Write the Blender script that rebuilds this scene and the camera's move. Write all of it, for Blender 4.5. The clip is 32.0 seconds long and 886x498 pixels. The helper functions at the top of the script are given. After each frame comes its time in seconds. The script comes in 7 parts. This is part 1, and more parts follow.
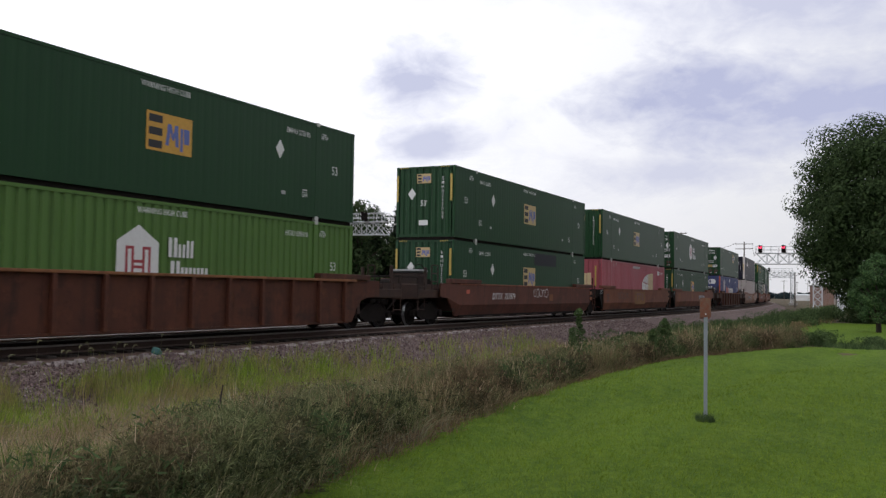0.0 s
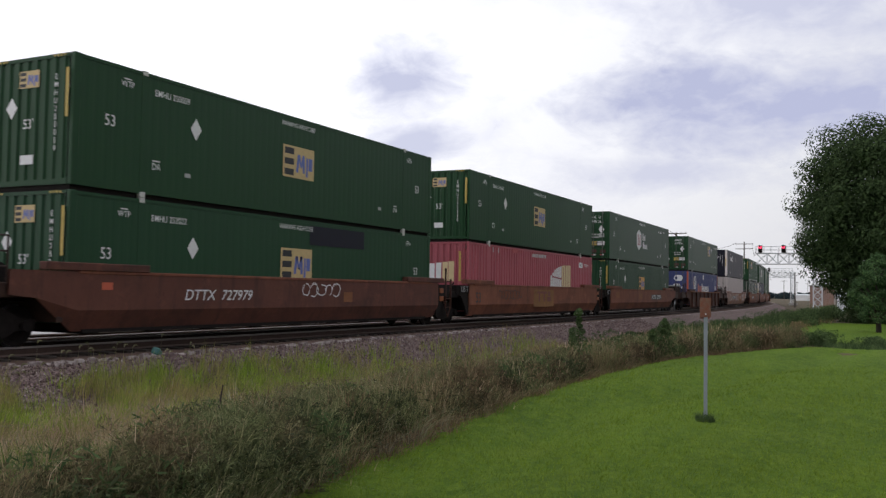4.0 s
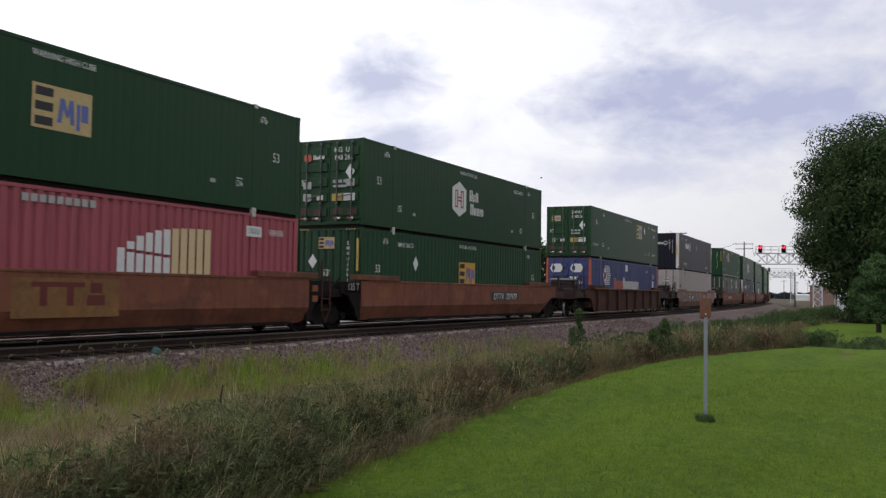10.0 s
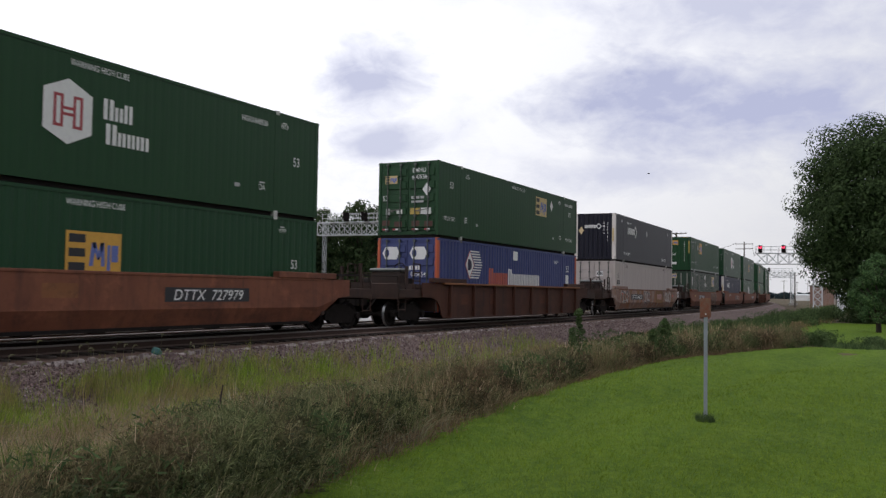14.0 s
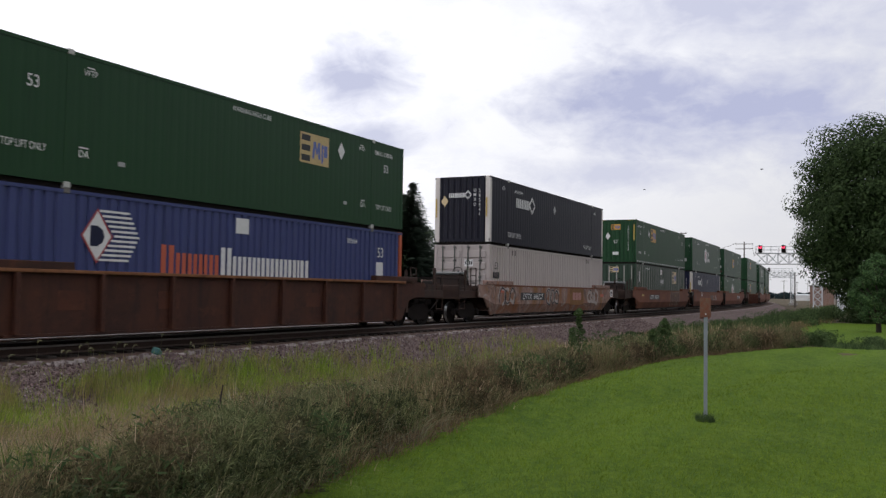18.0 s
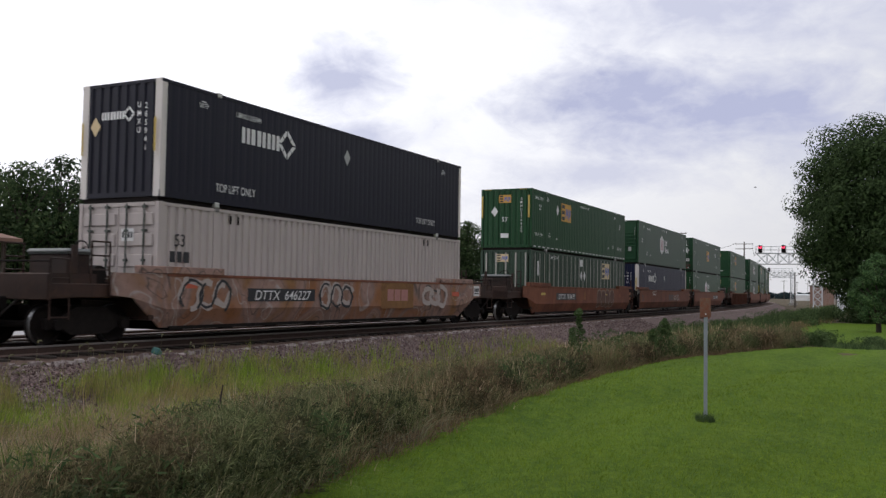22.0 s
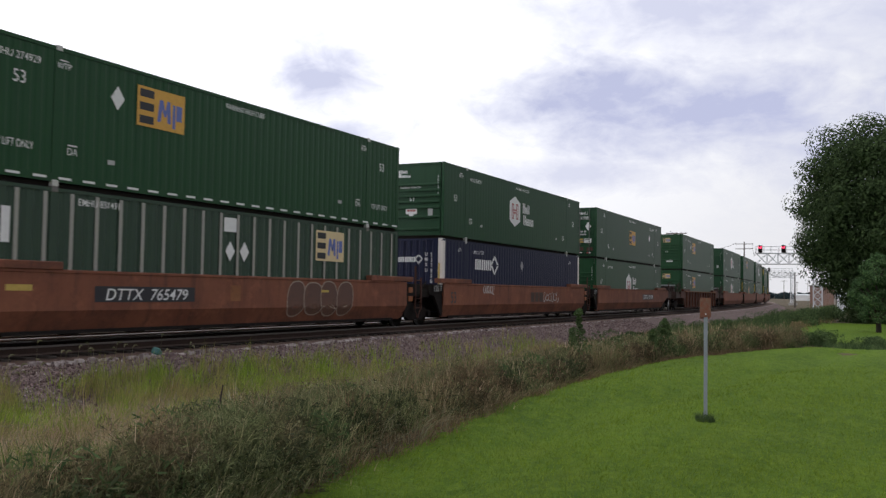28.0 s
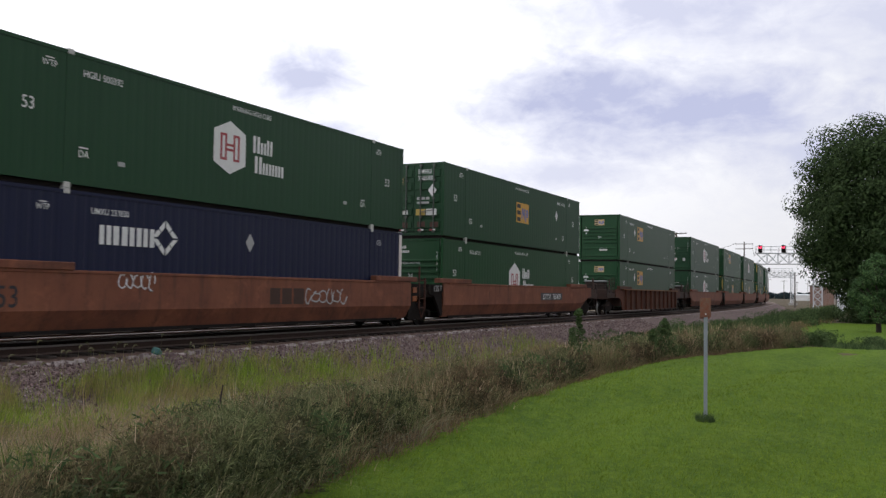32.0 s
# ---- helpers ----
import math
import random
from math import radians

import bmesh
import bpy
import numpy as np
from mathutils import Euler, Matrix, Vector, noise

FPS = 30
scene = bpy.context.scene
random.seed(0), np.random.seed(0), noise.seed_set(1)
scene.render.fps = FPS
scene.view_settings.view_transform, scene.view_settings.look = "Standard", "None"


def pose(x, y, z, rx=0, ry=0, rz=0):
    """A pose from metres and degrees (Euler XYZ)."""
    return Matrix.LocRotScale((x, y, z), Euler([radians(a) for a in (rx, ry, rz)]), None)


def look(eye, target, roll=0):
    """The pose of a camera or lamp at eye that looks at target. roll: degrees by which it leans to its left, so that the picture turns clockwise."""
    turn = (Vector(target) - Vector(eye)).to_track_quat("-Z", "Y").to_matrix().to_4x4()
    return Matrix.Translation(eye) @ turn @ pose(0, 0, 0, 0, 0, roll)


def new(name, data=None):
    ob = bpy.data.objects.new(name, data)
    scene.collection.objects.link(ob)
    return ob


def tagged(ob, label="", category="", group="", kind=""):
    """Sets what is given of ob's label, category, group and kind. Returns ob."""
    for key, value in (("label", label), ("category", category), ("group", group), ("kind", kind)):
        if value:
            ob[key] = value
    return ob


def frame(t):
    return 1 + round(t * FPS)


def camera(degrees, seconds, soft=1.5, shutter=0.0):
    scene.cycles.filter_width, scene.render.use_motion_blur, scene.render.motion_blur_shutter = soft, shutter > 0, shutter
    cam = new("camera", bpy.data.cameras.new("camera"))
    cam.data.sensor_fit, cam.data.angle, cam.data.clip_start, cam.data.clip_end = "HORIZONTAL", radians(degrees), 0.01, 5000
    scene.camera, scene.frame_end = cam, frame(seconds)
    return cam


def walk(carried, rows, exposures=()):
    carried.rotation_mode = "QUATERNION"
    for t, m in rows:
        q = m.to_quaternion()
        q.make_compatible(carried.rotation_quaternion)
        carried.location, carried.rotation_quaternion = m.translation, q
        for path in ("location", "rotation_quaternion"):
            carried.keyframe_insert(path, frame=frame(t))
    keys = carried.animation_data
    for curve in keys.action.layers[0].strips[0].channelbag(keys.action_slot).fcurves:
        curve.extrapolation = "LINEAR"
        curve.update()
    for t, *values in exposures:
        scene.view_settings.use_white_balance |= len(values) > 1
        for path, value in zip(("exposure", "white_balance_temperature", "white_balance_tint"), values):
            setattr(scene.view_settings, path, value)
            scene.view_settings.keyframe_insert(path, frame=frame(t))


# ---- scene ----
# ---- camera: stands still beside the lawn ----
EYE = Vector((0.0, 0.0, 1.6))
YAW, PITCH, ROLL = radians(26.73), radians(2.66), 0.88
AIM = EYE + 10 * Vector((math.cos(YAW) * math.cos(PITCH), math.sin(YAW) * math.cos(PITCH), math.sin(PITCH)))
cam = camera(51.85, 32.0, soft=1.35, shutter=0.35)
walk(cam, [(0.0, look(EYE, AIM, ROLL)), (32.0, look(EYE, AIM, ROLL))], exposures=[(0.0, 0.0), (20.0, -0.05), (25.0, -0.02), (28.0, 0.08), (32.0, 0.12)])

# ---- light: bright overcast, the sun soft behind the clouds ----
SUN_DIR = Vector((-0.1, 0.75, 0.75)).normalized()
world = bpy.data.worlds.new("world")
scene.world = world
world.use_nodes = True
wn, wl = world.node_tree.nodes, world.node_tree.links
wn.clear()
sky = wn.new("ShaderNodeTexSky")
sky.sky_type, sky.sun_disc = "NISHITA", False
sky.sun_elevation = math.asin(SUN_DIR.z)
sky.sun_rotation = math.atan2(SUN_DIR.x, SUN_DIR.y)
sky.air_density, sky.dust_density = 1.2, 4.0
bg_sky = wn.new("ShaderNodeBackground")
bg_sky.inputs["Strength"].default_value = 0.08
wl.new(sky.outputs["Color"], bg_sky.inputs["Color"])
# the veil of cloud glows most round the hidden sun and dims on the far side of the sky
bg_veil = wn.new("ShaderNodeBackground")
wco = wn.new("ShaderNodeTexCoord")
dot = wn.new("ShaderNodeVectorMath")
dot.operation = "DOT_PRODUCT"
dot.inputs[1].default_value = SUN_DIR
wl.new(wco.outputs["Generated"], dot.inputs[0])
wr = wn.new("ShaderNodeMapRange")
wr.inputs["From Min"].default_value, wr.inputs["From Max"].default_value = -0.6, 0.55
wr.inputs["To Min"].default_value, wr.inputs["To Max"].default_value = 0.36, 1.48
wl.new(dot.outputs["Value"], wr.inputs["Value"])
wl.new(wr.outputs[0], bg_veil.inputs["Strength"])
bg_veil.inputs["Color"].default_value = (0.95, 0.95, 1.0, 1)
mixw = wn.new("ShaderNodeMixShader")
mixw.inputs["Fac"].default_value = 0.82
wl.new(bg_sky.outputs[0], mixw.inputs[1])
wl.new(bg_veil.outputs[0], mixw.inputs[2])
wout = wn.new("ShaderNodeOutputWorld")
wl.new(mixw.outputs[0], wout.inputs["Surface"])

sun = bpy.data.lights.new("sun", "SUN")
sun.energy, sun.angle, sun.color = 0.5, radians(25), (1.0, 0.97, 0.92)
sun_ob = new("sun", sun)
sun_ob.matrix_world = look(SUN_DIR * 100, (0, 0, 0))

# ---- the track's line: straight past the camera, then a long left-hand curve ----
TRACK_Y, CURVE_X, CURVE_R = 16.67, 45.0, 1300.0
RAIL_Z = 0.35


def track(s, off=0.0):
    """A point of the track at s metres along, off metres to its left, and the heading there."""
    if s <= CURVE_X:
        return s, TRACK_Y + off, 0.0
    a = (s - CURVE_X) / CURVE_R
    return CURVE_X + (CURVE_R - off) * math.sin(a), TRACK_Y + CURVE_R - (CURVE_R - off) * math.cos(a), a


def track_y(x):
    return TRACK_Y if x <= CURVE_X else TRACK_Y + CURVE_R - math.sqrt(max(1.0, CURVE_R ** 2 - (min(x, 1200) - CURVE_X) ** 2))


def travelled(t):
    """Metres that the train has rolled after t seconds; it gathers a little speed."""
    return 4.5133 * t + 0.00743 * t ** 2 - 0.000048 * t ** 3


# ---- mesh helpers ----
def part(name, bm, material, parent=None, label="", at=None, smooth=False):
    """Links a bmesh as one mesh object under parent."""
    me = bm if isinstance(bm, bpy.types.Mesh) else bpy.data.meshes.new(name)
    if me is not bm:
        bm.to_mesh(me)
        bm.free()
        if smooth:
            me.polygons.foreach_set("use_smooth", [True] * len(me.polygons))
    if material and not me.materials:
        for m in (material if isinstance(material, (list, tuple)) else [material]):
            me.materials.append(m)
    ob = new(name, me)
    if parent:
        ob.parent = parent
    if at is not None:
        ob.matrix_basis = at
    if label:
        tagged(ob, label)
    return ob


def root(name, label, category, group="", m=None, kind=""):
    ob = tagged(new(name), label, category, group, kind)
    ob.empty_display_size = 0.3
    if m is not None:
        ob.matrix_basis = m
    return ob


def add_box(bm, x0, x1, y0, y1, z0, z1, bevel=0.0):
    v = [bm.verts.new(p) for p in ((x0, y0, z0), (x1, y0, z0), (x1, y1, z0), (x0, y1, z0), (x0, y0, z1), (x1, y0, z1), (x1, y1, z1), (x0, y1, z1))]
    fs = [bm.faces.new([v[i] for i in q]) for q in ((3, 2, 1, 0), (4, 5, 6, 7), (0, 1, 5, 4), (1, 2, 6, 5), (2, 3, 7, 6), (3, 0, 4, 7))]
    if bevel > 0:
        es = list({e for f in fs for e in f.edges})
        bmesh.ops.bevel(bm, geom=es, offset=bevel, segments=1, affect="EDGES")
    return bm


def box(x0, x1, y0, y1, z0, z1, bevel=0.0):
    return add_box(bmesh.new(), x0, x1, y0, y1, z0, z1, bevel)


def add_tube(bm, p, q, r, n=8, r2=None, caps=True):
    p, q = Vector(p), Vector(q)
    d = (q - p).normalized()
    u = d.orthogonal().normalized()
    w = d.cross(u)
    rings = []
    for c, rr in ((p, r), (q, r if r2 is None else r2)):
        rings.append([bm.verts.new(c + rr * (math.cos(a) * u + math.sin(a) * w)) for a in (2 * math.pi * i / n for i in range(n))])
    for i in range(n):
        bm.faces.new((rings[0][i], rings[0][(i + 1) % n], rings[1][(i + 1) % n], rings[1][i]))
    if caps:
        bm.faces.new(rings[0][::-1])
        bm.faces.new(rings[1])
    return bm


def tube(p, q, r, n=8, r2=None):
    return add_tube(bmesh.new(), p, q, r, n, r2)


def add_prism(bm, outline, y0, y1):
    """Extrudes an outline of (x, z) points between two y."""
    a = [bm.verts.new((x, y0, z)) for x, z in outline]
    b = [bm.verts.new((x, y1, z)) for x, z in outline]
    n = len(outline)
    bm.faces.new(a)
    bm.faces.new(b[::-1])
    for i in range(n):
        bm.faces.new((a[(i + 1) % n], a[i], b[i], b[(i + 1) % n]))
    bmesh.ops.recalc_face_normals(bm, faces=bm.faces)
    return bm


def add_sheet(bm, rows, closed=False):
    """Faces between rows of points."""
    vs = [[bm.verts.new(p) for p in r] for r in rows]
    for a, b in zip(vs, vs[1:]):
        n = len(a)
        for i in range(n if closed else n - 1):
            bm.faces.new((a[i], a[(i + 1) % n], b[(i + 1) % n], b[i]))
    return bm


def raw(name, verts, faces):
    me = bpy.data.meshes.new(name)
    me.from_pydata(verts, [], faces)
    return me


# ---- materials ----
class Mat:
    """A node material with a few shorthands."""

    def __init__(self, name, rough=0.6, metal=0.0, spec=0.4):
        self.m = bpy.data.materials.new(name)
        self.m.use_nodes = True
        self.n, self.l = self.m.node_tree.nodes, self.m.node_tree.links
        self.b = self.n["Principled BSDF"]
        self.b.inputs["Roughness"].default_value = rough
        self.b.inputs["Metallic"].default_value = metal
        self.b.inputs["Specular IOR Level"].default_value = spec
        self.co = self.n.new("ShaderNodeTexCoord").outputs["Object"]

    def mapped(self, scale):
        k = self.n.new("ShaderNodeMapping")
        k.inputs["Scale"].default_value = scale
        self.l.new(self.co, k.inputs["Vector"])
        return k.outputs[0]

    def noise(self, scale, detail=4, rough=0.6, stretch=None, warp=0.0):
        k = self.n.new("ShaderNodeTexNoise")
        k.inputs["Scale"].default_value, k.inputs["Detail"].default_value, k.inputs["Roughness"].default_value = scale, detail, rough
        k.inputs["Distortion"].default_value = warp
        self.l.new(self.mapped(stretch) if stretch else self.co, k.inputs["Vector"])
        return k.outputs["Fac"]

    def ramp(self, fac, *stops):
        k = self.n.new("ShaderNodeValToRGB")
        e = k.color_ramp.elements
        while len(e) < len(stops):
            e.new(0.5)
        for s, (p, c) in zip(e, stops):
            s.position, s.color = p, (*c, 1) if len(c) == 3 else c
        self.l.new(fac, k.inputs["Fac"])
        return k.outputs["Color"]

    def mix(self, fac, a, b, how="MIX"):
        k = self.n.new("ShaderNodeMix")
        k.data_type, k.blend_type = "RGBA", how
        for i, v in ((0, fac), (6, a), (7, b)):
            if isinstance(v, (int, float)):
                k.inputs[i].default_value = v
            elif isinstance(v, tuple):
                k.inputs[i].default_value = (*v, 1)
            else:
                self.l.new(v, k.inputs[i])
        return k.outputs[2]

    def math(self, how, a, b=0.5):
        k = self.n.new("ShaderNodeMath")
        k.operation = how
        for i, v in enumerate((a, b)):
            if isinstance(v, (int, float)):
                k.inputs[i].default_value = v
            else:
                self.l.new(v, k.inputs[i])
        return k.outputs[0]

    def color(self, out):
        if isinstance(out, tuple):
            self.b.inputs["Base Color"].default_value = (*out, 1)
        else:
            self.l.new(out, self.b.inputs["Base Color"])
        return self

    def bump(self, fac, strength=0.3, dist=0.01):
        k = self.n.new("ShaderNodeBump")
        k.inputs["Strength"].default_value, k.inputs["Distance"].default_value = strength, dist
        self.l.new(fac, k.inputs["Height"])
        self.l.new(k.outputs[0], self.b.inputs["Normal"])
        return self

    def random(self):
        return self.n.new("ShaderNodeObjectInfo").outputs["Random"]

    def island(self):
        return self.n.new("ShaderNodeNewGeometry").outputs["Random Per Island"]


def shade(c, k):
    return tuple(min(1.0, v * k) for v in c)


def paint(name, c, wear=0.35, rust=0.25, rough=0.45):
    """Weathered container paint: faded patches, run-down streaks, grime and rust specks."""
    k = Mat(name, rough, 0, 0.22)
    big = k.noise(0.7, 5, 0.6)
    streak = k.noise(1.0, 4, 0.65, (7.0, 7.0, 0.35))
    col = k.mix(k.math("MULTIPLY", big, wear * 0.9), c, shade(c, 1.6))
    col = k.mix(k.ramp(streak, (0.48, (0, 0, 0)), (0.75, (wear, wear, wear))), col, shade(c, 0.5))
    spots = k.ramp(k.noise(5.5, 8, 0.72), (0.66, (0, 0, 0)), (0.74, (rust, rust, rust)))
    col = k.mix(spots, col, (0.12, 0.06, 0.035))
    return k.color(col).bump(k.noise(30, 3), 0.12, 0.004).m


def plain(name, c, rough=0.6, metal=0.0, grain=14.0, spread=0.3):
    k = Mat(name, rough, metal)
    col = k.mix(k.noise(grain, 5, 0.65), shade(c, 1 - spread), shade(c, 1 + spread))
    return k.color(col).bump(k.noise(grain * 3, 3), 0.15, 0.004).m


def decal(name, c, worn=0.25):
    """Stencilled or stuck-on marking, a little scuffed."""
    k = Mat(name, 0.5)
    col = k.mix(k.ramp(k.noise(7, 6, 0.7), (0.45, (0, 0, 0)), (0.8, (worn, worn, worn))), c, shade(c, 0.45))
    return k.color(col).m


def rusty(name, c, c2, c3):
    """Brown freight-car paint gone chalky, with rust bloom and dark run-off."""
    k = Mat(name, 0.75)
    col = k.mix(k.ramp(k.noise(0.6, 6, 0.65), (0.35, (0, 0, 0)), (0.68, (1, 1, 1))), c, c2)
    col = k.mix(k.ramp(k.noise(1.0, 5, 0.7, (4.0, 4.0, 0.5)), (0.5, (0, 0, 0)), (0.72, (0.8, 0.8, 0.8))), col, c3)
    col = k.mix(k.ramp(k.noise(2.2, 7, 0.75), (0.54, (0, 0, 0)), (0.68, (0.6, 0.6, 0.6))), col, shade(c2, 1.4))
    col = k.mix(k.ramp(k.noise(0.45, 5, 0.7, (1, 1, 1.6), 0.6), (0.52, (0, 0, 0)), (0.66, (0.75, 0.75, 0.75))), col, c3)
    col = k.mix(k.ramp(k.noise(6, 8, 0.75), (0.56, (0, 0, 0)), (0.72, (0.65, 0.65, 0.65))), col, shade(c, 0.4))
    return k.color(col).bump(k.noise(22, 4), 0.25, 0.005).m


WHITE, CREAM = decal("white_marking", (0.72, 0.72, 0.72)), decal("cream_marking", (0.66, 0.52, 0.3))
GOLD = decal("gold_panel", (0.62, 0.34, 0.06), 0.4)
PALE_GOLD = decal("faded_gold_panel", (0.56, 0.42, 0.2), 0.5)
DARKMARK, BLUEMARK, REDMARK = decal("black_marking", (0.025, 0.025, 0.03)), decal("blue_marking", (0.12, 0.16, 0.42)), decal("red_marking", (0.36, 0.06, 0.07))
ORANGEMARK, YELLOWMARK = decal("orange_marking", (0.5, 0.11, 0.06)), decal("yellow_marking", (0.5, 0.36, 0.09), 0.5)
BROWN_STAIN = decal("rust_stain", (0.075, 0.03, 0.022), 0.6)
TAN = decal("dull_tan_placard", (0.2, 0.15, 0.12), 0.5)
GREYMARK = decal("grey_marking", (0.4, 0.4, 0.4))
STEEL_DARK = plain("grimy_black_steel", (0.017, 0.014, 0.013), 0.85, 0.0, 9, 0.5)
for _n in STEEL_DARK.node_tree.nodes:
    if _n.type == "BSDF_PRINCIPLED":
        _n.inputs["Specular IOR Level"].default_value = 0.1
WHEEL_RIM = plain("bright_wheel_rim", (0.32, 0.32, 0.33), 0.38, 0.85, 20, 0.3)
GALV = plain("galvanised_steel", (0.62, 0.64, 0.66), 0.5, 0.15, 6, 0.2)
RUST_A = rusty("orange_brown_car_paint", (0.148, 0.049, 0.027), (0.215, 0.079, 0.042), (0.08, 0.031, 0.021))
RUST_E = rusty("red_brown_car_paint", (0.088, 0.03, 0.02), (0.122, 0.043, 0.028), (0.046, 0.02, 0.015))
RUST_B = rusty("dark_brown_car_paint", (0.066, 0.02, 0.0108), (0.1, 0.0305, 0.014), (0.029, 0.012, 0.008))
RUST_D = rusty("oxide_brown_car_paint", (0.046, 0.0148, 0.0085), (0.072, 0.023, 0.0113), (0.023, 0.0098, 0.0075))
RUST_F = rusty("blackish_brown_car_paint", (0.032, 0.016, 0.012), (0.05, 0.023, 0.015), (0.018, 0.011, 0.009))
RUST_C = rusty("bare_rust", (0.19, 0.075, 0.03), (0.26, 0.11, 0.045), (0.09, 0.04, 0.022))
# ---- sky: broken grey cloud drifting under the bright veil ----
k = Mat("cloud_sheet")
k.n.remove(k.b)
split = k.n.new("ShaderNodeSeparateXYZ")
k.l.new(k.co, split.inputs[0])
SKY_R = 4400.0
heading = k.math("MULTIPLY", k.math("ARCTAN2", split.outputs[1], split.outputs[0]), 57.3)
height = k.math("MULTIPLY", k.math("ARCSINE", k.math("MULTIPLY", split.outputs[2], 1 / SKY_R)), 57.3)
joined = k.n.new("ShaderNodeCombineXYZ")
k.l.new(heading, joined.inputs[0])
k.l.new(height, joined.inputs[1])
k.co = joined.outputs[0]
# heaps and wisps, wider than high, in degrees of the sky
soft, fine = k.noise(0.12, 6, 0.55, (1, 2.1, 1), 0.5), k.noise(0.42, 7, 0.6, (1, 1.7, 1), 0.4)
cover = k.math("ADD", k.math("MULTIPLY", soft, 0.68), k.math("MULTIPLY", fine, 0.32))
amount = k.ramp(cover, (0.44, (0, 0, 0)), (0.68, (0.3, 0.3, 0.3)))
# larger banks, each a soft patch with a ragged edge: heading, height, half sizes, tilt, density
BANKS = [(28.2, 13.0, 5.4, 3.2, -20, 0.85), (27.6, 9.4, 3.8, 1.8, -8, 0.75), (41.0, 13.6, 3.0, 1.8, -10, 0.22), (6.0, 11.2, 16, 4.6, 4, 1.0), (11.5, 7.3, 9, 1.7, 2, 0.6), (4.5, 17.0, 13, 4.2, 3, 0.7), (-3.5, 8.6, 10, 3.4, 3, 0.7), (-10, 15, 14, 5, 0, 0.6), (62, 16, 12, 4, 0, 0.4)]
for bx, by, sx, sy, turn, dens in BANKS:
    mp = k.n.new("ShaderNodeMapping")
    mp.vector_type = "TEXTURE"
    mp.inputs["Location"].default_value, mp.inputs["Scale"].default_value = (bx, by, 0), (sx, sy, 1)
    mp.inputs["Rotation"].default_value = (0, 0, radians(turn))
    k.l.new(k.co, mp.inputs["Vector"])
    ln = k.n.new("ShaderNodeVectorMath")
    ln.operation = "LENGTH"
    k.l.new(mp.outputs[0], ln.inputs[0])
    ragged = k.math("ADD", ln.outputs["Value"], k.math("MULTIPLY", k.math("SUBTRACT", cover, 0.5), -2.9))
    bank = k.math("MULTIPLY", k.ramp(ragged, (0.15, (1, 1, 1)), (1.15, (0, 0, 0))), dens)
    amount = k.math("MAXIMUM", amount, bank)
amount = k.math("MULTIPLY", amount, k.ramp(k.math("MULTIPLY", height, 1 / 20), (0.08, (0, 0, 0)), (0.34, (1, 1, 1))))
em = k.n.new("ShaderNodeEmission")
em.inputs["Color"].default_value, em.inputs["Strength"].default_value = (0.5, 0.53, 0.73, 1), 1.0
tr = k.n.new("ShaderNodeBsdfTransparent")
mx = k.n.new("ShaderNodeMixShader")
k.l.new(amount, mx.inputs[0])
k.l.new(tr.outputs[0], mx.inputs[1])
k.l.new(em.outputs[0], mx.inputs[2])
k.l.new(mx.outputs[0], k.n["Material Output"].inputs["Surface"])
rows = []
for i in range(24):
    e = radians(-1 + 90.5 * i / 23)
    rows.append([(SKY_R * math.cos(e) * math.cos(math.pi * j / 36), SKY_R * math.cos(e) * math.sin(math.pi * j / 36), SKY_R * math.sin(e)) for j in range(72)])
clouds = part("backdrop_clouds", add_sheet(bmesh.new(), rows, closed=True), k.m, smooth=True)
tagged(clouds, "drifting lilac-grey broken cloud under a white sky", "sky", kind="structure")

# ---- ground ----
PROFILE = [(-60, -0.15), (-30, -0.1), (-9.2, -0.1), (-6.9, 0.09), (-2.45, 0.09), (2.45, 0.09), (4.3, -0.55), (7.5, -0.7), (10.2, -0.25), (11.6, 0.0), (60, 0.0)]


def profile(d):
    for (a, za), (b, zb) in zip(PROFILE, PROFILE[1:]):
        if d <= b:
            return za + (zb - za) * max(0.0, (d - a)) / (b - a)
    return 0.0


def ground_z(x, y):
    d = track_y(x) - y
    z = profile(d)
    # a shallow swale across the lawn
    if 5 < x < 30 and d > 10:
        yy = 3.3 + 0.55 * math.sin((x - 6) * 0.33) if x < 15.5 else 3.35 - (x - 15.5) * 0.13
        z -= 0.13 * math.exp(-((y - yy) / 0.55) ** 2)
    if d > 12:
        z += 0.06 * noise.noise((x * 0.12, y * 0.12, 0.3))
    return z + 0.03 * noise.noise((x * 0.6, y * 0.6, 2.0))


def lawn_edge(x):
    """Where the mown grass gives way to the weeds."""
    pts = [(-40, 3.0), (0, 3.6), (5.7, 4.2), (9.7, 4.75), (15.3, 5.3), (18.1, 5.5), (21.5, 5.3), (24.9, 4.7), (28, 3.9), (31.3, 2.8)]
    for (a, ya), (b, yb) in zip(pts, pts[1:]):
        if x <= b:
            return ya + (yb - ya) * (x - a) / (b - a) + 0.18 * noise.noise((x * 1.3, 5.0, 0))
    return 2.8


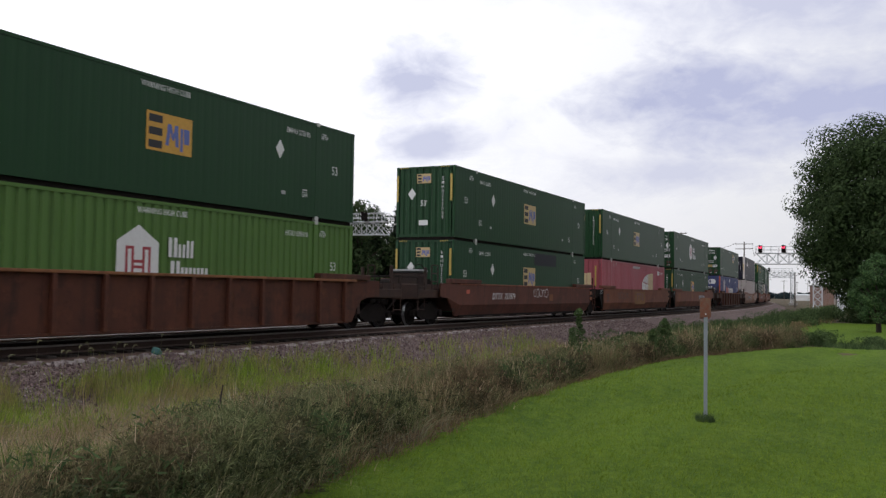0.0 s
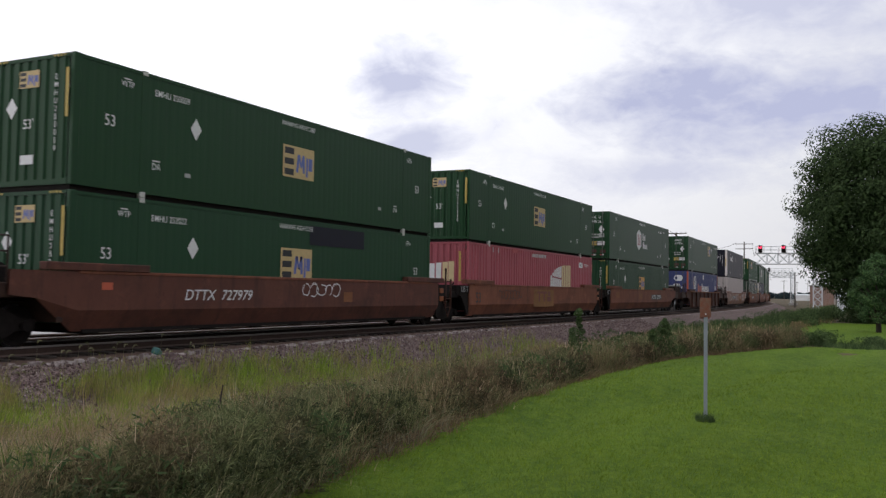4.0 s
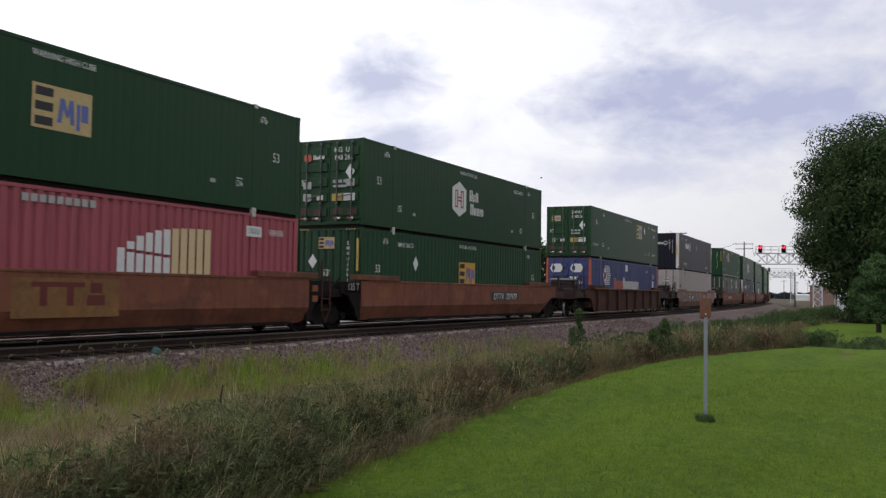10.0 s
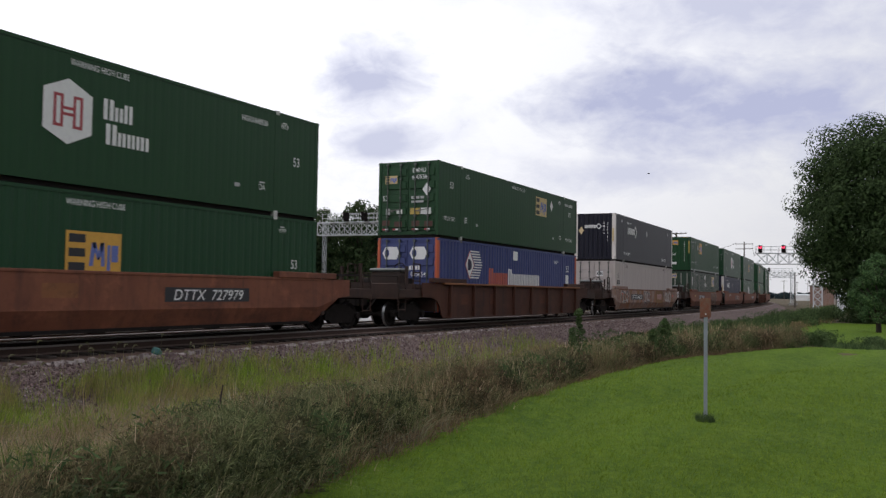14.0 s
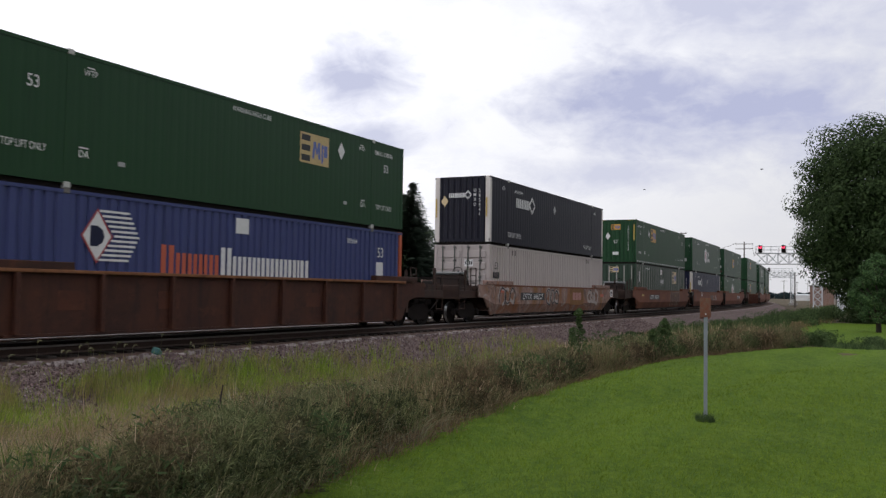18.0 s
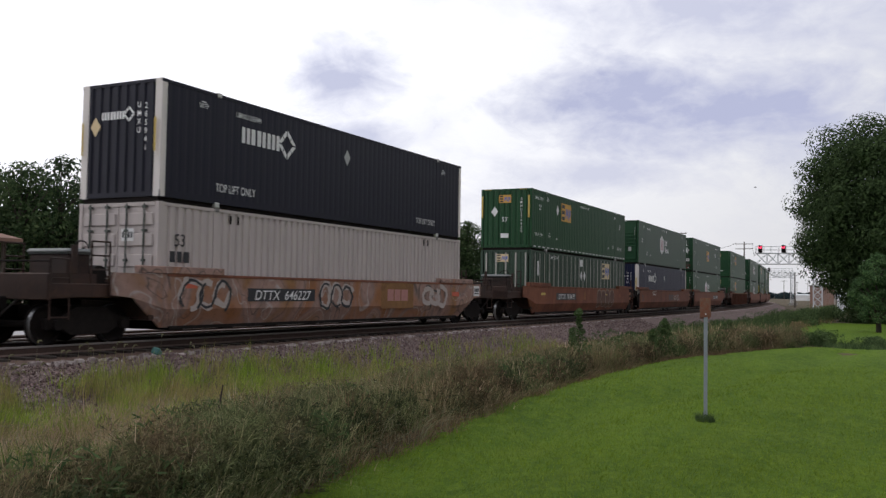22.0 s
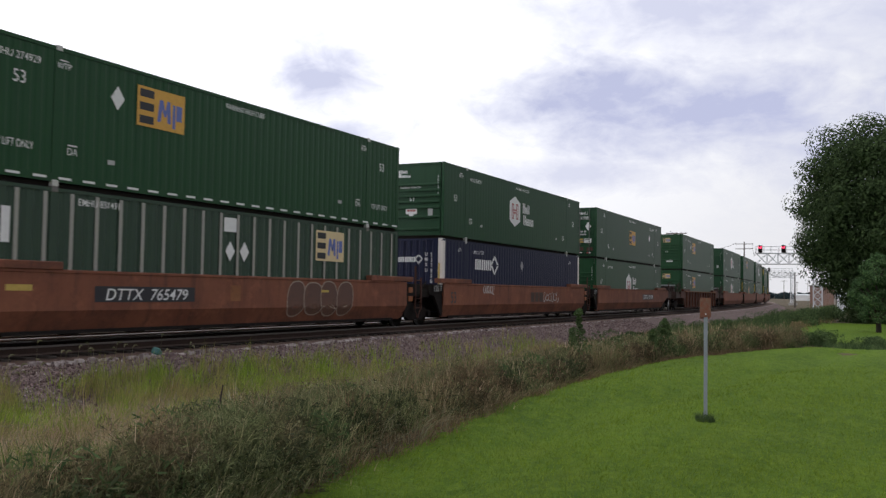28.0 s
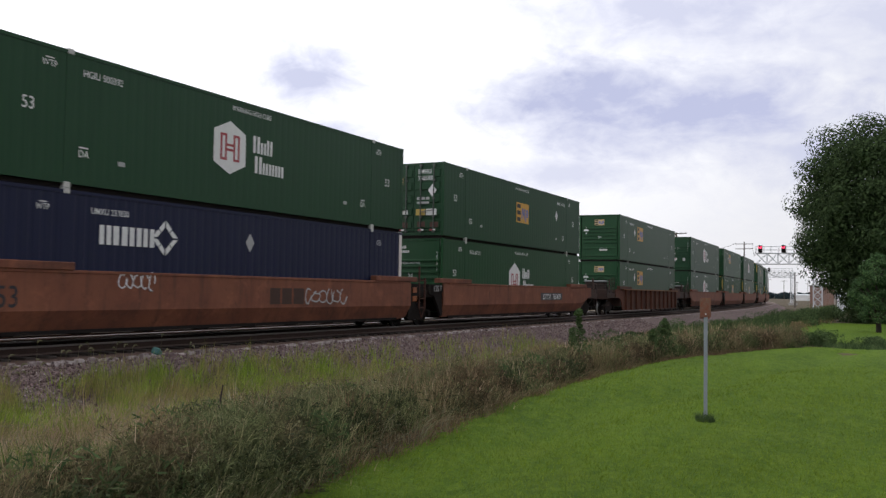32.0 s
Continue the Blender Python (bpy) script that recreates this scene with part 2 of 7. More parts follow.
k = Mat("weedy_earth", 0.9, 0, 0.2)
col = k.mix(k.ramp(k.noise(0.5, 6, 0.65), (0.38, (0, 0, 0)), (0.62, (1, 1, 1))), (0.06, 0.05, 0.026), (0.12, 0.088, 0.055))
col = k.mix(k.ramp(k.noise(6, 6, 0.7), (0.45, (0, 0, 0)), (0.7, (0.7, 0.7, 0.7))), col, (0.018, 0.022, 0.008))
EARTH = k.color(col).bump(k.noise(18, 5), 0.5, 0.04).m
def lawn_tone(k):
    """The lawn's green: broad paler swathes of the mower, painted-in shade of hollows, small yellowish patches and
    tufts.
    """
    # the broad duller bands put the swale's shading into the green
    col = k.mix(k.ramp(k.noise(0.36, 4, 0.55, (0.5, 1.5, 1)), (0.4, (0, 0, 0)), (0.6, (1, 1, 1))), (0.041, 0.087, 0.0085), (0.09, 0.156, 0.013))
    col = k.mix(k.ramp(k.noise(1.5, 6, 0.65, (1, 1.6, 1)), (0.46, (0, 0, 0)), (0.66, (0.7, 0.7, 0.7))), col, (0.046, 0.089, 0.009))
    col = k.mix(k.ramp(k.noise(0.9, 3, 0.5), (0.56, (0, 0, 0)), (0.72, (0.45, 0.45, 0.45))), col, (0.122, 0.168, 0.024))
    return k.mix(k.ramp(k.noise(7, 5, 0.7), (0.46, (0, 0, 0)), (0.62, (0.5, 0.5, 0.5))), col, (0.043, 0.083, 0.009))


k = Mat("mown_grass", 0.9, 0, 0.1)
turf = lawn_tone(k)
col = k.mix(k.ramp(k.noise(3.2, 6, 0.7, (1, 1.3, 1), 0.4), (0.44, (0, 0, 0)), (0.6, (0.75, 0.75, 0.75))), turf, (0.112, 0.17, 0.018))
col = k.mix(k.ramp(k.noise(11, 5, 0.7), (0.5, (0, 0, 0)), (0.66, (0.85, 0.85, 0.85))), col, (0.028, 0.06, 0.007))
col = k.mix(k.ramp(k.noise(19, 5, 0.7, None, 0.5), (0.53, (0, 0, 0)), (0.64, (0.5, 0.5, 0.5))), col, (0.14, 0.21, 0.022))
col = k.mix(k.ramp(k.noise(40, 4, 0.7), (0.4, (0, 0, 0)), (0.7, (0.6, 0.6, 0.6))), col, k.mix(0.5, col, (0.14, 0.23, 0.018)))
LAWN = k.color(col).bump(k.noise(60, 4, 0.7), 0.8, 0.03).m

xs = sorted({*np.arange(-60, 60, 0.8).round(2), *np.arange(60, 200, 4.0), *np.arange(200, 500, 25.0), 600, 800, 1100, 1600, 2400, 3400, 4500, -100, -200, -500, -1200, -2500, -4500})
ys = sorted({*np.arange(-12, 40, 0.6).round(2), *np.arange(40, 120, 6.0), *np.arange(-60, -12, 3.0), 160, 260, 500, 1000, 2000, 3200, 4500, -100, -200, -500, -1200, -2500, -4500})
vs = [(x, y, ground_z(x, y) - 0.03) for x in xs for y in ys]
m = len(ys)
gr = new("ground", raw("ground", vs, [(i * m + j, (i + 1) * m + j, (i + 1) * m + j + 1, i * m + j + 1) for i in range(len(xs) - 1) for j in range(m - 1)]))
gr.data.materials.append(EARTH)
tagged(gr, "rough weedy earth reaching to the flat horizon", "ground", kind="structure")

rows = []
for i in range(200):
    x = -30 + i * 61.5 / 199
    e = lawn_edge(x)
    rows.append([(x, e - (1 - j / 80) ** 2.2 * (e + 25), ground_z(x, e - (1 - j / 80) ** 2.2 * (e + 25)) + 0.01) for j in range(81)])
lawn = part("lawn", add_sheet(bmesh.new(), rows), LAWN, smooth=True)
tagged(lawn, "freshly mown bright green lawn", "lawn", kind="structure")
rows = [[(x, y, ground_z(x, y) + 0.01) for y in np.linspace(-30, 4.2 + 0.02 * (x - 33) ** 1, 14)] for x in np.linspace(33.5, 62, 24)]
lawn2 = part("lawn", add_sheet(bmesh.new(), rows), LAWN, smooth=True)
tagged(lawn2, "mown lawn beyond a strip of weeds, under the big tree", "lawn", kind="structure")

# ---- roadbed, ties and rails ----
k = Mat("ballast_stone", 0.85, 0, 0.3)
tint = k.ramp(k.island(), (0.0, (0.08, 0.05, 0.05)), (0.35, (0.17, 0.113, 0.108)), (0.75, (0.262, 0.188, 0.175)), (0.93, (0.36, 0.285, 0.27)), (1.0, (0.595, 0.544, 0.5084)))
STONE = k.color(k.mix(k.math("MULTIPLY", k.noise(30, 4), 0.5), tint, (0.07, 0.05, 0.05))).m
k = Mat("ballast_bed", 0.9, 0, 0.2)
vor = k.n.new("ShaderNodeTexVoronoi")
vor.inputs["Scale"].default_value = 16
k.l.new(k.co, vor.inputs["Vector"])
col = k.mix(k.ramp(vor.outputs["Distance"], (0.0, (0, 0, 0)), (0.6, (1, 1, 1))), (0.32, 0.23, 0.22), (0.09, 0.062, 0.06))
col = k.mix(k.ramp(k.noise(0.8, 5), (0.4, (0, 0, 0)), (0.7, (0.5, 0.5, 0.5))), col, (0.2, 0.16, 0.13))
BED = k.color(col).bump(vor.outputs["Distance"], 0.6, 0.04).m
k = Mat("oil_stained_ballast", 0.85, 0, 0.2)
BED_DARK = k.color(k.mix(k.noise(12, 6, 0.7), (0.055, 0.036, 0.029), (0.16, 0.105, 0.084))).bump(k.noise(20, 4), 0.5, 0.03).m
k = Mat("pale_crushed_stone", 0.9, 0, 0.2)
PALE_EDGE = k.color(k.mix(k.ramp(k.noise(2.2, 6, 0.7), (0.42, (0, 0, 0)), (0.56, (1, 1, 1))), (0.13, 0.09, 0.092), k.mix(k.noise(20, 4), (0.3, 0.26, 0.245), (0.52, 0.46, 0.44)))).bump(k.noise(24, 4), 0.5, 0.03).m
k = Mat("creosoted_tie", 0.85, 0, 0.2)
col = k.mix(k.math("MULTIPLY", k.random(), 0.8), (0.035, 0.026, 0.022), (0.09, 0.075, 0.065))
TIE = k.color(k.mix(k.noise(9, 5, 0.7, (1, 8, 8)), col, (0.025, 0.02, 0.018))).m
RAIL_SIDE = plain("rusty_rail_side", (0.07, 0.043, 0.034), 0.75, 0.2, 8, 0.4)
RAIL_TOP = plain("polished_rail_head", (0.3, 0.265, 0.25), 0.45, 0.3, 30, 0.2)
RAIL_FOOT = plain("pale_brown_rail_foot", (0.15, 0.105, 0.09), 0.85, 0.0, 12, 0.35)
S_LINE = [*np.arange(-70, 60, 2.0), *np.arange(60, 420, 5.0)]


def strip(name, section, mat, label, kind="structure", cat="railway track", parent=None):
    """Sweeps a section of (offset to the left, z) along the track."""
    rows = []
    for s in S_LINE:
        rows.append([(*track(s, o)[:2], z) for o, z in section])
    return tagged(part(name, add_sheet(bmesh.new(), rows), mat, parent), label, cat if not parent else "", kind=kind if not parent else "")


strip("ballast", [(-4.45, -0.6), (-2.5, 0.11), (-2.35, 0.12)], BED, "purple-grey crushed stone railway bank")
strip("ballast", [(-2.36, 0.121), (0, 0.115), (1.4, 0.11), (2.6, -0.01), (4.3, -0.015), (5.9, -0.015), (8.6, -0.2)], BED_DARK, "dark oil-stained stones between the rails")
rows = []
for s in np.arange(-40, 300, 0.5):
    w = 0.03 + 0.05 * abs(noise.noise((s * 0.8, 0, 0)))
    rows.append([(*track(s, -2.42 - w)[:2], 0.1), (*track(s, -2.41)[:2], 0.15), (*track(s, -2.36 + 0.03 * noise.noise((s, 3, 0)))[:2], 0.124)])
tagged(part("ballast_edge", add_sheet(bmesh.new(), rows), PALE_EDGE), "pale stone along the shoulder of the track bank", "railway track", kind="structure")

bm = bmesh.new()
rng = np.random.default_rng(12)
s_ = 3.0
while s_ < 34:
    w = rng.uniform(0.12, 0.34)
    if rng.uniform() < 0.72:
        x, y, a = track(s_, -2.43 + rng.uniform(-0.05, 0.03))
        n0 = len(bm.verts)
        add_box(bm, -w / 2, w / 2, -0.07, rng.uniform(0.03, 0.07), -0.05, rng.uniform(0.025, 0.07))
        bm.verts.ensure_lookup_table()
        for q in bm.verts[n0:]:
            q.co = pose(x, y, 0.125, rng.uniform(-6, 6), rng.uniform(-5, 5), rng.uniform(-12, 12)) @ (q.co + Vector(rng.uniform(-0.018, 0.018, 3)))
    s_ += w + rng.uniform(0.01, 0.16)
tagged(part("edge_slabs", bm, PALE_EDGE), "broken pale stone slabs along the shoulder of the track", "stones", kind="stuff")

railway = root("railway_track", "rusty rails on dark wooden ties", "railway track", kind="structure")
bm = box(-0.115, 0.115, -1.3, 1.3, -0.15, 0.03, 0.012)
tie_me = bpy.data.meshes.new("tie")
bm.to_mesh(tie_me)
bm.free()
tie_me.materials.append(TIE)
for i in range(150):
    s = 4 + i * 0.53
    x, y, a = track(s)
    part("tie", tie_me, None, railway, at=pose(x, y, 0.14, 0, 0, math.degrees(a) + random.uniform(-0.8, 0.8)))
for i in range(70):
    x, y, a = track(8 + i * 0.53, 4.3)
    part("tie", tie_me, None, railway, at=pose(x, y, 0.01, 0, 0, math.degrees(a) + random.uniform(-0.8, 0.8)))
for side_off in (-0.755, 0.755, 3.545, 5.055):
    dz = 0.0 if side_off < 1 else -0.13
    sec = [(-0.07, 0.165), (-0.07, 0.18), (-0.012, 0.2), (-0.012, 0.3), (-0.036, 0.31), (-0.036, 0.345)]
    sec = sec + [(-o, z) for o, z in sec[::-1]]
    rail = strip("rail", [(side_off + o, z + dz) for o, z in sec], RAIL_SIDE, "", parent=railway)
    for g in (-1, 1):
        strip("rail_foot", [(side_off + g * 0.074, 0.166 + dz), (side_off + g * 0.072, 0.184 + dz), (side_off + g * 0.014, 0.203 + dz)], RAIL_FOOT, "", parent=rail)
    strip("rail_head", [(side_off - 0.038, 0.314 + dz), (side_off - 0.039, 0.344 + dz), (side_off - 0.03, 0.353 + dz), (side_off + 0.03, 0.353 + dz), (side_off + 0.039, 0.344 + dz), (side_off + 0.038, 0.314 + dz)], RAIL_TOP, "", parent=rail)
# ---- markings ----
SIDE = pose(0, 0, 0, 90, 0, 0)
FRONT = pose(0, 0, 0, 0, 0, -90) @ pose(0, 0, 0, 90, 0, 0)
_texts, _shared = {}, {}


def text_mesh(body, size, mat, squeeze=1.0, slant=0.0):
    key = (body, size, mat.name, squeeze, slant)
    if key not in _texts:
        cu = bpy.data.curves.new("lettering", "FONT")
        cu.body, cu.size, cu.align_x, cu.align_y = body, size, "CENTER", "CENTER"
        cu.offset, cu.shear = size * 0.004, slant
        ob = bpy.data.objects.new("lettering", cu)
        scene.collection.objects.link(ob)
        me = bpy.data.meshes.new_from_object(ob.evaluated_get(bpy.context.evaluated_depsgraph_get()))
        bpy.data.objects.remove(ob)
        me.transform(Matrix.Diagonal((squeeze, 1, 1, 1)))
        me.materials.clear()
        me.materials.append(mat)
        _texts[key] = me
    return _texts[key]


class Face:
    """One face of a thing on which markings lie; u runs to the right, v up."""

    def __init__(self, parent, turn, at):
        self.parent, self.m = parent, Matrix.Translation(at) @ turn
        self.lift = 0.0

    def place(self, u, v, lift=0.0):
        return self.m @ Matrix.Translation((u, v, 0.004 + lift))

    def text(self, body, u, v, size, mat=None, squeeze=0.9, name="lettering", slant=0.0):
        return part(name, text_mesh(body, size, mat or WHITE, squeeze, slant), None, self.parent, at=self.place(u, v))

    def upright(self, body, u, v, size, mat=None):
        """Letters one below the other."""
        return part("lettering", text_mesh("\n".join(body), size, mat or WHITE, 0.9), None, self.parent, at=self.place(u, v))

    def shape(self, name, polys, mat, u, v, lift=0.0, label=""):
        bm = bmesh.new()
        for p in polys:
            bm.faces.new([bm.verts.new((x, y, 0)) for x, y in p])
        ob = part(name, bm, mat, self.parent, label, at=self.place(u, v, lift))
        if len(polys) > 2:
            ob["kind"] = "stuff"
        return ob


def rect(x0, y0, x1, y1):
    return [(x0, y0), (x1, y0), (x1, y1), (x0, y1)]


def bars(widths, h, gap, heights=None):
    """A row of upright blocks, centred: lettering that is not spelt out."""
    total = sum(widths) + gap * (len(widths) - 1)
    out, x = [], -total / 2
    for i, w in enumerate(widths):
        hh = h * (heights[i % len(heights)] if heights else 1)
        out.append(rect(x, -h / 2, x + w, -h / 2 + hh))
        x += w + gap
    return out


def blocks(glyphs, h, gap):
    """A row of plain upright bars, centred, one or two to a place: w wide place, i narrow one; each (kind, width, height)."""
    total = sum(g[1] for g in glyphs) + gap * (len(glyphs) - 1)
    out, x = [], -total / 2
    for kind, w, tall in glyphs:
        y0, y1 = -h / 2, -h / 2 + h * tall
        if kind == "i":
            out.append(rect(x, y0, x + w, y1))
        else:
            out += [rect(x, y0, x + w * 0.4, y1), rect(x + w * 0.6, y0, x + w, y1)]
        x += w + gap
    return out


def gold_logo(f, u, v, s, mat=None):
    f.shape("logo_panel", [rect(-s / 2, -s * 0.3, s / 2, s * 0.3)], mat or GOLD, u, v)
    a = s / 20
    b = a * 0.62
    f.shape("logo_mark", [rect(-9 * a, q * b - 1.9 * b, -3.2 * a, q * b + 1.9 * b) for q in (-6.4, 0, 6.4)], DARKMARK, u, v, 0.003)
    f.shape("logo_zigzag", [[(-1.8 * a, -6 * b), (-0.4 * a, -6 * b), (0.6 * a, 5 * b), (-0.9 * a, 5 * b)], [(-0.9 * a, 5 * b), (0.6 * a, 5 * b), (2.0 * a, -3 * b), (1.1 * a, -3 * b)], [(1.1 * a, -3 * b), (2.0 * a, -3 * b), (3.6 * a, 5 * b), (2.2 * a, 5 * b)], [(2.6 * a, -6 * b), (4.0 * a, -6 * b), (3.6 * a, 5 * b), (2.2 * a, 5 * b)], rect(4.7 * a, -8 * b, 5.9 * a, 4 * b), rect(6.3 * a, -3.8 * b, 8.8 * a, 4 * b)], BLUEMARK, u, v, 0.003)


def hex_logo(f, u, v, s, house=False):
    h, w = s / 2, s * 0.455
    out = [(-w, -h), (w, -h), (w, h * 0.45), (0, h), (-w, h * 0.45)] if house else [(0, -h), (w, -h * 0.6), (w, h * 0.6), (0, h), (-w, h * 0.6), (-w, -h * 0.6)]
    f.shape("badge", [out], WHITE, u, v)
    a = w / 6
    lo = -h * 0.85 if house else -h * 0.5
    hi = h * 0.3 if house else h * 0.5
    m = (lo + hi) / 2
    f.shape("badge_marking", [rect(-3.6 * a, lo, -2.9 * a, hi), rect(-1.9 * a, lo, -1.2 * a, hi), rect(1.2 * a, lo, 1.9 * a, hi), rect(2.9 * a, lo, 3.6 * a, hi), rect(-1.2 * a, m - 0.9 * a, 1.2 * a, m - 0.3 * a), rect(-1.2 * a, m + 0.3 * a, 1.2 * a, m + 0.9 * a), rect(-2.9 * a, lo, -1.9 * a, lo + 0.6 * a), rect(1.9 * a, lo, 2.9 * a, lo + 0.6 * a), rect(-2.9 * a, hi - 0.6 * a, -1.9 * a, hi), rect(1.9 * a, hi - 0.6 * a, 2.9 * a, hi)], REDMARK, u, v, 0.003)
    k = s * 0.33
    f.shape("word_marking", blocks([("w", k * 0.62, 1), ("w", k * 0.5, 0.68), ("w", k * 0.52, 0.9)], k, k * 0.09), WHITE, u + s * 0.98, v + s * 0.17)
    f.shape("word_marking", blocks([("w", k * 0.66, 1), ("i", k * 0.2, 0.68), ("w", k * 0.52, 0.68), ("w", k * 0.5, 0.68), ("w", k * 0.54, 0.68)], k, k * 0.09), WHITE, u + s * 1.2, v - s * 0.22)


def ring_logo(f, u, v, h):
    """A blocky white word mark with a ring of four folded bands after it; h is the word's height."""
    f.shape("word_marking", blocks([("w", h * 0.78, 1), ("w", h * 0.98, 1), ("w", h * 0.85, 1), ("w", h * 0.8, 1)], h, h * 0.14), WHITE, u, v - h * 0.1)
    r = h * 0.98
    arms = []
    for q in range(4):
        a = math.pi / 2 * q
        c, s = math.cos(a), math.sin(a)
        arms.append([(c * px - s * py, s * px + c * py) for px, py in ((r * 0.05, r), (r * 0.5, r * 0.55), (r * 0.3, r * 0.34), (r * 0.05, r * 0.62))])
        arms.append([(c * px - s * py, s * px + c * py) for px, py in ((-r * 0.05, r), (-r * 0.05, r * 0.62), (-r * 0.3, r * 0.34), (-r * 0.5, r * 0.55))])
    f.shape("ring_badge", arms, WHITE, u + h * 2.75, v - h * 0.04)


def diamond(f, u, v, s, mat=None):
    f.shape("placard", [[(0, -s), (s * 0.72, 0), (0, s), (-s * 0.72, 0)]], mat or WHITE, u, v)


def id_marks(f, u, v, digits, size=0.2, mat=None, owner="EMHU"):
    """The owner's code and the box's number."""
    f.text(owner + " " + digits, u, v, size * 1.05, mat, 0.92)


def arrow_code(f, u, v, s, body):
    f.text(body, u, v, s, WHITE, 0.9)
    f.shape("overbar", [rect(-s * 0.55, 0, s * 0.55, s * 0.14)], WHITE, u, v + s * 0.55)


# ---- containers ----
CL, CW, CH = 16.15, 2.59, 2.896
HALF = CL / 2
POST = HALF - 2.0


def corrugated(pitch, depth, x0, x1, z0, z1, flat=0.5):
    """A side sheet with upright folds, outer face at y = 0, folds going in to +y."""
    key = ("corr", pitch, depth, x0, x1, z0, z1, flat)
    if key not in _shared:
        pts, x = [], x0
        n = max(1, round((x1 - x0) / pitch))
        p = (x1 - x0) / n
        for i in range(n):
            a = x0 + i * p
            pts += [(a, 0), (a + p * flat, 0), (a + p * (flat + 0.12), depth), (a + p * 0.88, depth)]
        pts.append((x1, 0))
        vs = [(x, y, z) for z in (z0, z1) for x, y in pts]
        m = len(pts)
        _shared[key] = raw("panel", vs, [(i, i + 1, m + i + 1, m + i) for i in range(m - 1)])
    return _shared[key].copy()


def shared_box(key, mat, *dims, bevel=0.0):
    k = (key, mat.name, dims)
    if k not in _shared:
        bm = box(*dims, bevel)
        me = bpy.data.meshes.new(key)
        bm.to_mesh(me)
        bm.free()
        me.materials.append(mat)
        _shared[k] = me
    return _shared[k]


LID = plain("grey_container_roof", (0.16, 0.17, 0.17), 0.6, 0.0, 3, 0.3)


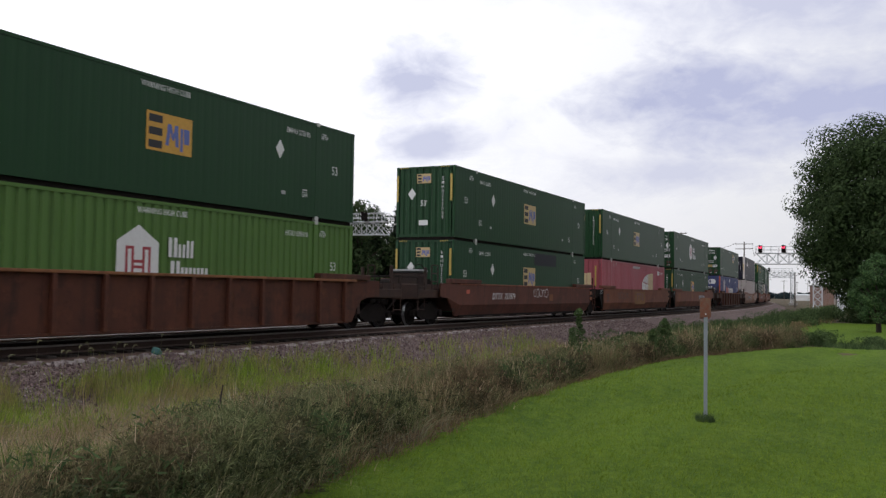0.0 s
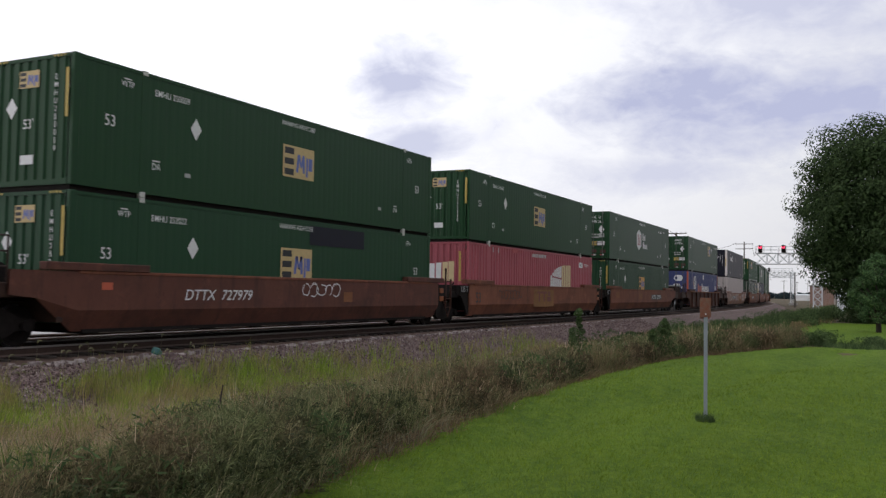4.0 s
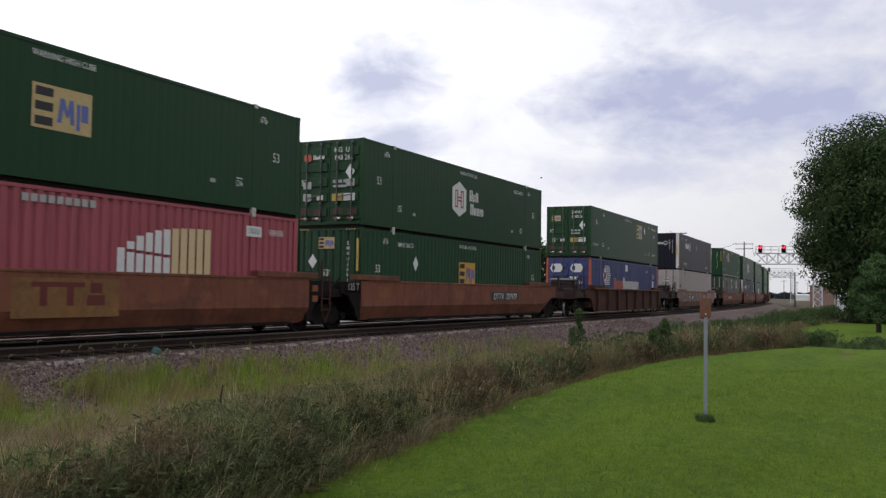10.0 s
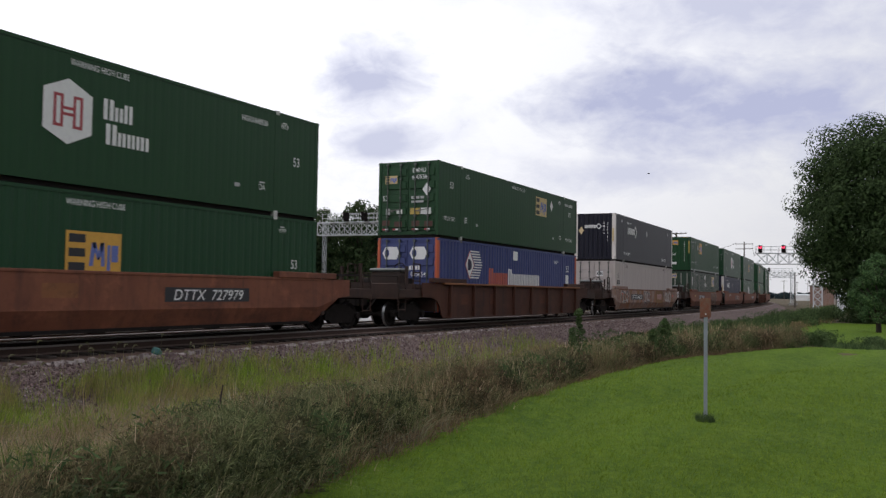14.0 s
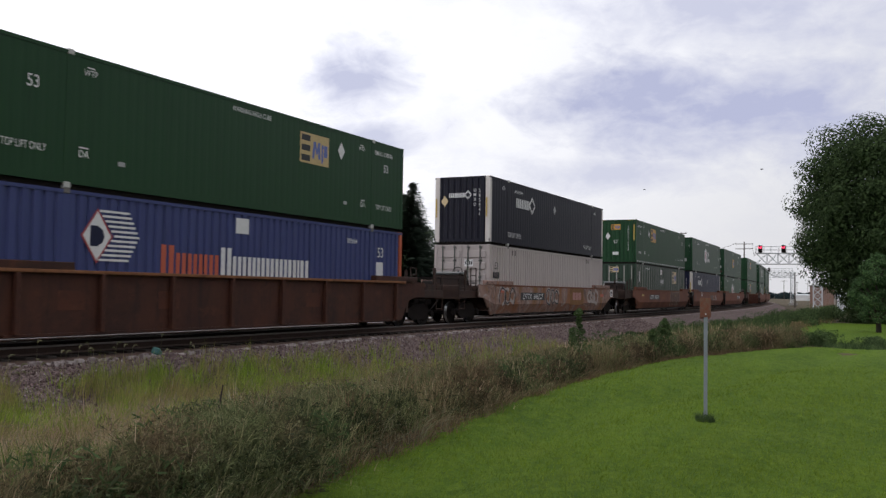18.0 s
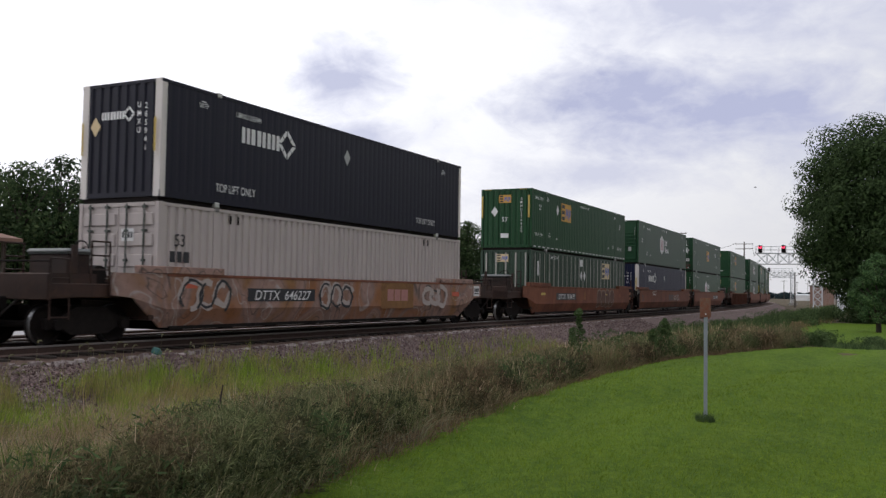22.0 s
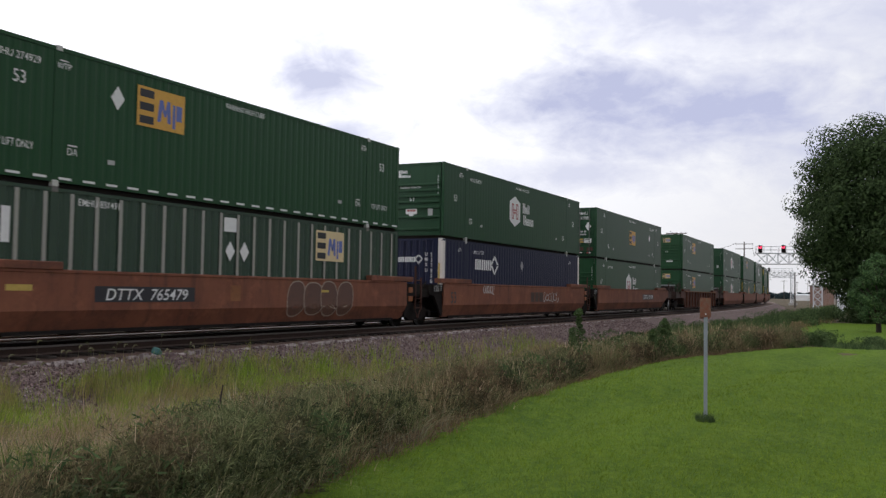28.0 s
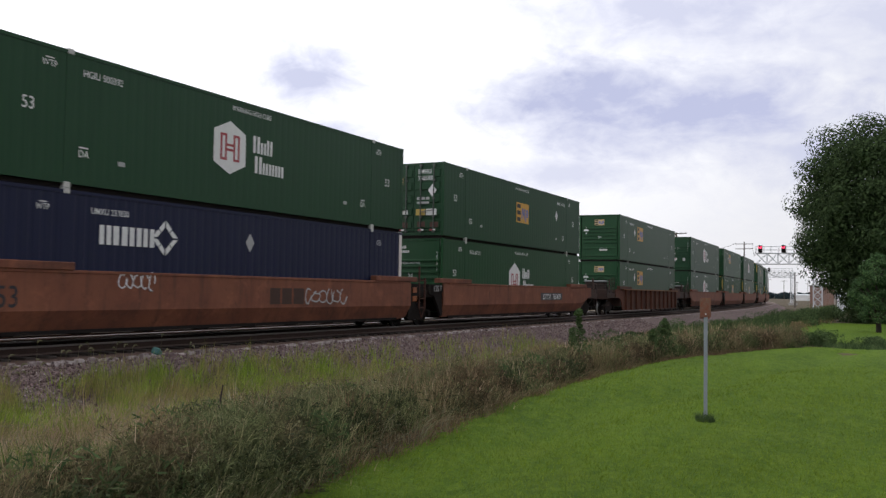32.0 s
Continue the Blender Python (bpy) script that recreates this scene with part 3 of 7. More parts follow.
def container(spec):
    """A 53-foot box: base at z 0, its leading end towards -x."""
    mat, postmat = spec["mat"], spec.get("post", spec["mat"])
    r = root("shipping_container", spec["label"], "shipping container", "containers on the train")
    pitch, depth = spec.get("rib", (0.27, 0.0018))
    zb, zt = 0.24, 2.8
    for sgn, nm in ((-1, "side_panel"), (1, "side_panel")):
        me = corrugated(pitch, depth, -HALF + 0.12, HALF - 0.12, zb, zt, spec.get("flat", 0.5))
        part(nm, me, mat, r, at=pose(0, -CW / 2 + 0.006, 0) if sgn < 0 else pose(0, CW / 2 - 0.006, 0, 0, 0, 180))
        part("top_rail", shared_box("top_rail", mat, -HALF, HALF, -0.035, 0.03, 2.79, 2.865), None, r, at=pose(0, sgn * (CW / 2 - 0.03), 0))
        part("bottom_rail", shared_box("bottom_rail", mat, -HALF, HALF, -0.03, 0.03, 0.09, 0.25), None, r, at=pose(0, sgn * (CW / 2 - 0.03), 0))
        for e in (-1, 1):
            wide = 0.11 if postmat is P_POST else 0.06
            part("corner_post", shared_box("wide_post" if wide > 0.1 else "corner_post", postmat, -0.09, 0.09, -wide, wide, 0.09, 2.88, bevel=0.012), None, r, at=pose(e * (HALF - 0.09), sgn * (CW / 2 + 0.002 - wide), 0))
            part("lift_post", shared_box("lift_post", mat, -0.1, 0.1, -0.03, 0.03, 0.09, 2.86), None, r, at=pose(e * POST, sgn * (CW / 2 - 0.032), 0))
            part("corner_casting", shared_box("casting_low", spec.get("cast", CAST), -0.085, 0.085, -0.06, 0.06, 0.0, 0.125, bevel=0.01), None, r, at=pose(e * POST, sgn * (CW / 2 - 0.05), 0))
            part("corner_casting", shared_box("casting_top", spec.get("cast", CAST), -0.085, 0.085, -0.06, 0.06, 2.78, 2.896, bevel=0.01), None, r, at=pose(e * POST, sgn * (CW / 2 - 0.05), 0))
    part("roof", shared_box("roof", LID, -HALF + 0.02, HALF - 0.02, -CW / 2 + 0.05, CW / 2 - 0.05, 2.83, 2.85), None, r)
    part("underframe", shared_box("underframe", STEEL_DARK, -HALF + 0.05, HALF - 0.05, -CW / 2 + 0.08, CW / 2 - 0.08, -0.015, 0.22), None, r)
    # rear end: plain folded wall
    me = corrugated(0.3, 0.035, -CW / 2 + 0.14, CW / 2 - 0.14, 0.2, 2.82)
    part("end_wall", me, mat, r, at=pose(HALF - 0.02, 0, 0, 0, 0, 90))
    end = spec.get("end", "wall")
    if end == "wall":
        me = corrugated(0.27, 0.04, -CW / 2 + 0.16, CW / 2 - 0.16, 0.2, 2.82)
        part("end_wall", me, mat, r, at=pose(-HALF + 0.02, 0, 0, 0, 0, -90))
    elif end == "slats":
        part("end_wall", shared_box("end_flat", mat, -0.012, 0.012, -CW / 2 + 0.16, CW / 2 - 0.16, 0.2, 2.82), None, r, at=pose(-HALF + 0.045, 0, 0))
        for z in (0.34, 0.8, 1.16, 1.38, 1.6, 1.82, 2.04):
            part("end_slat", shared_box("end_slat", mat, -0.05, 0.0, -CW / 2 + 0.2, CW / 2 - 0.2, -0.045, 0.045, bevel=0.014), None, r, at=pose(-HALF + 0.033, 0, z))
    else:
        part("end_backing", shared_box("end_backing", mat, -0.01, 0.01, -CW / 2 + 0.14, CW / 2 - 0.14, 0.2, 2.82), None, r, at=pose(-HALF + 0.09, 0, 0))
        dw = CW / 2 - 0.13
        for sgn in (-1, 1):
            bm = bmesh.new()
            add_box(bm, -0.03, 0.02, -dw / 2, dw / 2, 0.26, 2.8)
            d = part("door", bm, mat, r, at=pose(-HALF + 0.06, sgn * (dw / 2 + 0.012), 0))
            for i in range(5):
                part("door_panel", shared_box("door_panel", mat, -0.075, -0.03, -dw / 2 + 0.06, dw / 2 - 0.06, 0.36, 0.66, bevel=0.02), None, d, at=pose(0, 0, i * 0.49))
            for k in (-0.28, 0.28):
                part("lock_rod", tube((-0.1, k, 0.2), (-0.1, k, 2.84), 0.024, 6), ROD, d)
                for z in (0.25, 0.8, 1.5, 2.2, 2.76):
                    part("rod_guide", shared_box("rod_guide", ROD, -0.125, -0.03, -0.05, 0.05, -0.03, 0.03), None, d, at=pose(0, k, z))
            bm = bmesh.new()
            add_tube(bm, (-0.13, -0.28, 1.05), (-0.13, 0.1, 1.02), 0.018, 6)
            add_tube(bm, (-0.13, 0.28, 1.0), (-0.13, 0.0, 0.97), 0.018, 6)
            part("door_handle", bm, CAST, d)
        part("door_header", shared_box("door_header", mat, -0.05, 0.05, -CW / 2 + 0.13, CW / 2 - 0.13, 2.78, 2.87), None, r, at=pose(-HALF + 0.06, 0, 0))
        part("door_sill", shared_box("door_sill", mat, -0.05, 0.05, -CW / 2 + 0.13, CW / 2 - 0.13, 0.1, 0.22), None, r, at=pose(-HALF + 0.06, 0, 0))
    part("end_header", shared_box("end_header", mat, -0.04, 0.04, -CW / 2 + 0.14, CW / 2 - 0.14, 2.8, 2.875), None, r, at=pose(HALF - 0.05, 0, 0))
    if end != "doors":
        part("end_header", shared_box("end_header", mat, -0.04, 0.04, -CW / 2 + 0.14, CW / 2 - 0.14, 2.8, 2.875), None, r, at=pose(-HALF + 0.05, 0, 0))
        part("end_sill", shared_box("end_sill", mat, -0.04, 0.04, -CW / 2 + 0.14, CW / 2 - 0.14, 0.1, 0.22), None, r, at=pose(-HALF + 0.05, 0, 0))
    side = Face(r, SIDE, (0, -CW / 2 - 0.002, 0))
    front = Face(r, FRONT, (-HALF + (0.012 if end == "wall" else -0.02 if end == "doors" else 0.03 if end == "slats" else 0.012), 0, 0))
    for mark in spec.get("marks", ()):
        mark(side, front)
    return r


ROD = plain("dull_lock_rods", (0.09, 0.1, 0.09), 0.55, 0.3, 16, 0.4)
CAST = plain("casting_steel", (0.16, 0.15, 0.14), 0.6, 0.2, 16, 0.4)
CAST_WHITE = plain("white_casting", (0.5, 0.5, 0.48), 0.6, 0.0, 16, 0.3)
P_GREEN = paint("dark_green_paint", (0.013, 0.05, 0.019), 0.3, 0.15)
P_GREEN2 = paint("bottle_green_paint", (0.0154, 0.0534, 0.0242), 0.3, 0.15)
P_BRIGHT = paint("fresh_green_paint", (0.014, 0.0567, 0.022), 0.25, 0.1)
P_LIME = paint("light_green_paint", (0.085, 0.165, 0.042), 0.35, 0.25)
P_PINK = paint("faded_pink_paint", (0.33, 0.085, 0.105), 0.5, 0.2)
P_BLUE = paint("faded_blue_paint", (0.0493, 0.0612, 0.164), 0.45, 0.25)
P_NAVY = paint("near_black_navy_paint", (0.01, 0.01, 0.02), 0.3, 0.1)
P_NAVY2 = paint("navy_blue_paint", (0.011, 0.0135, 0.04), 0.3, 0.1)
P_GREY = paint("pale_grey_paint", (0.43, 0.38, 0.365), 0.35, 0.35)
P_SAGE = paint("grey_green_paint", (0.035, 0.06, 0.042), 0.4, 0.25)
P_POST = paint("off_white_post_paint", (0.62, 0.58, 0.55), 0.4, 0.45)
P_RED_POST = paint("orange_red_post_paint", (0.42, 0.1, 0.05), 0.4, 0.2)
SILVER = plain("bare_aluminium_strip", (0.34, 0.33, 0.3), 0.4, 0.4, 12, 0.2)


def basic_side(digits, logo, first=True, owner="EMHU", wtp=6.6, fifty=7.08, dav=0.74, ident=None, high=1.58):
    """The usual stencils of a domestic box's side."""
    def run(f, e):
        id_marks(f, *(ident or (-5.2 if first else 5.1, 2.45)), digits, owner=owner)
        f.text("WARNING HIGH CUBE", -0.15, 2.62, 0.19, WHITE, 0.82)
        f.text("53", -fifty, high, 0.36, WHITE)
        f.text("53", fifty - 0.1, high - 0.02, 0.36, WHITE)
        arrow_code(f, -wtp, 2.48, 0.19, "WTP")
        arrow_code(f, wtp - 0.2, 2.48, 0.18, "WTP")
        arrow_code(f, -5.68, dav, 0.22, "DA")
        arrow_code(f, 5.45, dav - 0.04, 0.22, "DA")
        for u in (-4.63, 4.43):
            f.shape("plate", [rect(-0.1, -0.05, 0.1, 0.05)], GREYMARK, u, 0.67)
        logo(f)
    return run


def basic_front(digits, badge=None):
    def run(f, e):
        gold_logo(e, -0.07, 2.4, 0.62, badge or PALE_GOLD)
        e.text("53'", -0.07, 1.42, 0.3, WHITE)
        diamond(e, -0.6, 1.8, 0.24)
        e.upright("EMHU" + digits, 0.76, 1.62, 0.17)
        for u in (-0.95, 0.85):
            e.shape("hazard_marking", bars([0.05] * 4, 0.05, 0.05), YELLOWMARK, u, 2.84, 0.01)
        for u in (-1.22, 1.16):
            e.shape("reflector", [rect(-0.045, -0.52, 0.045, 0.52)], YELLOWMARK, u, 2.02, 0.06)
        e.shape("notice", [rect(-0.2, -0.1, 0.2, 0.1)], WHITE, -0.08, 0.66)
    return run


def door_front(digits, gold=True):
    def run(f, e):
        if gold:
            gold_logo(e, -0.72, 2.2, 0.52, PALE_GOLD)
        e.text("EMHU" if gold else "HG  U", 0.48, 2.52, 0.24)
        e.text(digits, 0.5, 2.27, 0.24)
        diamond(e, 0.81, 1.8, 0.25)
        e.text("53", -0.98, 1.48, 0.26)
        e.shape("notice", [rect(-0.2, -0.12, 0.2, 0.12)], YELLOWMARK, 0.32, 0.98)
        e.shape("notice", [rect(-0.22, -0.12, 0.22, 0.12)], WHITE, 0.78, 0.98)
        e.shape("data_marking", bars([0.16, 0.14, 0.14], 0.1, 0.05) + [rect(-0.26, -0.2, 0.26, -0.12)], GREYMARK, 0.42, 1.5)
        e.shape("notice", [rect(-0.09, -0.12, 0.09, 0.12)], GREYMARK, -0.85, 0.98)
        e.shape("notice", [rect(-0.12, -0.08, 0.12, 0.08)], WHITE, -0.35, 0.98)
        for u, v in ((-0.93, 0.55), (-0.4, 0.5), (0.35, 0.52), (0.9, 0.5)):
            e.shape("rust_stain", [rect(-0.17, -0.1, 0.17, 0.1)], BROWN_STAIN, u, v, 0.002)
        if not gold:
            e.shape("badge", [[(0, -0.16), (0.14, -0.09), (0.14, 0.09), (0, 0.16), (-0.14, 0.09), (-0.14, -0.09)]], ORANGEMARK, -0.85, 2.3, 0.002)
            e.shape("word_marking", blocks([("w", 0.1, 1), ("w", 0.09, 0.7), ("w", 0.09, 0.9), ("w", 0.09, 0.8)], 0.14, 0.02), WHITE, -0.42, 2.32)
            for u, v in ((-0.85, 1.4), (-0.85, 1.0), (0.82, 1.45)):
                e.shape("scuff", [rect(-0.16, -0.12, 0.16, 0.12)], GREYMARK, u, v, 0.002)
        for u in (-0.95, -0.5, 0.35, 0.85):
            e.shape("reflector", [rect(-0.12, -0.03, 0.0, 0.03)], REDMARK, u, 0.3, 0.03)
            e.shape("reflector", [rect(0.0, -0.03, 0.12, 0.03)], WHITE, u, 0.3, 0.03)
    return run


def gold_at(u=-0.12, s=1.5, v=1.58, mat=None):
    return lambda f: gold_logo(f, u, v, s, mat)


def hex_at(u=-0.98, s=1.37, v=1.58, house=False):
    return lambda f: hex_logo(f, u, v, s, house)


def side_diamond(u=-4.38, v=1.83, s=0.27, mat=None):
    return lambda f, e: diamond(f, u, v, s, mat)


def ring_marks(top=True):
    def run(f, e):
        digits = "265941" if top else "237830"
        ring_logo(f, -4.38, 2.03, 0.42)
        id_marks(f, -4.9, 2.47, digits, 0.18, owner="UMXU")
        diamond(f, -0.12, 2.08, 0.25, GREYMARK)
        arrow_code(f, -6.65, 2.46, 0.17, "WTP")
        arrow_code(f, 6.5, 2.4, 0.17, "WTP")
        if top:
            f.text("TOP LIFT ONLY", -5.36, 0.49, 0.3, WHITE, 0.75)
            f.text("TOP LIFT ONLY", 5.15, 0.47, 0.28, WHITE, 0.75)
        ring_logo(e, -0.27, 2.1, 0.19)
        diamond(e, -0.84, 1.84 if top else 1.55, 0.24, CREAM if top else TAN)
        e.upright(digits, 0.8, 1.75, 0.2)
        e.upright("UMXU", 0.58, 1.98, 0.2)
        for u in (-1.2, 1.16):
            e.shape("reflector", [rect(-0.035, -0.4, 0.035, 0.4)], YELLOWMARK, u, 1.55, 0.07)
    return run


def stripes(f, e):
    for i in range(24):
        x = -HALF + 0.45 + i * 0.664
        f.shape("strip", [rect(-0.05, 0.26, 0.05, 2.78)], SILVER, x, 0)
    for i in range(5):
        e.shape("strip", [rect(-0.04, 0.3, 0.04, 2.75)], SILVER, -1.0 + i * 0.5, 0)


def reflector_row(f, e):
    for i in range(26):
        f.shape("reflector", [rect(-0.16, -0.025, 0.16, 0.025)], WHITE, -7.7 + i * 0.62, 0.17, 0.002)


TOP_LIFT = [lambda f, e: f.text("TOP LIFT ONLY", -7.15, 0.74, 0.22, WHITE, 0.68), lambda f, e: f.text("TOP LIFT ONLY", 6.78, 0.7, 0.22, WHITE, 0.68)]
SPECS = {
    "gold_smooth": dict(mat=P_GREEN, cast=CAST_WHITE, label="dark green steel container with a gold square badge", marks=[basic_side("250059", gold_at(mat=PALE_GOLD)), basic_front("250059"), side_diamond()]),
    "gold_first": dict(mat=P_GREEN, cast=CAST_WHITE, label="dark green steel container with a bright gold square badge", marks=[basic_side("275195", gold_at(-0.02), first=False), basic_front("275195"), side_diamond(4.24, 1.86)]),
    "gold_under": dict(mat=P_GREEN2, cast=CAST_WHITE, label="dark green container with a repainted patch and gold badge", marks=[basic_side("252022", gold_at(mat=PALE_GOLD)), basic_front("252022"), side_diamond(), lambda f, e: f.shape("paint_patch", [rect(-1.5, -0.28, 1.5, 0.28)], P_NAVY, 2.0, 2.45)]),
    "gold_diamond": dict(mat=P_GREEN, cast=CAST_WHITE, label="dark green container with faded gold badge over the pink one", marks=[basic_side("265358", gold_at(-0.18, mat=PALE_GOLD)), basic_front("265358"), side_diamond()]),
    "lime_house": dict(mat=P_LIME, rib=(0.28, 0.045), cast=CAST_WHITE, label="light green ribbed container with a white house badge", marks=[basic_side("639616", hex_at(-0.9, 1.4, 1.58, True), first=False, owner="HGIU")]),
    "pink": dict(mat=P_PINK, rib=(0.28, 0.045), cast=CAST_WHITE, label="faded pink ribbed container with a torn arch badge", marks=[lambda f, e: pink_marks(f, e)]),
    "hex_doors": dict(mat=P_GREEN, end="doors", cast=CAST_WHITE, label="dark green container with white hexagon badge and ribbed doors", marks=[basic_side("648526", hex_at(), first=False, owner="HGIU"), door_front("648 26", False)]),
    "gold_low": dict(mat=P_GREEN2, cast=CAST_WHITE, rib=(0.28, 0.012), label="dark green ribbed container with gold badge and yellow corner strips", marks=[basic_side("260121", gold_at(-0.18)), basic_front("260121"), side_diamond(-4.47, 1.84)]),
    "gold_doors": dict(mat=P_GREEN, end="doors", cast=CAST_WHITE, label="dark green container with end doors above the blue one", marks=[basic_side("650936", gold_at(2.74, 1.47, 2.08, PALE_GOLD), first=False, wtp=5.55, fifty=6.98, ident=(6.72, 2.48), high=2.03), door_front("650936"), side_diamond(4.16, 2.24), *TOP_LIFT]),
    "blue": dict(mat=P_BLUE, rib=(0.28, 0.045), post=P_RED_POST, end="doors", rods=True, label="faded blue ribbed container with orange corner posts", marks=[lambda f, e: blue_marks(f, e)]),
    "navy_top": dict(mat=P_NAVY, rib=(0.28, 0.004), post=P_POST, cast=CAST_WHITE, label="near-black container with scuffed white corner posts", marks=[ring_marks(True)]),
    "grey_low": dict(mat=P_GREY, rib=(0.27, 0.045), end="doors", label="pale grey ribbed container with rust-streaked doors", marks=[lambda f, e: grey_marks(f, e)]),
    "gold_bright": dict(mat=P_BRIGHT, rib=(0.27, 0.01), cast=CAST_WHITE, label="bright green container with gold badge and reflector dashes", marks=[basic_side("274929", gold_at(-3.17, 1.52, 2.09), wtp=5.95, fifty=7.0, ident=(-7.1, 2.47), high=2.05), basic_front("274929", GOLD), side_diamond(-4.5, 2.11), reflector_row, *TOP_LIFT]),
    "sage": dict(mat=P_SAGE, rib=(0.305, 0.02), label="grey-green container with bare aluminium strips", marks=[stripes, lambda f, e: sage_marks(f, e)]),
    "hex_slats": dict(mat=P_GREEN2, end="slats", cast=CAST_WHITE, label="dark green container with white hexagon badge and slatted end", marks=[basic_side("500392", hex_at(-1.02), owner="HGIU"), lambda f, e: hex_end(f, e)]),
    "navy_low": dict(mat=P_NAVY2, rib=(0.28, 0.008), post=P_POST, cast=CAST_WHITE, label="navy blue container with white corner posts", marks=[ring_marks(False)]),
    "gold_doors_far": dict(mat=P_GREEN2, end="doors", cast=CAST_WHITE, label="bottle green container with ribbed doors and gold badge", marks=[basic_side("260598", gold_at(-0.1), first=False), door_front("260598"), side_diamond(4.45, 1.82)]),
    "house_slats": dict(mat=P_BRIGHT, end="slats", cast=CAST_WHITE, label="green container with white house badge and slatted end", marks=[basic_side("651513", hex_at(-0.98, 1.4, 1.5, True), owner="HGIU"), lambda f, e: hex_end(f, e)]),
    "gold_slats": dict(mat=P_BRIGHT, end="slats", label="green container with slatted end and small gold badge", marks=[basic_side("274400", gold_at(-2.96, 1.5, 1.95)), lambda f, e: gold_logo(e, 0.0, 2.4, 0.6, PALE_GOLD), lambda f, e: diamond(e, -0.85, 1.9, 0.24), lambda f, e: e.text("53", 0, 1.5, 0.26), lambda f, e: e.shape("notice", [rect(-0.25, -0.1, 0.25, 0.1)], WHITE, 0.25, 0.75), side_diamond(-4.4, 1.97)]),
}


def pink_marks(f, e):
    # torn remains of an arch-shaped badge, and pale patches
    for i, h in enumerate((0.5, 0.72, 0.86, 0.95, 1.02, 1.06, 1.1, 1.12, 1.13, 1.14, 1.14)):
        x = 1.5 + i * 0.28
        m = WHITE if i < 6 else CREAM
        cut = 0.18 if i < 6 else 0.0
        f.shape("torn_badge", [rect(-0.11, 1.15, 0.11, 1.65 - 0.02 * i), rect(-0.11, 1.72 - 0.02 * i, 0.11, 1.15 + h)] if cut else [rect(-0.11, 1.15, 0.11, 1.15 + h)], m, x, 0.02, 0.002)
    f.shape("faded_word", bars([0.16] * 9, 0.16, 0.05), GREYMARK, -0.16, 2.62)
    f.shape("owner_plate", [rect(-0.32, -0.14, 0.32, 0.14)], WHITE, 6.1, 2.39)
    f.text("UKXU", 6.1, 2.39, 0.2, DARKMARK, 0.8).matrix_basis = f.place(6.1, 2.39, 0.003)
    f.text("939698", 7.05, 2.39, 0.24)
    f.shape("rivet_plates", bars([0.08, 0.08], 0.22, 0.5), GREYMARK, -5.38, 2.66)
    f.shape("red_patch", [rect(-0.35, -0.09, 0.35, 0.09)], REDMARK, -3.18, 2.72)
    for u, m in ((-0.75, WHITE), (-0.45, WHITE), (-0.15, WHITE), (0.15, CREAM), (0.42, CREAM)):
        e.shape("torn_badge", [rect(-0.12, -0.4, 0.12, 0.35 + 0.1 * u)], m, u + 0.1, 1.7)
    e.shape("reflector", [rect(-0.05, -0.6, 0.05, 0.6)], YELLOWMARK, 0.9, 1.9)


def blue_marks(f, e):
    f.shape("word_marking", blocks([("w", 0.42, 1.1)] + [("w", 0.34, 0.82), ("w", 0.32, 0.82), ("w", 0.3, 0.82), ("w", 0.34, 0.82)], 0.62, 0.07), ORANGEMARK, -2.35, 1.5)
    f.shape("word_marking", blocks([("w", 0.4, 1.15)] + [("w", 0.34, 0.82), ("w", 0.34, 0.82), ("w", 0.32, 0.82), ("w", 0.34, 0.82), ("w", 0.34, 0.82), ("w", 0.34, 0.82), ("w", 0.36, 0.82), ("i", 0.1, 0.82), ("w", 0.38, 0.82)], 0.62, 0.06), WHITE, 0.64, 1.5)
    f.shape("badge", [[(-0.79, 0), (-0.35, 0.6), (0.09, 0), (-0.35, -0.6)]], REDMARK, -4.9, 1.95)
    f.shape("badge_field", [[(-0.73, 0), (-0.35, 0.53), (0.03, 0), (-0.35, -0.53)]], WHITE, -4.9, 1.95, 0.003)
    f.shape("badge_marking", [rect(0.12 - abs(i - 5) * 0.085, -0.53 + i * 0.105, 0.86 - abs(i - 5) * 0.06, -0.48 + i * 0.105) for i in range(11)], WHITE, -4.9, 1.95)
    f.shape("badge_ring", [rect(-0.22, -0.22, 0.0, 0.22), [(0.0, -0.2), (0.12, -0.14), (0.17, 0), (0.12, 0.14), (0.0, 0.2)]], P_NAVY2, -5.22, 1.95, 0.006)
    id_marks(f, 4.85, 2.4, "895654", 0.2, owner="")
    f.text("53", 6.62, 2.1, 0.46)
    f.shape("label_patch", [rect(-0.22, -0.22, 0.22, 0.22)], WHITE, 6.58, 1.58)
    f.shape("label_patch", [rect(-0.26, -0.2, 0.26, 0.2)], WHITE, -0.45, 2.5)
    for u in (-0.68, 0.5):
        e.shape("badge", [[(-0.38, 0), (-0.24, 0.24), (0.24, 0.24), (0.38, 0), (0.24, -0.24), (-0.24, -0.24)]], WHITE, u, 2.3)
        e.shape("badge_ring", [[(0.1 * math.cos(a), 0.15 * math.sin(a)) for a in (math.pi * 2 * i / 12 for i in range(12))]], P_BLUE, u - 0.18, 2.3, 0.003)
    e.shape("code_marking", bars([0.1] * 4, 0.15, 0.03), WHITE, 0.35, 1.75)
    e.text("895654", 0.5, 1.5, 0.24)
    e.shape("label_patch", [rect(-0.2, -0.12, 0.2, 0.12)], GREYMARK, -0.75, 1.35)


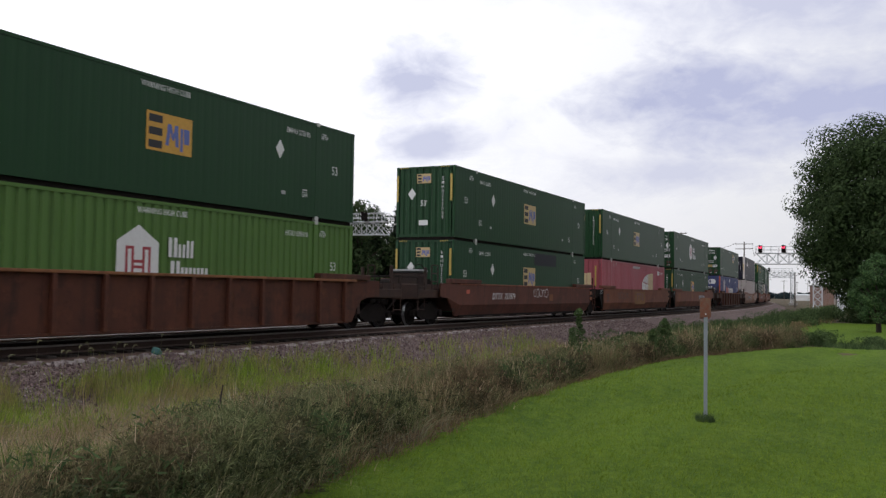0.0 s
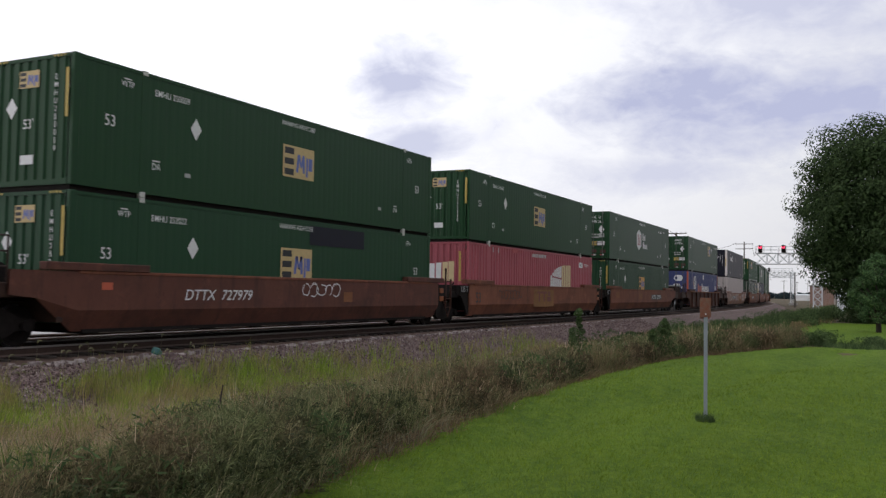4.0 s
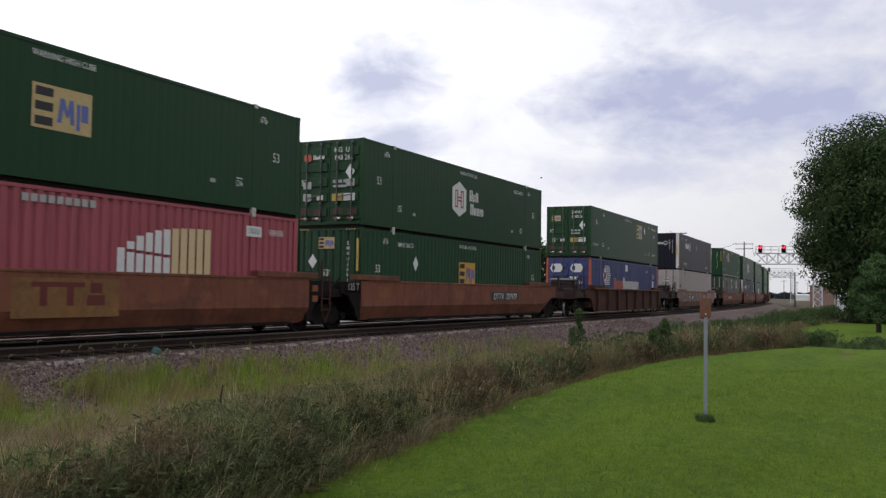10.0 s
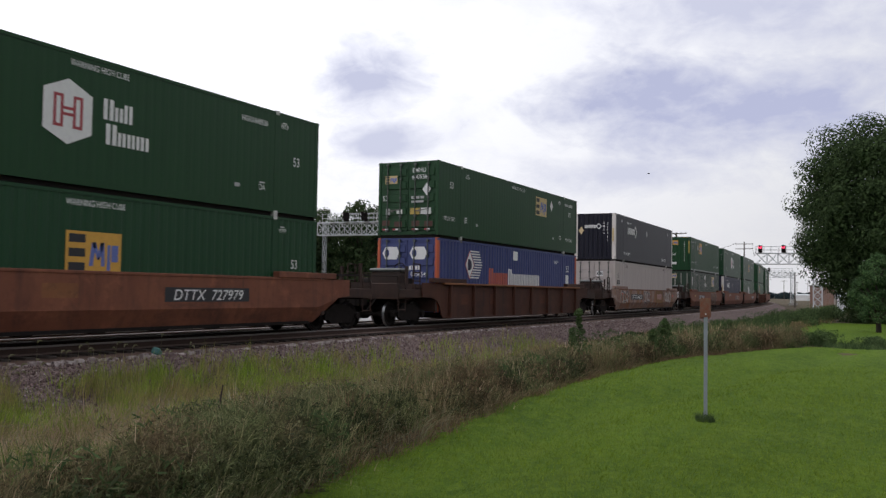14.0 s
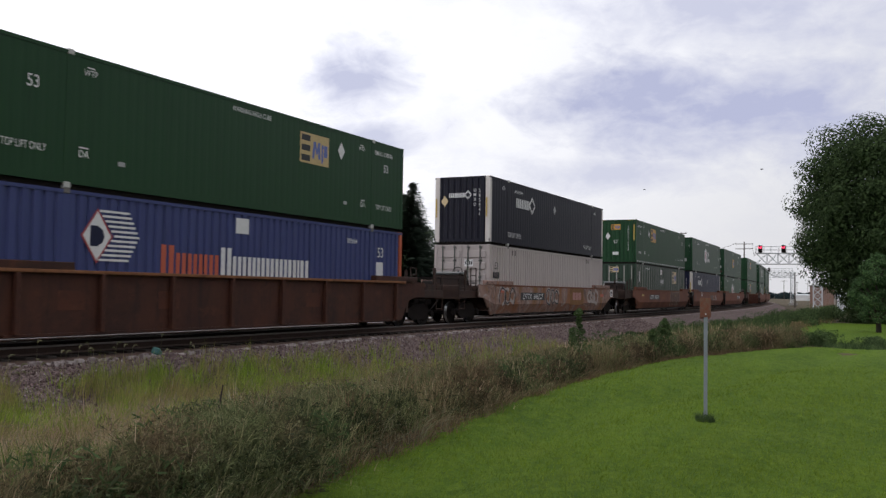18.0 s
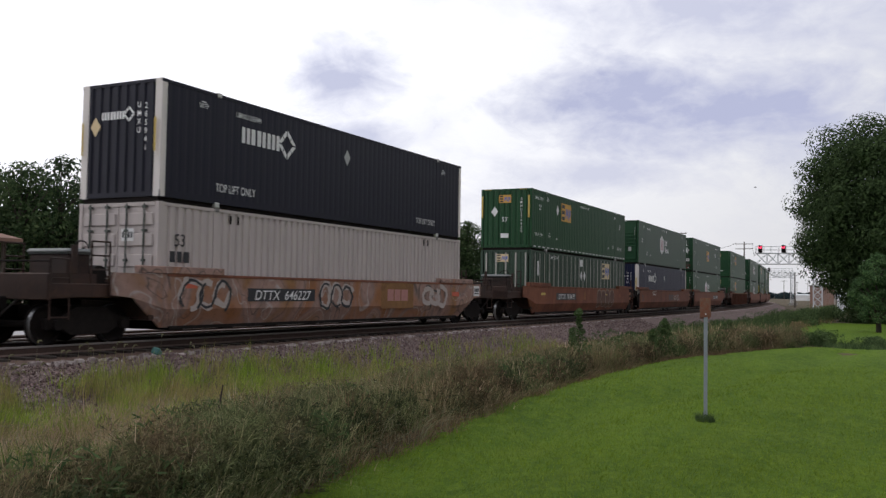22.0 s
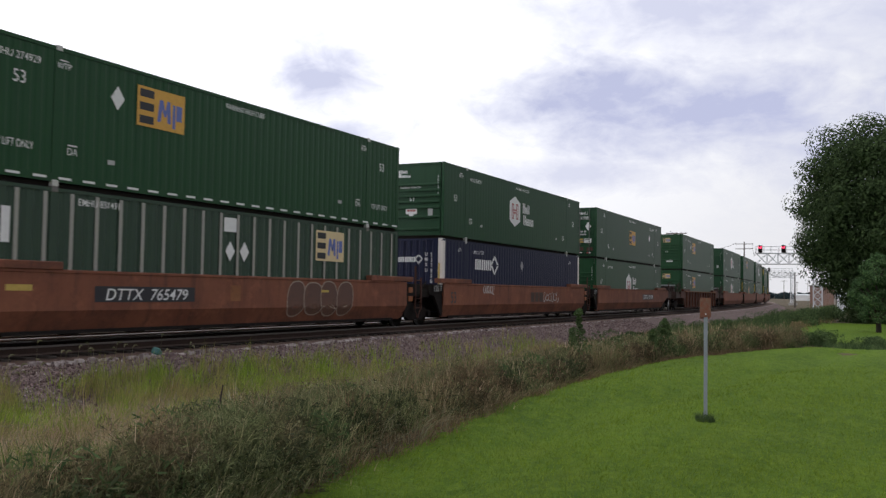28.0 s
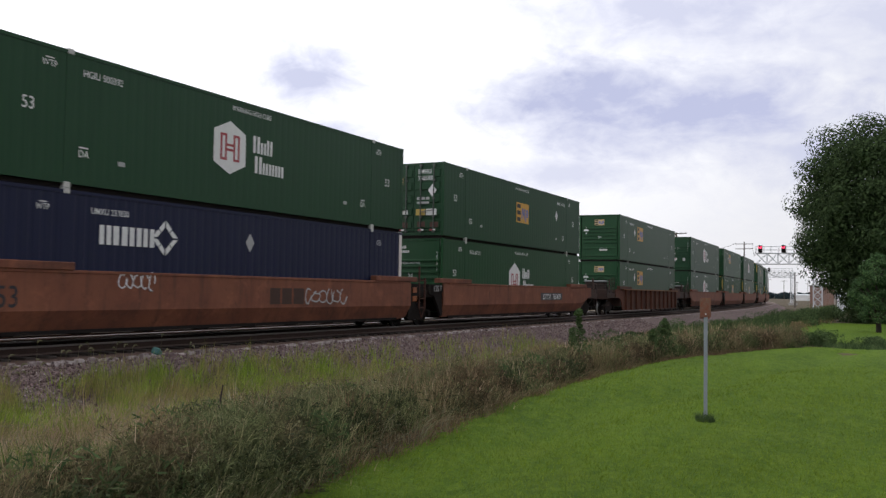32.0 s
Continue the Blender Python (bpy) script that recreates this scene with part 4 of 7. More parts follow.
def grey_marks(f, e):
    f.text("53", -7.36, 1.98, 0.42, DARKMARK)
    f.shape("word_marking", bars([0.18, 0.16, 0.2], 0.26, 0.06), DARKMARK, -7.36, 1.6)
    for u in (-5.4, 5.2):
        f.shape("rivet_plates", bars([0.08, 0.08], 0.22, 0.22), STEEL_DARK, u, 2.62)
    e.shape("label_patch", [rect(-0.2, -0.15, 0.2, 0.15)], WHITE, 0.35, 2.1)
    e.shape("code_marking", bars([0.06] * 4, 0.14, 0.03), DARKMARK, 0.35, 2.1, 0.003)


def sage_marks(f, e):
    gold_logo(f, 3.95, 2.18, 1.5, CREAM)
    id_marks(f, -4.9, 2.62, "831491", 0.2)
    diamond(f, -0.62, 1.82, 0.26)
    diamond(f, -0.05, 1.83, 0.26)
    f.shape("label_patch", [rect(-0.24, -0.18, 0.24, 0.18)], WHITE, -0.63, 2.5)
    gold_logo(e, -0.17, 2.5, 0.6, CREAM)
    e.shape("label_patch", [rect(-0.12, -0.3, 0.12, 0.3)], WHITE, -0.75, 1.3)
    f.shape("label_patch", [rect(-0.1, -0.4, 0.1, 0.3)], WHITE, -7.2, 2.1)


def hex_end(f, e):
    e.shape("badge", [[(0, -0.2), (0.16, -0.12), (0.16, 0.12), (0, 0.2), (-0.16, 0.12), (-0.16, -0.12)]], WHITE, -0.78, 2.48)
    e.shape("badge_marking", [rect(-0.08, -0.09, -0.03, 0.09), rect(0.03, -0.09, 0.08, 0.09)], REDMARK, -0.78, 2.48, 0.003)
    e.shape("word_marking", blocks([("w", 0.09, 1), ("w", 0.08, 0.7), ("w", 0.08, 0.9)], 0.13, 0.02), WHITE, -0.46, 2.56)
    e.shape("word_marking", blocks([("w", 0.09, 1), ("i", 0.04, 0.7), ("w", 0.08, 0.7), ("w", 0.08, 0.7), ("w", 0.08, 0.7)], 0.13, 0.02), WHITE, -0.4, 2.4)
    e.text("WARNING HIGH CUBE", -0.15, 1.94, 0.11, WHITE, 0.8)
    e.text("53", -0.1, 1.49, 0.26)
    e.shape("notice", [rect(-0.24, -0.06, 0.24, 0.2), rect(-0.1, -0.2, 0.1, -0.06)], WHITE, -0.1, 1.0 - 0.02, 0.02)
    e.shape("notice_marking", bars([0.1, 0.1, 0.1], 0.07, 0.03), REDMARK, -0.1, 1.05, 0.023)
    e.upright("500392", 1.03, 2.0, 0.13)
    e.shape("vent", [rect(-0.1, -0.16, 0.1, 0.16)], GREYMARK, 0.72, 0.98, 0.02)


# ---- well cars ----
WELL_TOP, WELL_BOT, CREASE = 1.55, 0.3, 0.74
TRUCK_X = 9.78
WHEEL_R = 0.43


def wheel_mesh():
    """A turned railway wheel: flange towards +y, bright tread and worn plate."""
    if "wheel" not in _shared:
        prof = [(0.09, -0.05), (0.12, -0.075), (0.3, -0.03), (0.36, -0.06), (0.42, -0.06), (0.43, 0.03), (0.46, 0.04), (0.46, 0.07), (0.36, 0.065), (0.3, 0.03), (0.09, 0.07)]
        n = 24
        rows = [[(r * math.cos(2 * math.pi * i / n), y, r * math.sin(2 * math.pi * i / n)) for i in range(n)] for r, y in prof]
        bm = add_sheet(bmesh.new(), rows, closed=True)
        bmesh.ops.recalc_face_normals(bm, faces=bm.faces)
        me = bpy.data.meshes.new("wheel")
        bm.to_mesh(me)
        bm.free()
        me.materials.append(STEEL_DARK)
        me.materials.append(WHEEL_RIM)
        for p in me.polygons:
            c = p.center
            p.material_index = 1 if math.hypot(c.x, c.z) > 0.41 and abs(c.y) < 0.034 else 0
        _shared["wheel"] = me
    return _shared["wheel"]


ROLLING = []


def truck(parent, x, roll):
    """A two-axle bogie standing on the rails; x along the car."""
    bm = bmesh.new()
    add_box(bm, -0.3, 0.3, -0.85, 0.85, 0.5, 0.82, 0.03)
    add_box(bm, -0.42, 0.42, -0.35, 0.35, 0.78, 0.98, 0.03)
    t = part("truck", bm, STEEL_DARK, parent, "grimy black cast-steel bogie", at=pose(x, 0, 0))
    for sgn in (-1, 1):
        bm = add_prism(bmesh.new(), [(-1.12, 0.34), (-0.7, 0.34), (-0.5, 0.22), (0.5, 0.22), (0.7, 0.34), (1.12, 0.34), (1.15, 0.56), (0.75, 0.6), (0.4, 0.8), (-0.4, 0.8), (-0.75, 0.6), (-1.15, 0.56)], -0.07, 0.07)
        sf = part("side_frame", bm, STEEL_DARK, t, at=pose(0, sgn * 1.0, 0))
        for k in (-0.16, 0.0, 0.16):
            part("spring", tube((k, -sgn * 0.02, 0.3), (k, -sgn * 0.02, 0.58), 0.065, 8), STEEL_DARK, sf)
        for k in (-0.89, 0.89):
            part("bearing_cap", tube((k, sgn * 0.06, WHEEL_R), (k, sgn * 0.17, WHEEL_R), 0.11, 10), STEEL_DARK, sf)
    for k in (-0.89, 0.89):
        if "axle" not in _shared:
            bm = tube((0, -1.0, 0), (0, 1.0, 0), 0.075, 10)
            add_box(bm, -0.01, 0.01, -0.6, -0.3, 0.05, 0.12)
            me = bpy.data.meshes.new("wheelset")
            bm.to_mesh(me)
            bm.free()
            me.materials.append(STEEL_DARK)
            _shared["axle"] = me
        ws = part("wheelset", _shared["axle"], None, t, at=pose(k, 0, WHEEL_R))
        part("wheel", wheel_mesh(), None, ws, at=pose(0, -0.75, 0))
        part("wheel", wheel_mesh(), None, ws, at=pose(0, 0.75, 0, 0, 0, 180))
        if roll:
            ROLLING.append((ws, k))
    return t


def well_side(style, mat, parent, sgn, front, rear):
    """One side of the well: a deep plate that steps up over the bogies."""
    kinds = (front, rear) if sgn < 0 else (rear, front)
    if style == "smooth":
        ends = [([7.95, 9.0, 9.6], [WELL_BOT, 1.0, 1.06]) if kd == "coupler" else ([8.2, 8.36, 8.4], [WELL_BOT, 0.38, 0.6]) for kd in kinds]
        xs = [-x for x in ends[0][0][::-1]] + ends[1][0]
        lows = ends[0][1][::-1] + ends[1][1]
        bm = bmesh.new()
        rows = []
        # top edge, crease, foot: the foot leans inwards
        for off in (0.0, 0.05):
            top = [(x, -1.5 + off, WELL_TOP) for x in xs]
            cre = [(x, -1.5 + off, max(CREASE, lo)) for x, lo in zip(xs, lows)]
            foot = [(x, -1.5 + off + 0.2 * max(0.0, (CREASE - lo) / (CREASE - WELL_BOT)), lo) for x, lo in zip(xs, lows)]
            rows.append((top, cre, foot))
        outer, inner = rows
        add_sheet(bm, [outer[0], outer[1], outer[2], inner[2], inner[1], inner[0], outer[0]])
        bmesh.ops.remove_doubles(bm, verts=bm.verts, dist=0.0005)
        bmesh.ops.recalc_face_normals(bm, faces=bm.faces)
    else:
        half = [(7.85, 0.26), (8.0, 0.42), (8.15, 0.7), (8.4, 0.92), (8.8, 1.02), (9.5, 1.05), (9.5, WELL_TOP)]
        bm = add_prism(bmesh.new(), [(-x, z) for x, z in half[::-1]] + half, -1.45, -1.41)
    ob = part("side_sill", bm, mat, parent, at=pose(0, 0, 0) if sgn < 0 else pose(0, 0, 0, 0, 0, 180))
    if style == "ribbed":
        count = 12 if mat is RUST_B else 8
        for i in range(count):
            x = -7.35 + i * 14.7 / (count - 1)
            part("side_post", shared_box("side_post", mat, -0.055, 0.055, -1.57, -1.45, 0.28, 1.5, bevel=0.012), None, ob, at=pose(x, 0, 0))
        part("bottom_flange", shared_box("bottom_flange", mat, -7.6, 7.6, -1.5, -1.38, 0.24, 0.29), None, ob)
    # top chord and the raised pieces over the ends
    part("top_chord", shared_box("top_chord", TOP_MAT[style], -7.95, 7.95, -1.56 if style == "ribbed" else -1.515, -1.38, WELL_TOP - 0.05, WELL_TOP + 0.02, bevel=0.01), None, ob)
    for e in (-1, 1):
        part("end_cap", shared_box("end_cap", mat, -1.4, 1.4, -1.54, -1.32, 0, 0.17, bevel=0.015), None, ob, at=pose(e * 7.4, 0, WELL_TOP + 0.01))
    return ob


AMBER = decal("amber_reflector", (0.24, 0.075, 0.025), 0.5)
TOP_MAT = {"smooth": RUST_A, "ribbed": RUST_C}


def well_car(style, mat, label, front="coupler", rear="coupler", roll=True, marks=None):
    """One unit of a double-stack car: base at the rails, leading end towards -x. An end is a coupler or, between two units, a shared bogie."""
    r = root("well_car", label, "railway wagon", "well cars of the train")
    for sgn in (-1, 1):
        well_side(style, mat, r, sgn, front, rear)
    bm = bmesh.new()
    for i in range(9):
        add_box(bm, -7.6 + i * 1.85, -7.2 + i * 1.85, -1.3, 1.3, 0.24, 0.36)
    add_box(bm, -7.7, 7.7, -1.35, -1.0, 0.26, 0.34)
    add_box(bm, -7.7, 7.7, 1.0, 1.35, 0.26, 0.34)
    part("well_floor", bm, STEEL_DARK, r)
    for e, kind in ((-1, front), (1, rear)):
        bm = bmesh.new()
        add_box(bm, 8.25, 8.4, -1.4, 1.4, 0.5, 1.5)
        add_prism(bm, [(8.3, 0.9), (10.2, 1.0), (10.2, 1.3), (8.3, 1.45)], -0.45, 0.45)
        if kind == "coupler":
            add_box(bm, 8.4, 11.15, -1.38, 1.38, 1.0, 1.3, 0.02)
            add_box(bm, 11.03, 11.15, -1.38, 1.38, 0.95, 1.5, 0.02)
            for y in (-1.36, 1.3):
                add_box(bm, 9.9, 11.12, y, y + 0.06, 1.0, 1.5)
                add_box(bm, 10.4, 10.54, y - 0.01, y + 0.06, 1.5, 2.1, 0.01)
        else:
            add_box(bm, 9.3, 10.3, -1.38, 1.38, 1.02, 1.28, 0.02)
            for y in (-1.44, 1.34):
                add_prism(bm, [(8.36, 0.34), (8.36, 1.5), (9.45, 1.5), (9.45, 1.16), (9.05, 1.08), (8.72, 0.72), (8.5, 0.36)], y, y + 0.1)
        turn = pose(0, 0, 0) if e > 0 else pose(0, 0, 0, 0, 0, 180)
        pf = part("end_platform", bm, STEEL_DARK if kind == "shared" else RUST_F, r, at=turn)
        bm = bmesh.new()
        add_box(bm, 8.45, 11.0 if kind == "coupler" else 10.25, -1.3, 1.3, 1.304, 1.34)
        part("deck_plate", bm, STEEL_DARK, pf)
        if kind == "coupler":
            bm = box(11.1, 11.55, -0.16, 0.16, 0.72, 1.02, 0.03)
            add_box(bm, 11.45, 11.72, -0.2, 0.1, 0.7, 1.05, 0.04)
            part("coupler", bm, STEEL_DARK, pf)
            part("brake_hose", tube((11.1, 0.5, 0.98), (11.6, 0.35, 0.5), 0.03, 6), STEEL_DARK, pf)
            # handrails and steps at the corners
            for y in (-1.36, 1.36):
                bm = bmesh.new()
                for x in (10.6, 11.08):
                    add_tube(bm, (x, y, 0.55), (x, y, 1.8), 0.02, 6)
                for z in (0.6, 1.0, 1.4, 1.8):
                    add_tube(bm, (10.6, y, z), (11.08, y, z), 0.016, 6)
                part("ladder", bm, RUST_F, pf)
            bm = bmesh.new()
            add_tube(bm, (11.05, -1.3, 1.3), (11.05, -1.3, 1.75), 0.02, 6)
            add_tube(bm, (11.05, -1.3, 1.75), (11.05, 1.3, 1.75), 0.02, 6)
            add_tube(bm, (11.05, 1.3, 1.3), (11.05, 1.3, 1.75), 0.02, 6)
            part("handrail", bm, STEEL_DARK, pf)
            if e < 0:
                part("brake_reservoir", tube((9.4, -1.1, 1.5), (9.4, 0.9, 1.5), 0.21, 12), STEEL_DARK, pf)
                bm = tube((9.6, 0.6, 1.3), (9.6, 0.6, 2.1), 0.04, 6)
                for j in range(12):
                    aa, ab = math.pi * j / 6, math.pi * (j + 1) / 6
                    add_tube(bm, (9.66, 0.6 + 0.24 * math.cos(aa), 2.0 + 0.24 * math.sin(aa)), (9.66, 0.6 + 0.24 * math.cos(ab), 2.0 + 0.24 * math.sin(ab)), 0.018, 5)
                part("brake_wheel", bm, STEEL_DARK, pf)
                part("brake_cabinet", box(9.75, 10.35, -0.2, 1.0, 1.34, 1.92, 0.04), RUST_F, pf)
                part("cabinet_lid", box(9.7, 10.4, -0.25, 1.05, 1.92, 2.04, 0.05), LID, pf)
                for y in (1.36, -1.36):
                    bm = bmesh.new()
                    for x in (9.55, 10.05):
                        add_tube(bm, (x, y, 1.3), (x, y, 2.2), 0.024, 6)
                    for z in (1.6, 1.9, 2.2):
                        add_tube(bm, (9.55, y, z), (10.05, y, z), 0.02, 6)
                    part("grab_rail", bm, RUST_F, pf)
        else:
            part("articulation_joint", tube((9.78, 0, 0.7), (9.78, 0, 1.25), 0.3, 14), STEEL_DARK, pf)
            if e > 0:
                for y in (-1.42, 1.42):
                    bm = bmesh.new()
                    add_box(bm, 9.12, 9.18, y - 0.03, y + 0.03, 0.62, 2.12, 0.008)
                    add_box(bm, 9.54, 9.6, y - 0.03, y + 0.03, 0.62, 1.72, 0.008)
                    for z in (0.66, 0.98, 1.3, 1.62):
                        add_tube(bm, (9.15, y, z), (9.57, y, z), 0.018, 6)
                    add_tube(bm, (9.15, y, 0.64), (9.35, y, 0.3), 0.02, 6)
                    add_tube(bm, (9.57, y, 0.64), (9.35, y, 0.3), 0.02, 6)
                    part("ladder", bm, RUST_D, pf)
                    for z in (0.98, 1.28):
                        part("reflector", box(8.62, 8.9, y - 0.045, y + 0.045, z - 0.09, z + 0.09, 0.006), AMBER, pf)
            else:
                for y in (-1.45, 1.45):
                    part("capacity_board", box(8.42, 9.25, y - 0.03, y + 0.03, 1.2, 1.5, 0.01), STEEL_DARK, pf)
                tx = part("lettering", text_mesh("125 T", 0.3, GREYMARK, 0.95), None, pf)
                tx.matrix_basis = Matrix.Translation((8.83, 1.486, 1.34)) @ pose(0, 0, 0, 0, 0, 180) @ SIDE
                part("hose", tube((9.2, 1.2, 1.6), (9.7, 1.15, 1.25), 0.03, 6), STEEL_DARK, pf)
            # brake gear over the bogie
            part("brake_gear", box(8.75, 9.1, -1.25, -0.5, 0.95, 1.2, 0.03), STEEL_DARK, pf)
    truck(r, -TRUCK_X, roll)
    if rear == "coupler":
        truck(r, TRUCK_X, roll)
    f = Face(r, SIDE, (0, -1.502 if style == "smooth" else -1.456, 0))
    if marks:
        marks(f)
    return r


def car_number(f, u, digits, board=True):
    if board:
        f.shape("number_board", [rect(-1.52, -0.17, 1.52, 0.17)], DARKMARK, u, 1.08)
    f.text("DTTX  " + digits, u, 1.06, 0.36, WHITE, 1.12, slant=0.22).matrix_basis = f.place(u, 1.06, 0.003)


def scrawl(f, u, v, w, h, mat, seed, strokes=7, thick=0.04):
    """Sprayed loops that spell nothing."""
    rng = random.Random(seed)
    bm = bmesh.new()
    for k in range(strokes):
        cx = -w / 2 + (k + 0.5) * w / strokes
        rx, ry, ph = w / strokes * rng.uniform(0.4, 0.7), h * rng.uniform(0.3, 0.5), rng.uniform(0, 6)
        pts = []
        for i in range(15):
            a = ph + i * rng.uniform(0.3, 0.42)
            pts.append(Vector((cx + rx * math.cos(a) + 0.1 * rx * math.sin(3 * a), ry * math.sin(a * rng.uniform(0.97, 1.03)), 0)))
        prev = None
        for i, p in enumerate(pts):
            d = (pts[min(i + 1, 14)] - pts[max(i - 1, 0)]).normalized()
            nrm = Vector((-d.y, d.x, 0)) * thick * rng.uniform(0.4, 0.6)
            pair = (bm.verts.new(p + nrm), bm.verts.new(p - nrm))
            if prev:
                bm.faces.new((prev[0], prev[1], pair[1], pair[0]))
            prev = pair
    return tagged(part("graffiti", bm, mat, f.parent, at=f.place(u, v, 0.006 + 0.0012 * (seed % 5))), kind="stuff")


def bubble(f, u, v, w, h, turn, lift):
    """A fat sprayed letter that follows the crease of the car's side: pale outline, dark fill."""
    n = 30

    def bent(k):
        row = []
        for i in range(n):
            a = 2 * math.pi * i / n
            c, s = math.cos(a), math.sin(a)
            p = Vector((math.copysign(abs(c) ** 0.8, c) * w / 2, math.copysign(abs(s) ** 0.8, s) * h / 2)) * (k * (1 + 0.06 * math.sin(2 * a + turn)))
            low = max(0.0, CREASE - (v + p.y)) / (CREASE - WELL_BOT)
            row.append((p.x, p.y, -0.2 * low))
        return row

    part("graffiti", add_sheet(bmesh.new(), [bent(1.0), bent(0.93)], closed=True), SPRAY_PALE, f.parent, at=f.place(u, v, lift))
    part("graffiti", add_sheet(bmesh.new(), [bent(0.93), bent(0.6), bent(0.3), bent(0.02)], closed=True), SPRAY_DARK, f.parent, at=f.place(u, v, lift))


def patch(f, u, v, w, h, mat, lift=0.0, name="paint_patch"):
    f.shape(name, [rect(-w / 2, -h / 2, w / 2, h / 2)], mat, u, v, lift)


def marks_second(f):
    scrawl(f, 0.85, 1.24, 1.9, 0.42, WHITE, 3, 5, 0.03)
    patch(f, 2.3, 1.03, 0.5, 0.3, RUST_C)
    car_number(f, -3.6, "727979", False)
    patch(f, -7.2, 1.25, 0.3, 0.16, ORANGEMARK)


def marks_third(f):
    patch(f, -0.05, 1.0, 2.7, 0.8, YELLOW_RUST)
    f.shape("badge", [rect(-0.95, 0.14, 0.35, 0.24), rect(-0.75, -0.24, -0.57, 0.14), rect(-0.1, -0.24, 0.08, 0.14), rect(0.42, -0.24, 0.9, -0.02), rect(0.5, 0.02, 0.82, 0.24)], BADGE_RED, 0.0, 1.08, 0.003)
    scrawl(f, -4.2, 1.15, 2.6, 0.4, BROWN_MARK, 5, 8)
    f.text("53", -7.55, 1.0, 0.6, DARKMARK)


def marks_fourth(f):
    car_number(f, 3.25, "727979")
    patch(f, -1.2, 1.15, 0.9, 0.3, RUST_C)
    patch(f, -6.9, 1.2, 0.8, 0.34, RUST_C)


def marks_sixth(f):
    # a notice and the number over a long, faded spray-painted piece
    patch(f, 2.85, 1.08, 2.2, 0.85, YELLOW_RUST, 0.002)
    f.shape("faded_lettering", bars([0.4, 0.4, 0.45], 0.38, 0.06), PINK_SPRAY, 2.85, 1.1, 0.005)
    for q, (u, m) in enumerate(((-6.6, DARKMARK), (-0.9, DARKMARK), (5.6, DARKMARK))):
        scrawl(f, u, 1.08, 1.7, 0.8, SPRAY_LIGHT, 20 + q, 3, 0.17)
        scrawl(f, u + 0.02, 1.05, 1.7, 0.8, m, 23 + q, 3, 0.075)
    car_number(f, -3.52, "646227")
    patch(f, -7.2, 1.3, 0.5, 0.14, ORANGEMARK, 0.003)
    patch(f, 7.3, 1.15, 0.6, 0.16, ORANGEMARK, 0.003)
    f.shape("notice", [rect(-0.26, -0.2, 0.26, 0.2)], WHITE, 9.2, 1.28, 0.004)
    f.shape("notice_marking", bars([0.12, 0.12, 0.12], 0.14, 0.02) + [rect(-0.2, -0.16, 0.2, -0.11)], DARKMARK, 9.2, 1.32, 0.007)


def marks_seventh(f):
    car_number(f, -3.63, "765479")
    for i, (u, w) in enumerate(((2.0, 0.86), (2.85, 0.95), (3.65, 0.95), (4.5, 0.95))):
        bubble(f, u, 0.98, w, 1.02, i * 1.9, 0.006 + 0.002 * i)
    patch(f, 3.4, 1.2, 0.4, 0.07, YELLOWMARK, 0.016)
    scrawl(f, 3.9, 0.95, 1.6, 0.6, SPRAY_PALE, 31, 3, 0.03)
    patch(f, -7.0, 1.2, 0.6, 0.12, YELLOWMARK)
    patch(f, -0.6, 1.12, 0.4, 0.4, RUST_C)


def marks_eighth(f):
    scrawl(f, -4.26, 1.36, 1.1, 0.45, WHITE, 41, 5, 0.03)
    f.shape("faded_lettering", bars([0.45, 0.45, 0.5], 0.44, 0.08), BROWN_MARK, 1.3, 1.05)
    scrawl(f, 3.2, 1.05, 2.2, 0.5, GREYMARK, 43, 6, 0.04)
    f.text("53", -7.55, 1.0, 0.6, DARKMARK)


def marks_ninth(f):
    car_number(f, 3.33, "765479")


def marks_ribbed(f):
    for u in (-6.0, -3.2, 2.6):
        patch(f, u, 0.95, 0.7, 0.4, RUST_B)


SPRAY_LIGHT = decal("chalky_sprayed_outline", (0.42, 0.36, 0.33), 0.5)
SPRAY_PALE = decal("pale_sprayed_outline", (0.3, 0.24, 0.19), 0.5)
SPRAY_DARK = rusty("dark_sprayed_fill", (0.1, 0.055, 0.045), (0.14, 0.07, 0.045), (0.07, 0.045, 0.045))
YELLOW_RUST = rusty("yellowed_car_paint", (0.19, 0.095, 0.035), (0.24, 0.12, 0.042), (0.12, 0.055, 0.026))
BADGE_RED = decal("dull_red_badge", (0.13, 0.025, 0.02), 0.5)
BROWN_MARK = decal("brown_black_marking", (0.05, 0.022, 0.015), 0.5)
PINK_SPRAY = decal("faded_pink_spray", (0.42, 0.2, 0.18), 0.6)

k = Mat("sprayed_car_paint", 0.7)
big = k.noise(0.75, 2, 0.4, (1, 1, 0.7), 1.0)
col = k.ramp(big, (0.34, (0.26, 0.13, 0.05)), (0.42, (0.27, 0.16, 0.12)), (0.5, (0.33, 0.21, 0.175)), (0.56, (0.23, 0.155, 0.13)), (0.6, (0.29, 0.15, 0.1)), (0.7, (0.27, 0.115, 0.045)))
line = k.noise(0.8, 1, 0.4, (1, 1, 0.8), 1.2)
for lo, tone in ((0.44, (0.05, 0.045, 0.045)), (0.56, (0.42, 0.38, 0.36))):
    edge = k.ramp(line, (lo - 0.012, (0, 0, 0)), (lo, (0.85, 0.85, 0.85)), (lo + 0.012, (0, 0, 0)))
    col = k.mix(edge, col, tone)
col = k.mix(k.ramp(k.noise(7, 7, 0.7), (0.5, (0, 0, 0)), (0.75, (0.7, 0.7, 0.7))), col, (0.12, 0.06, 0.04))
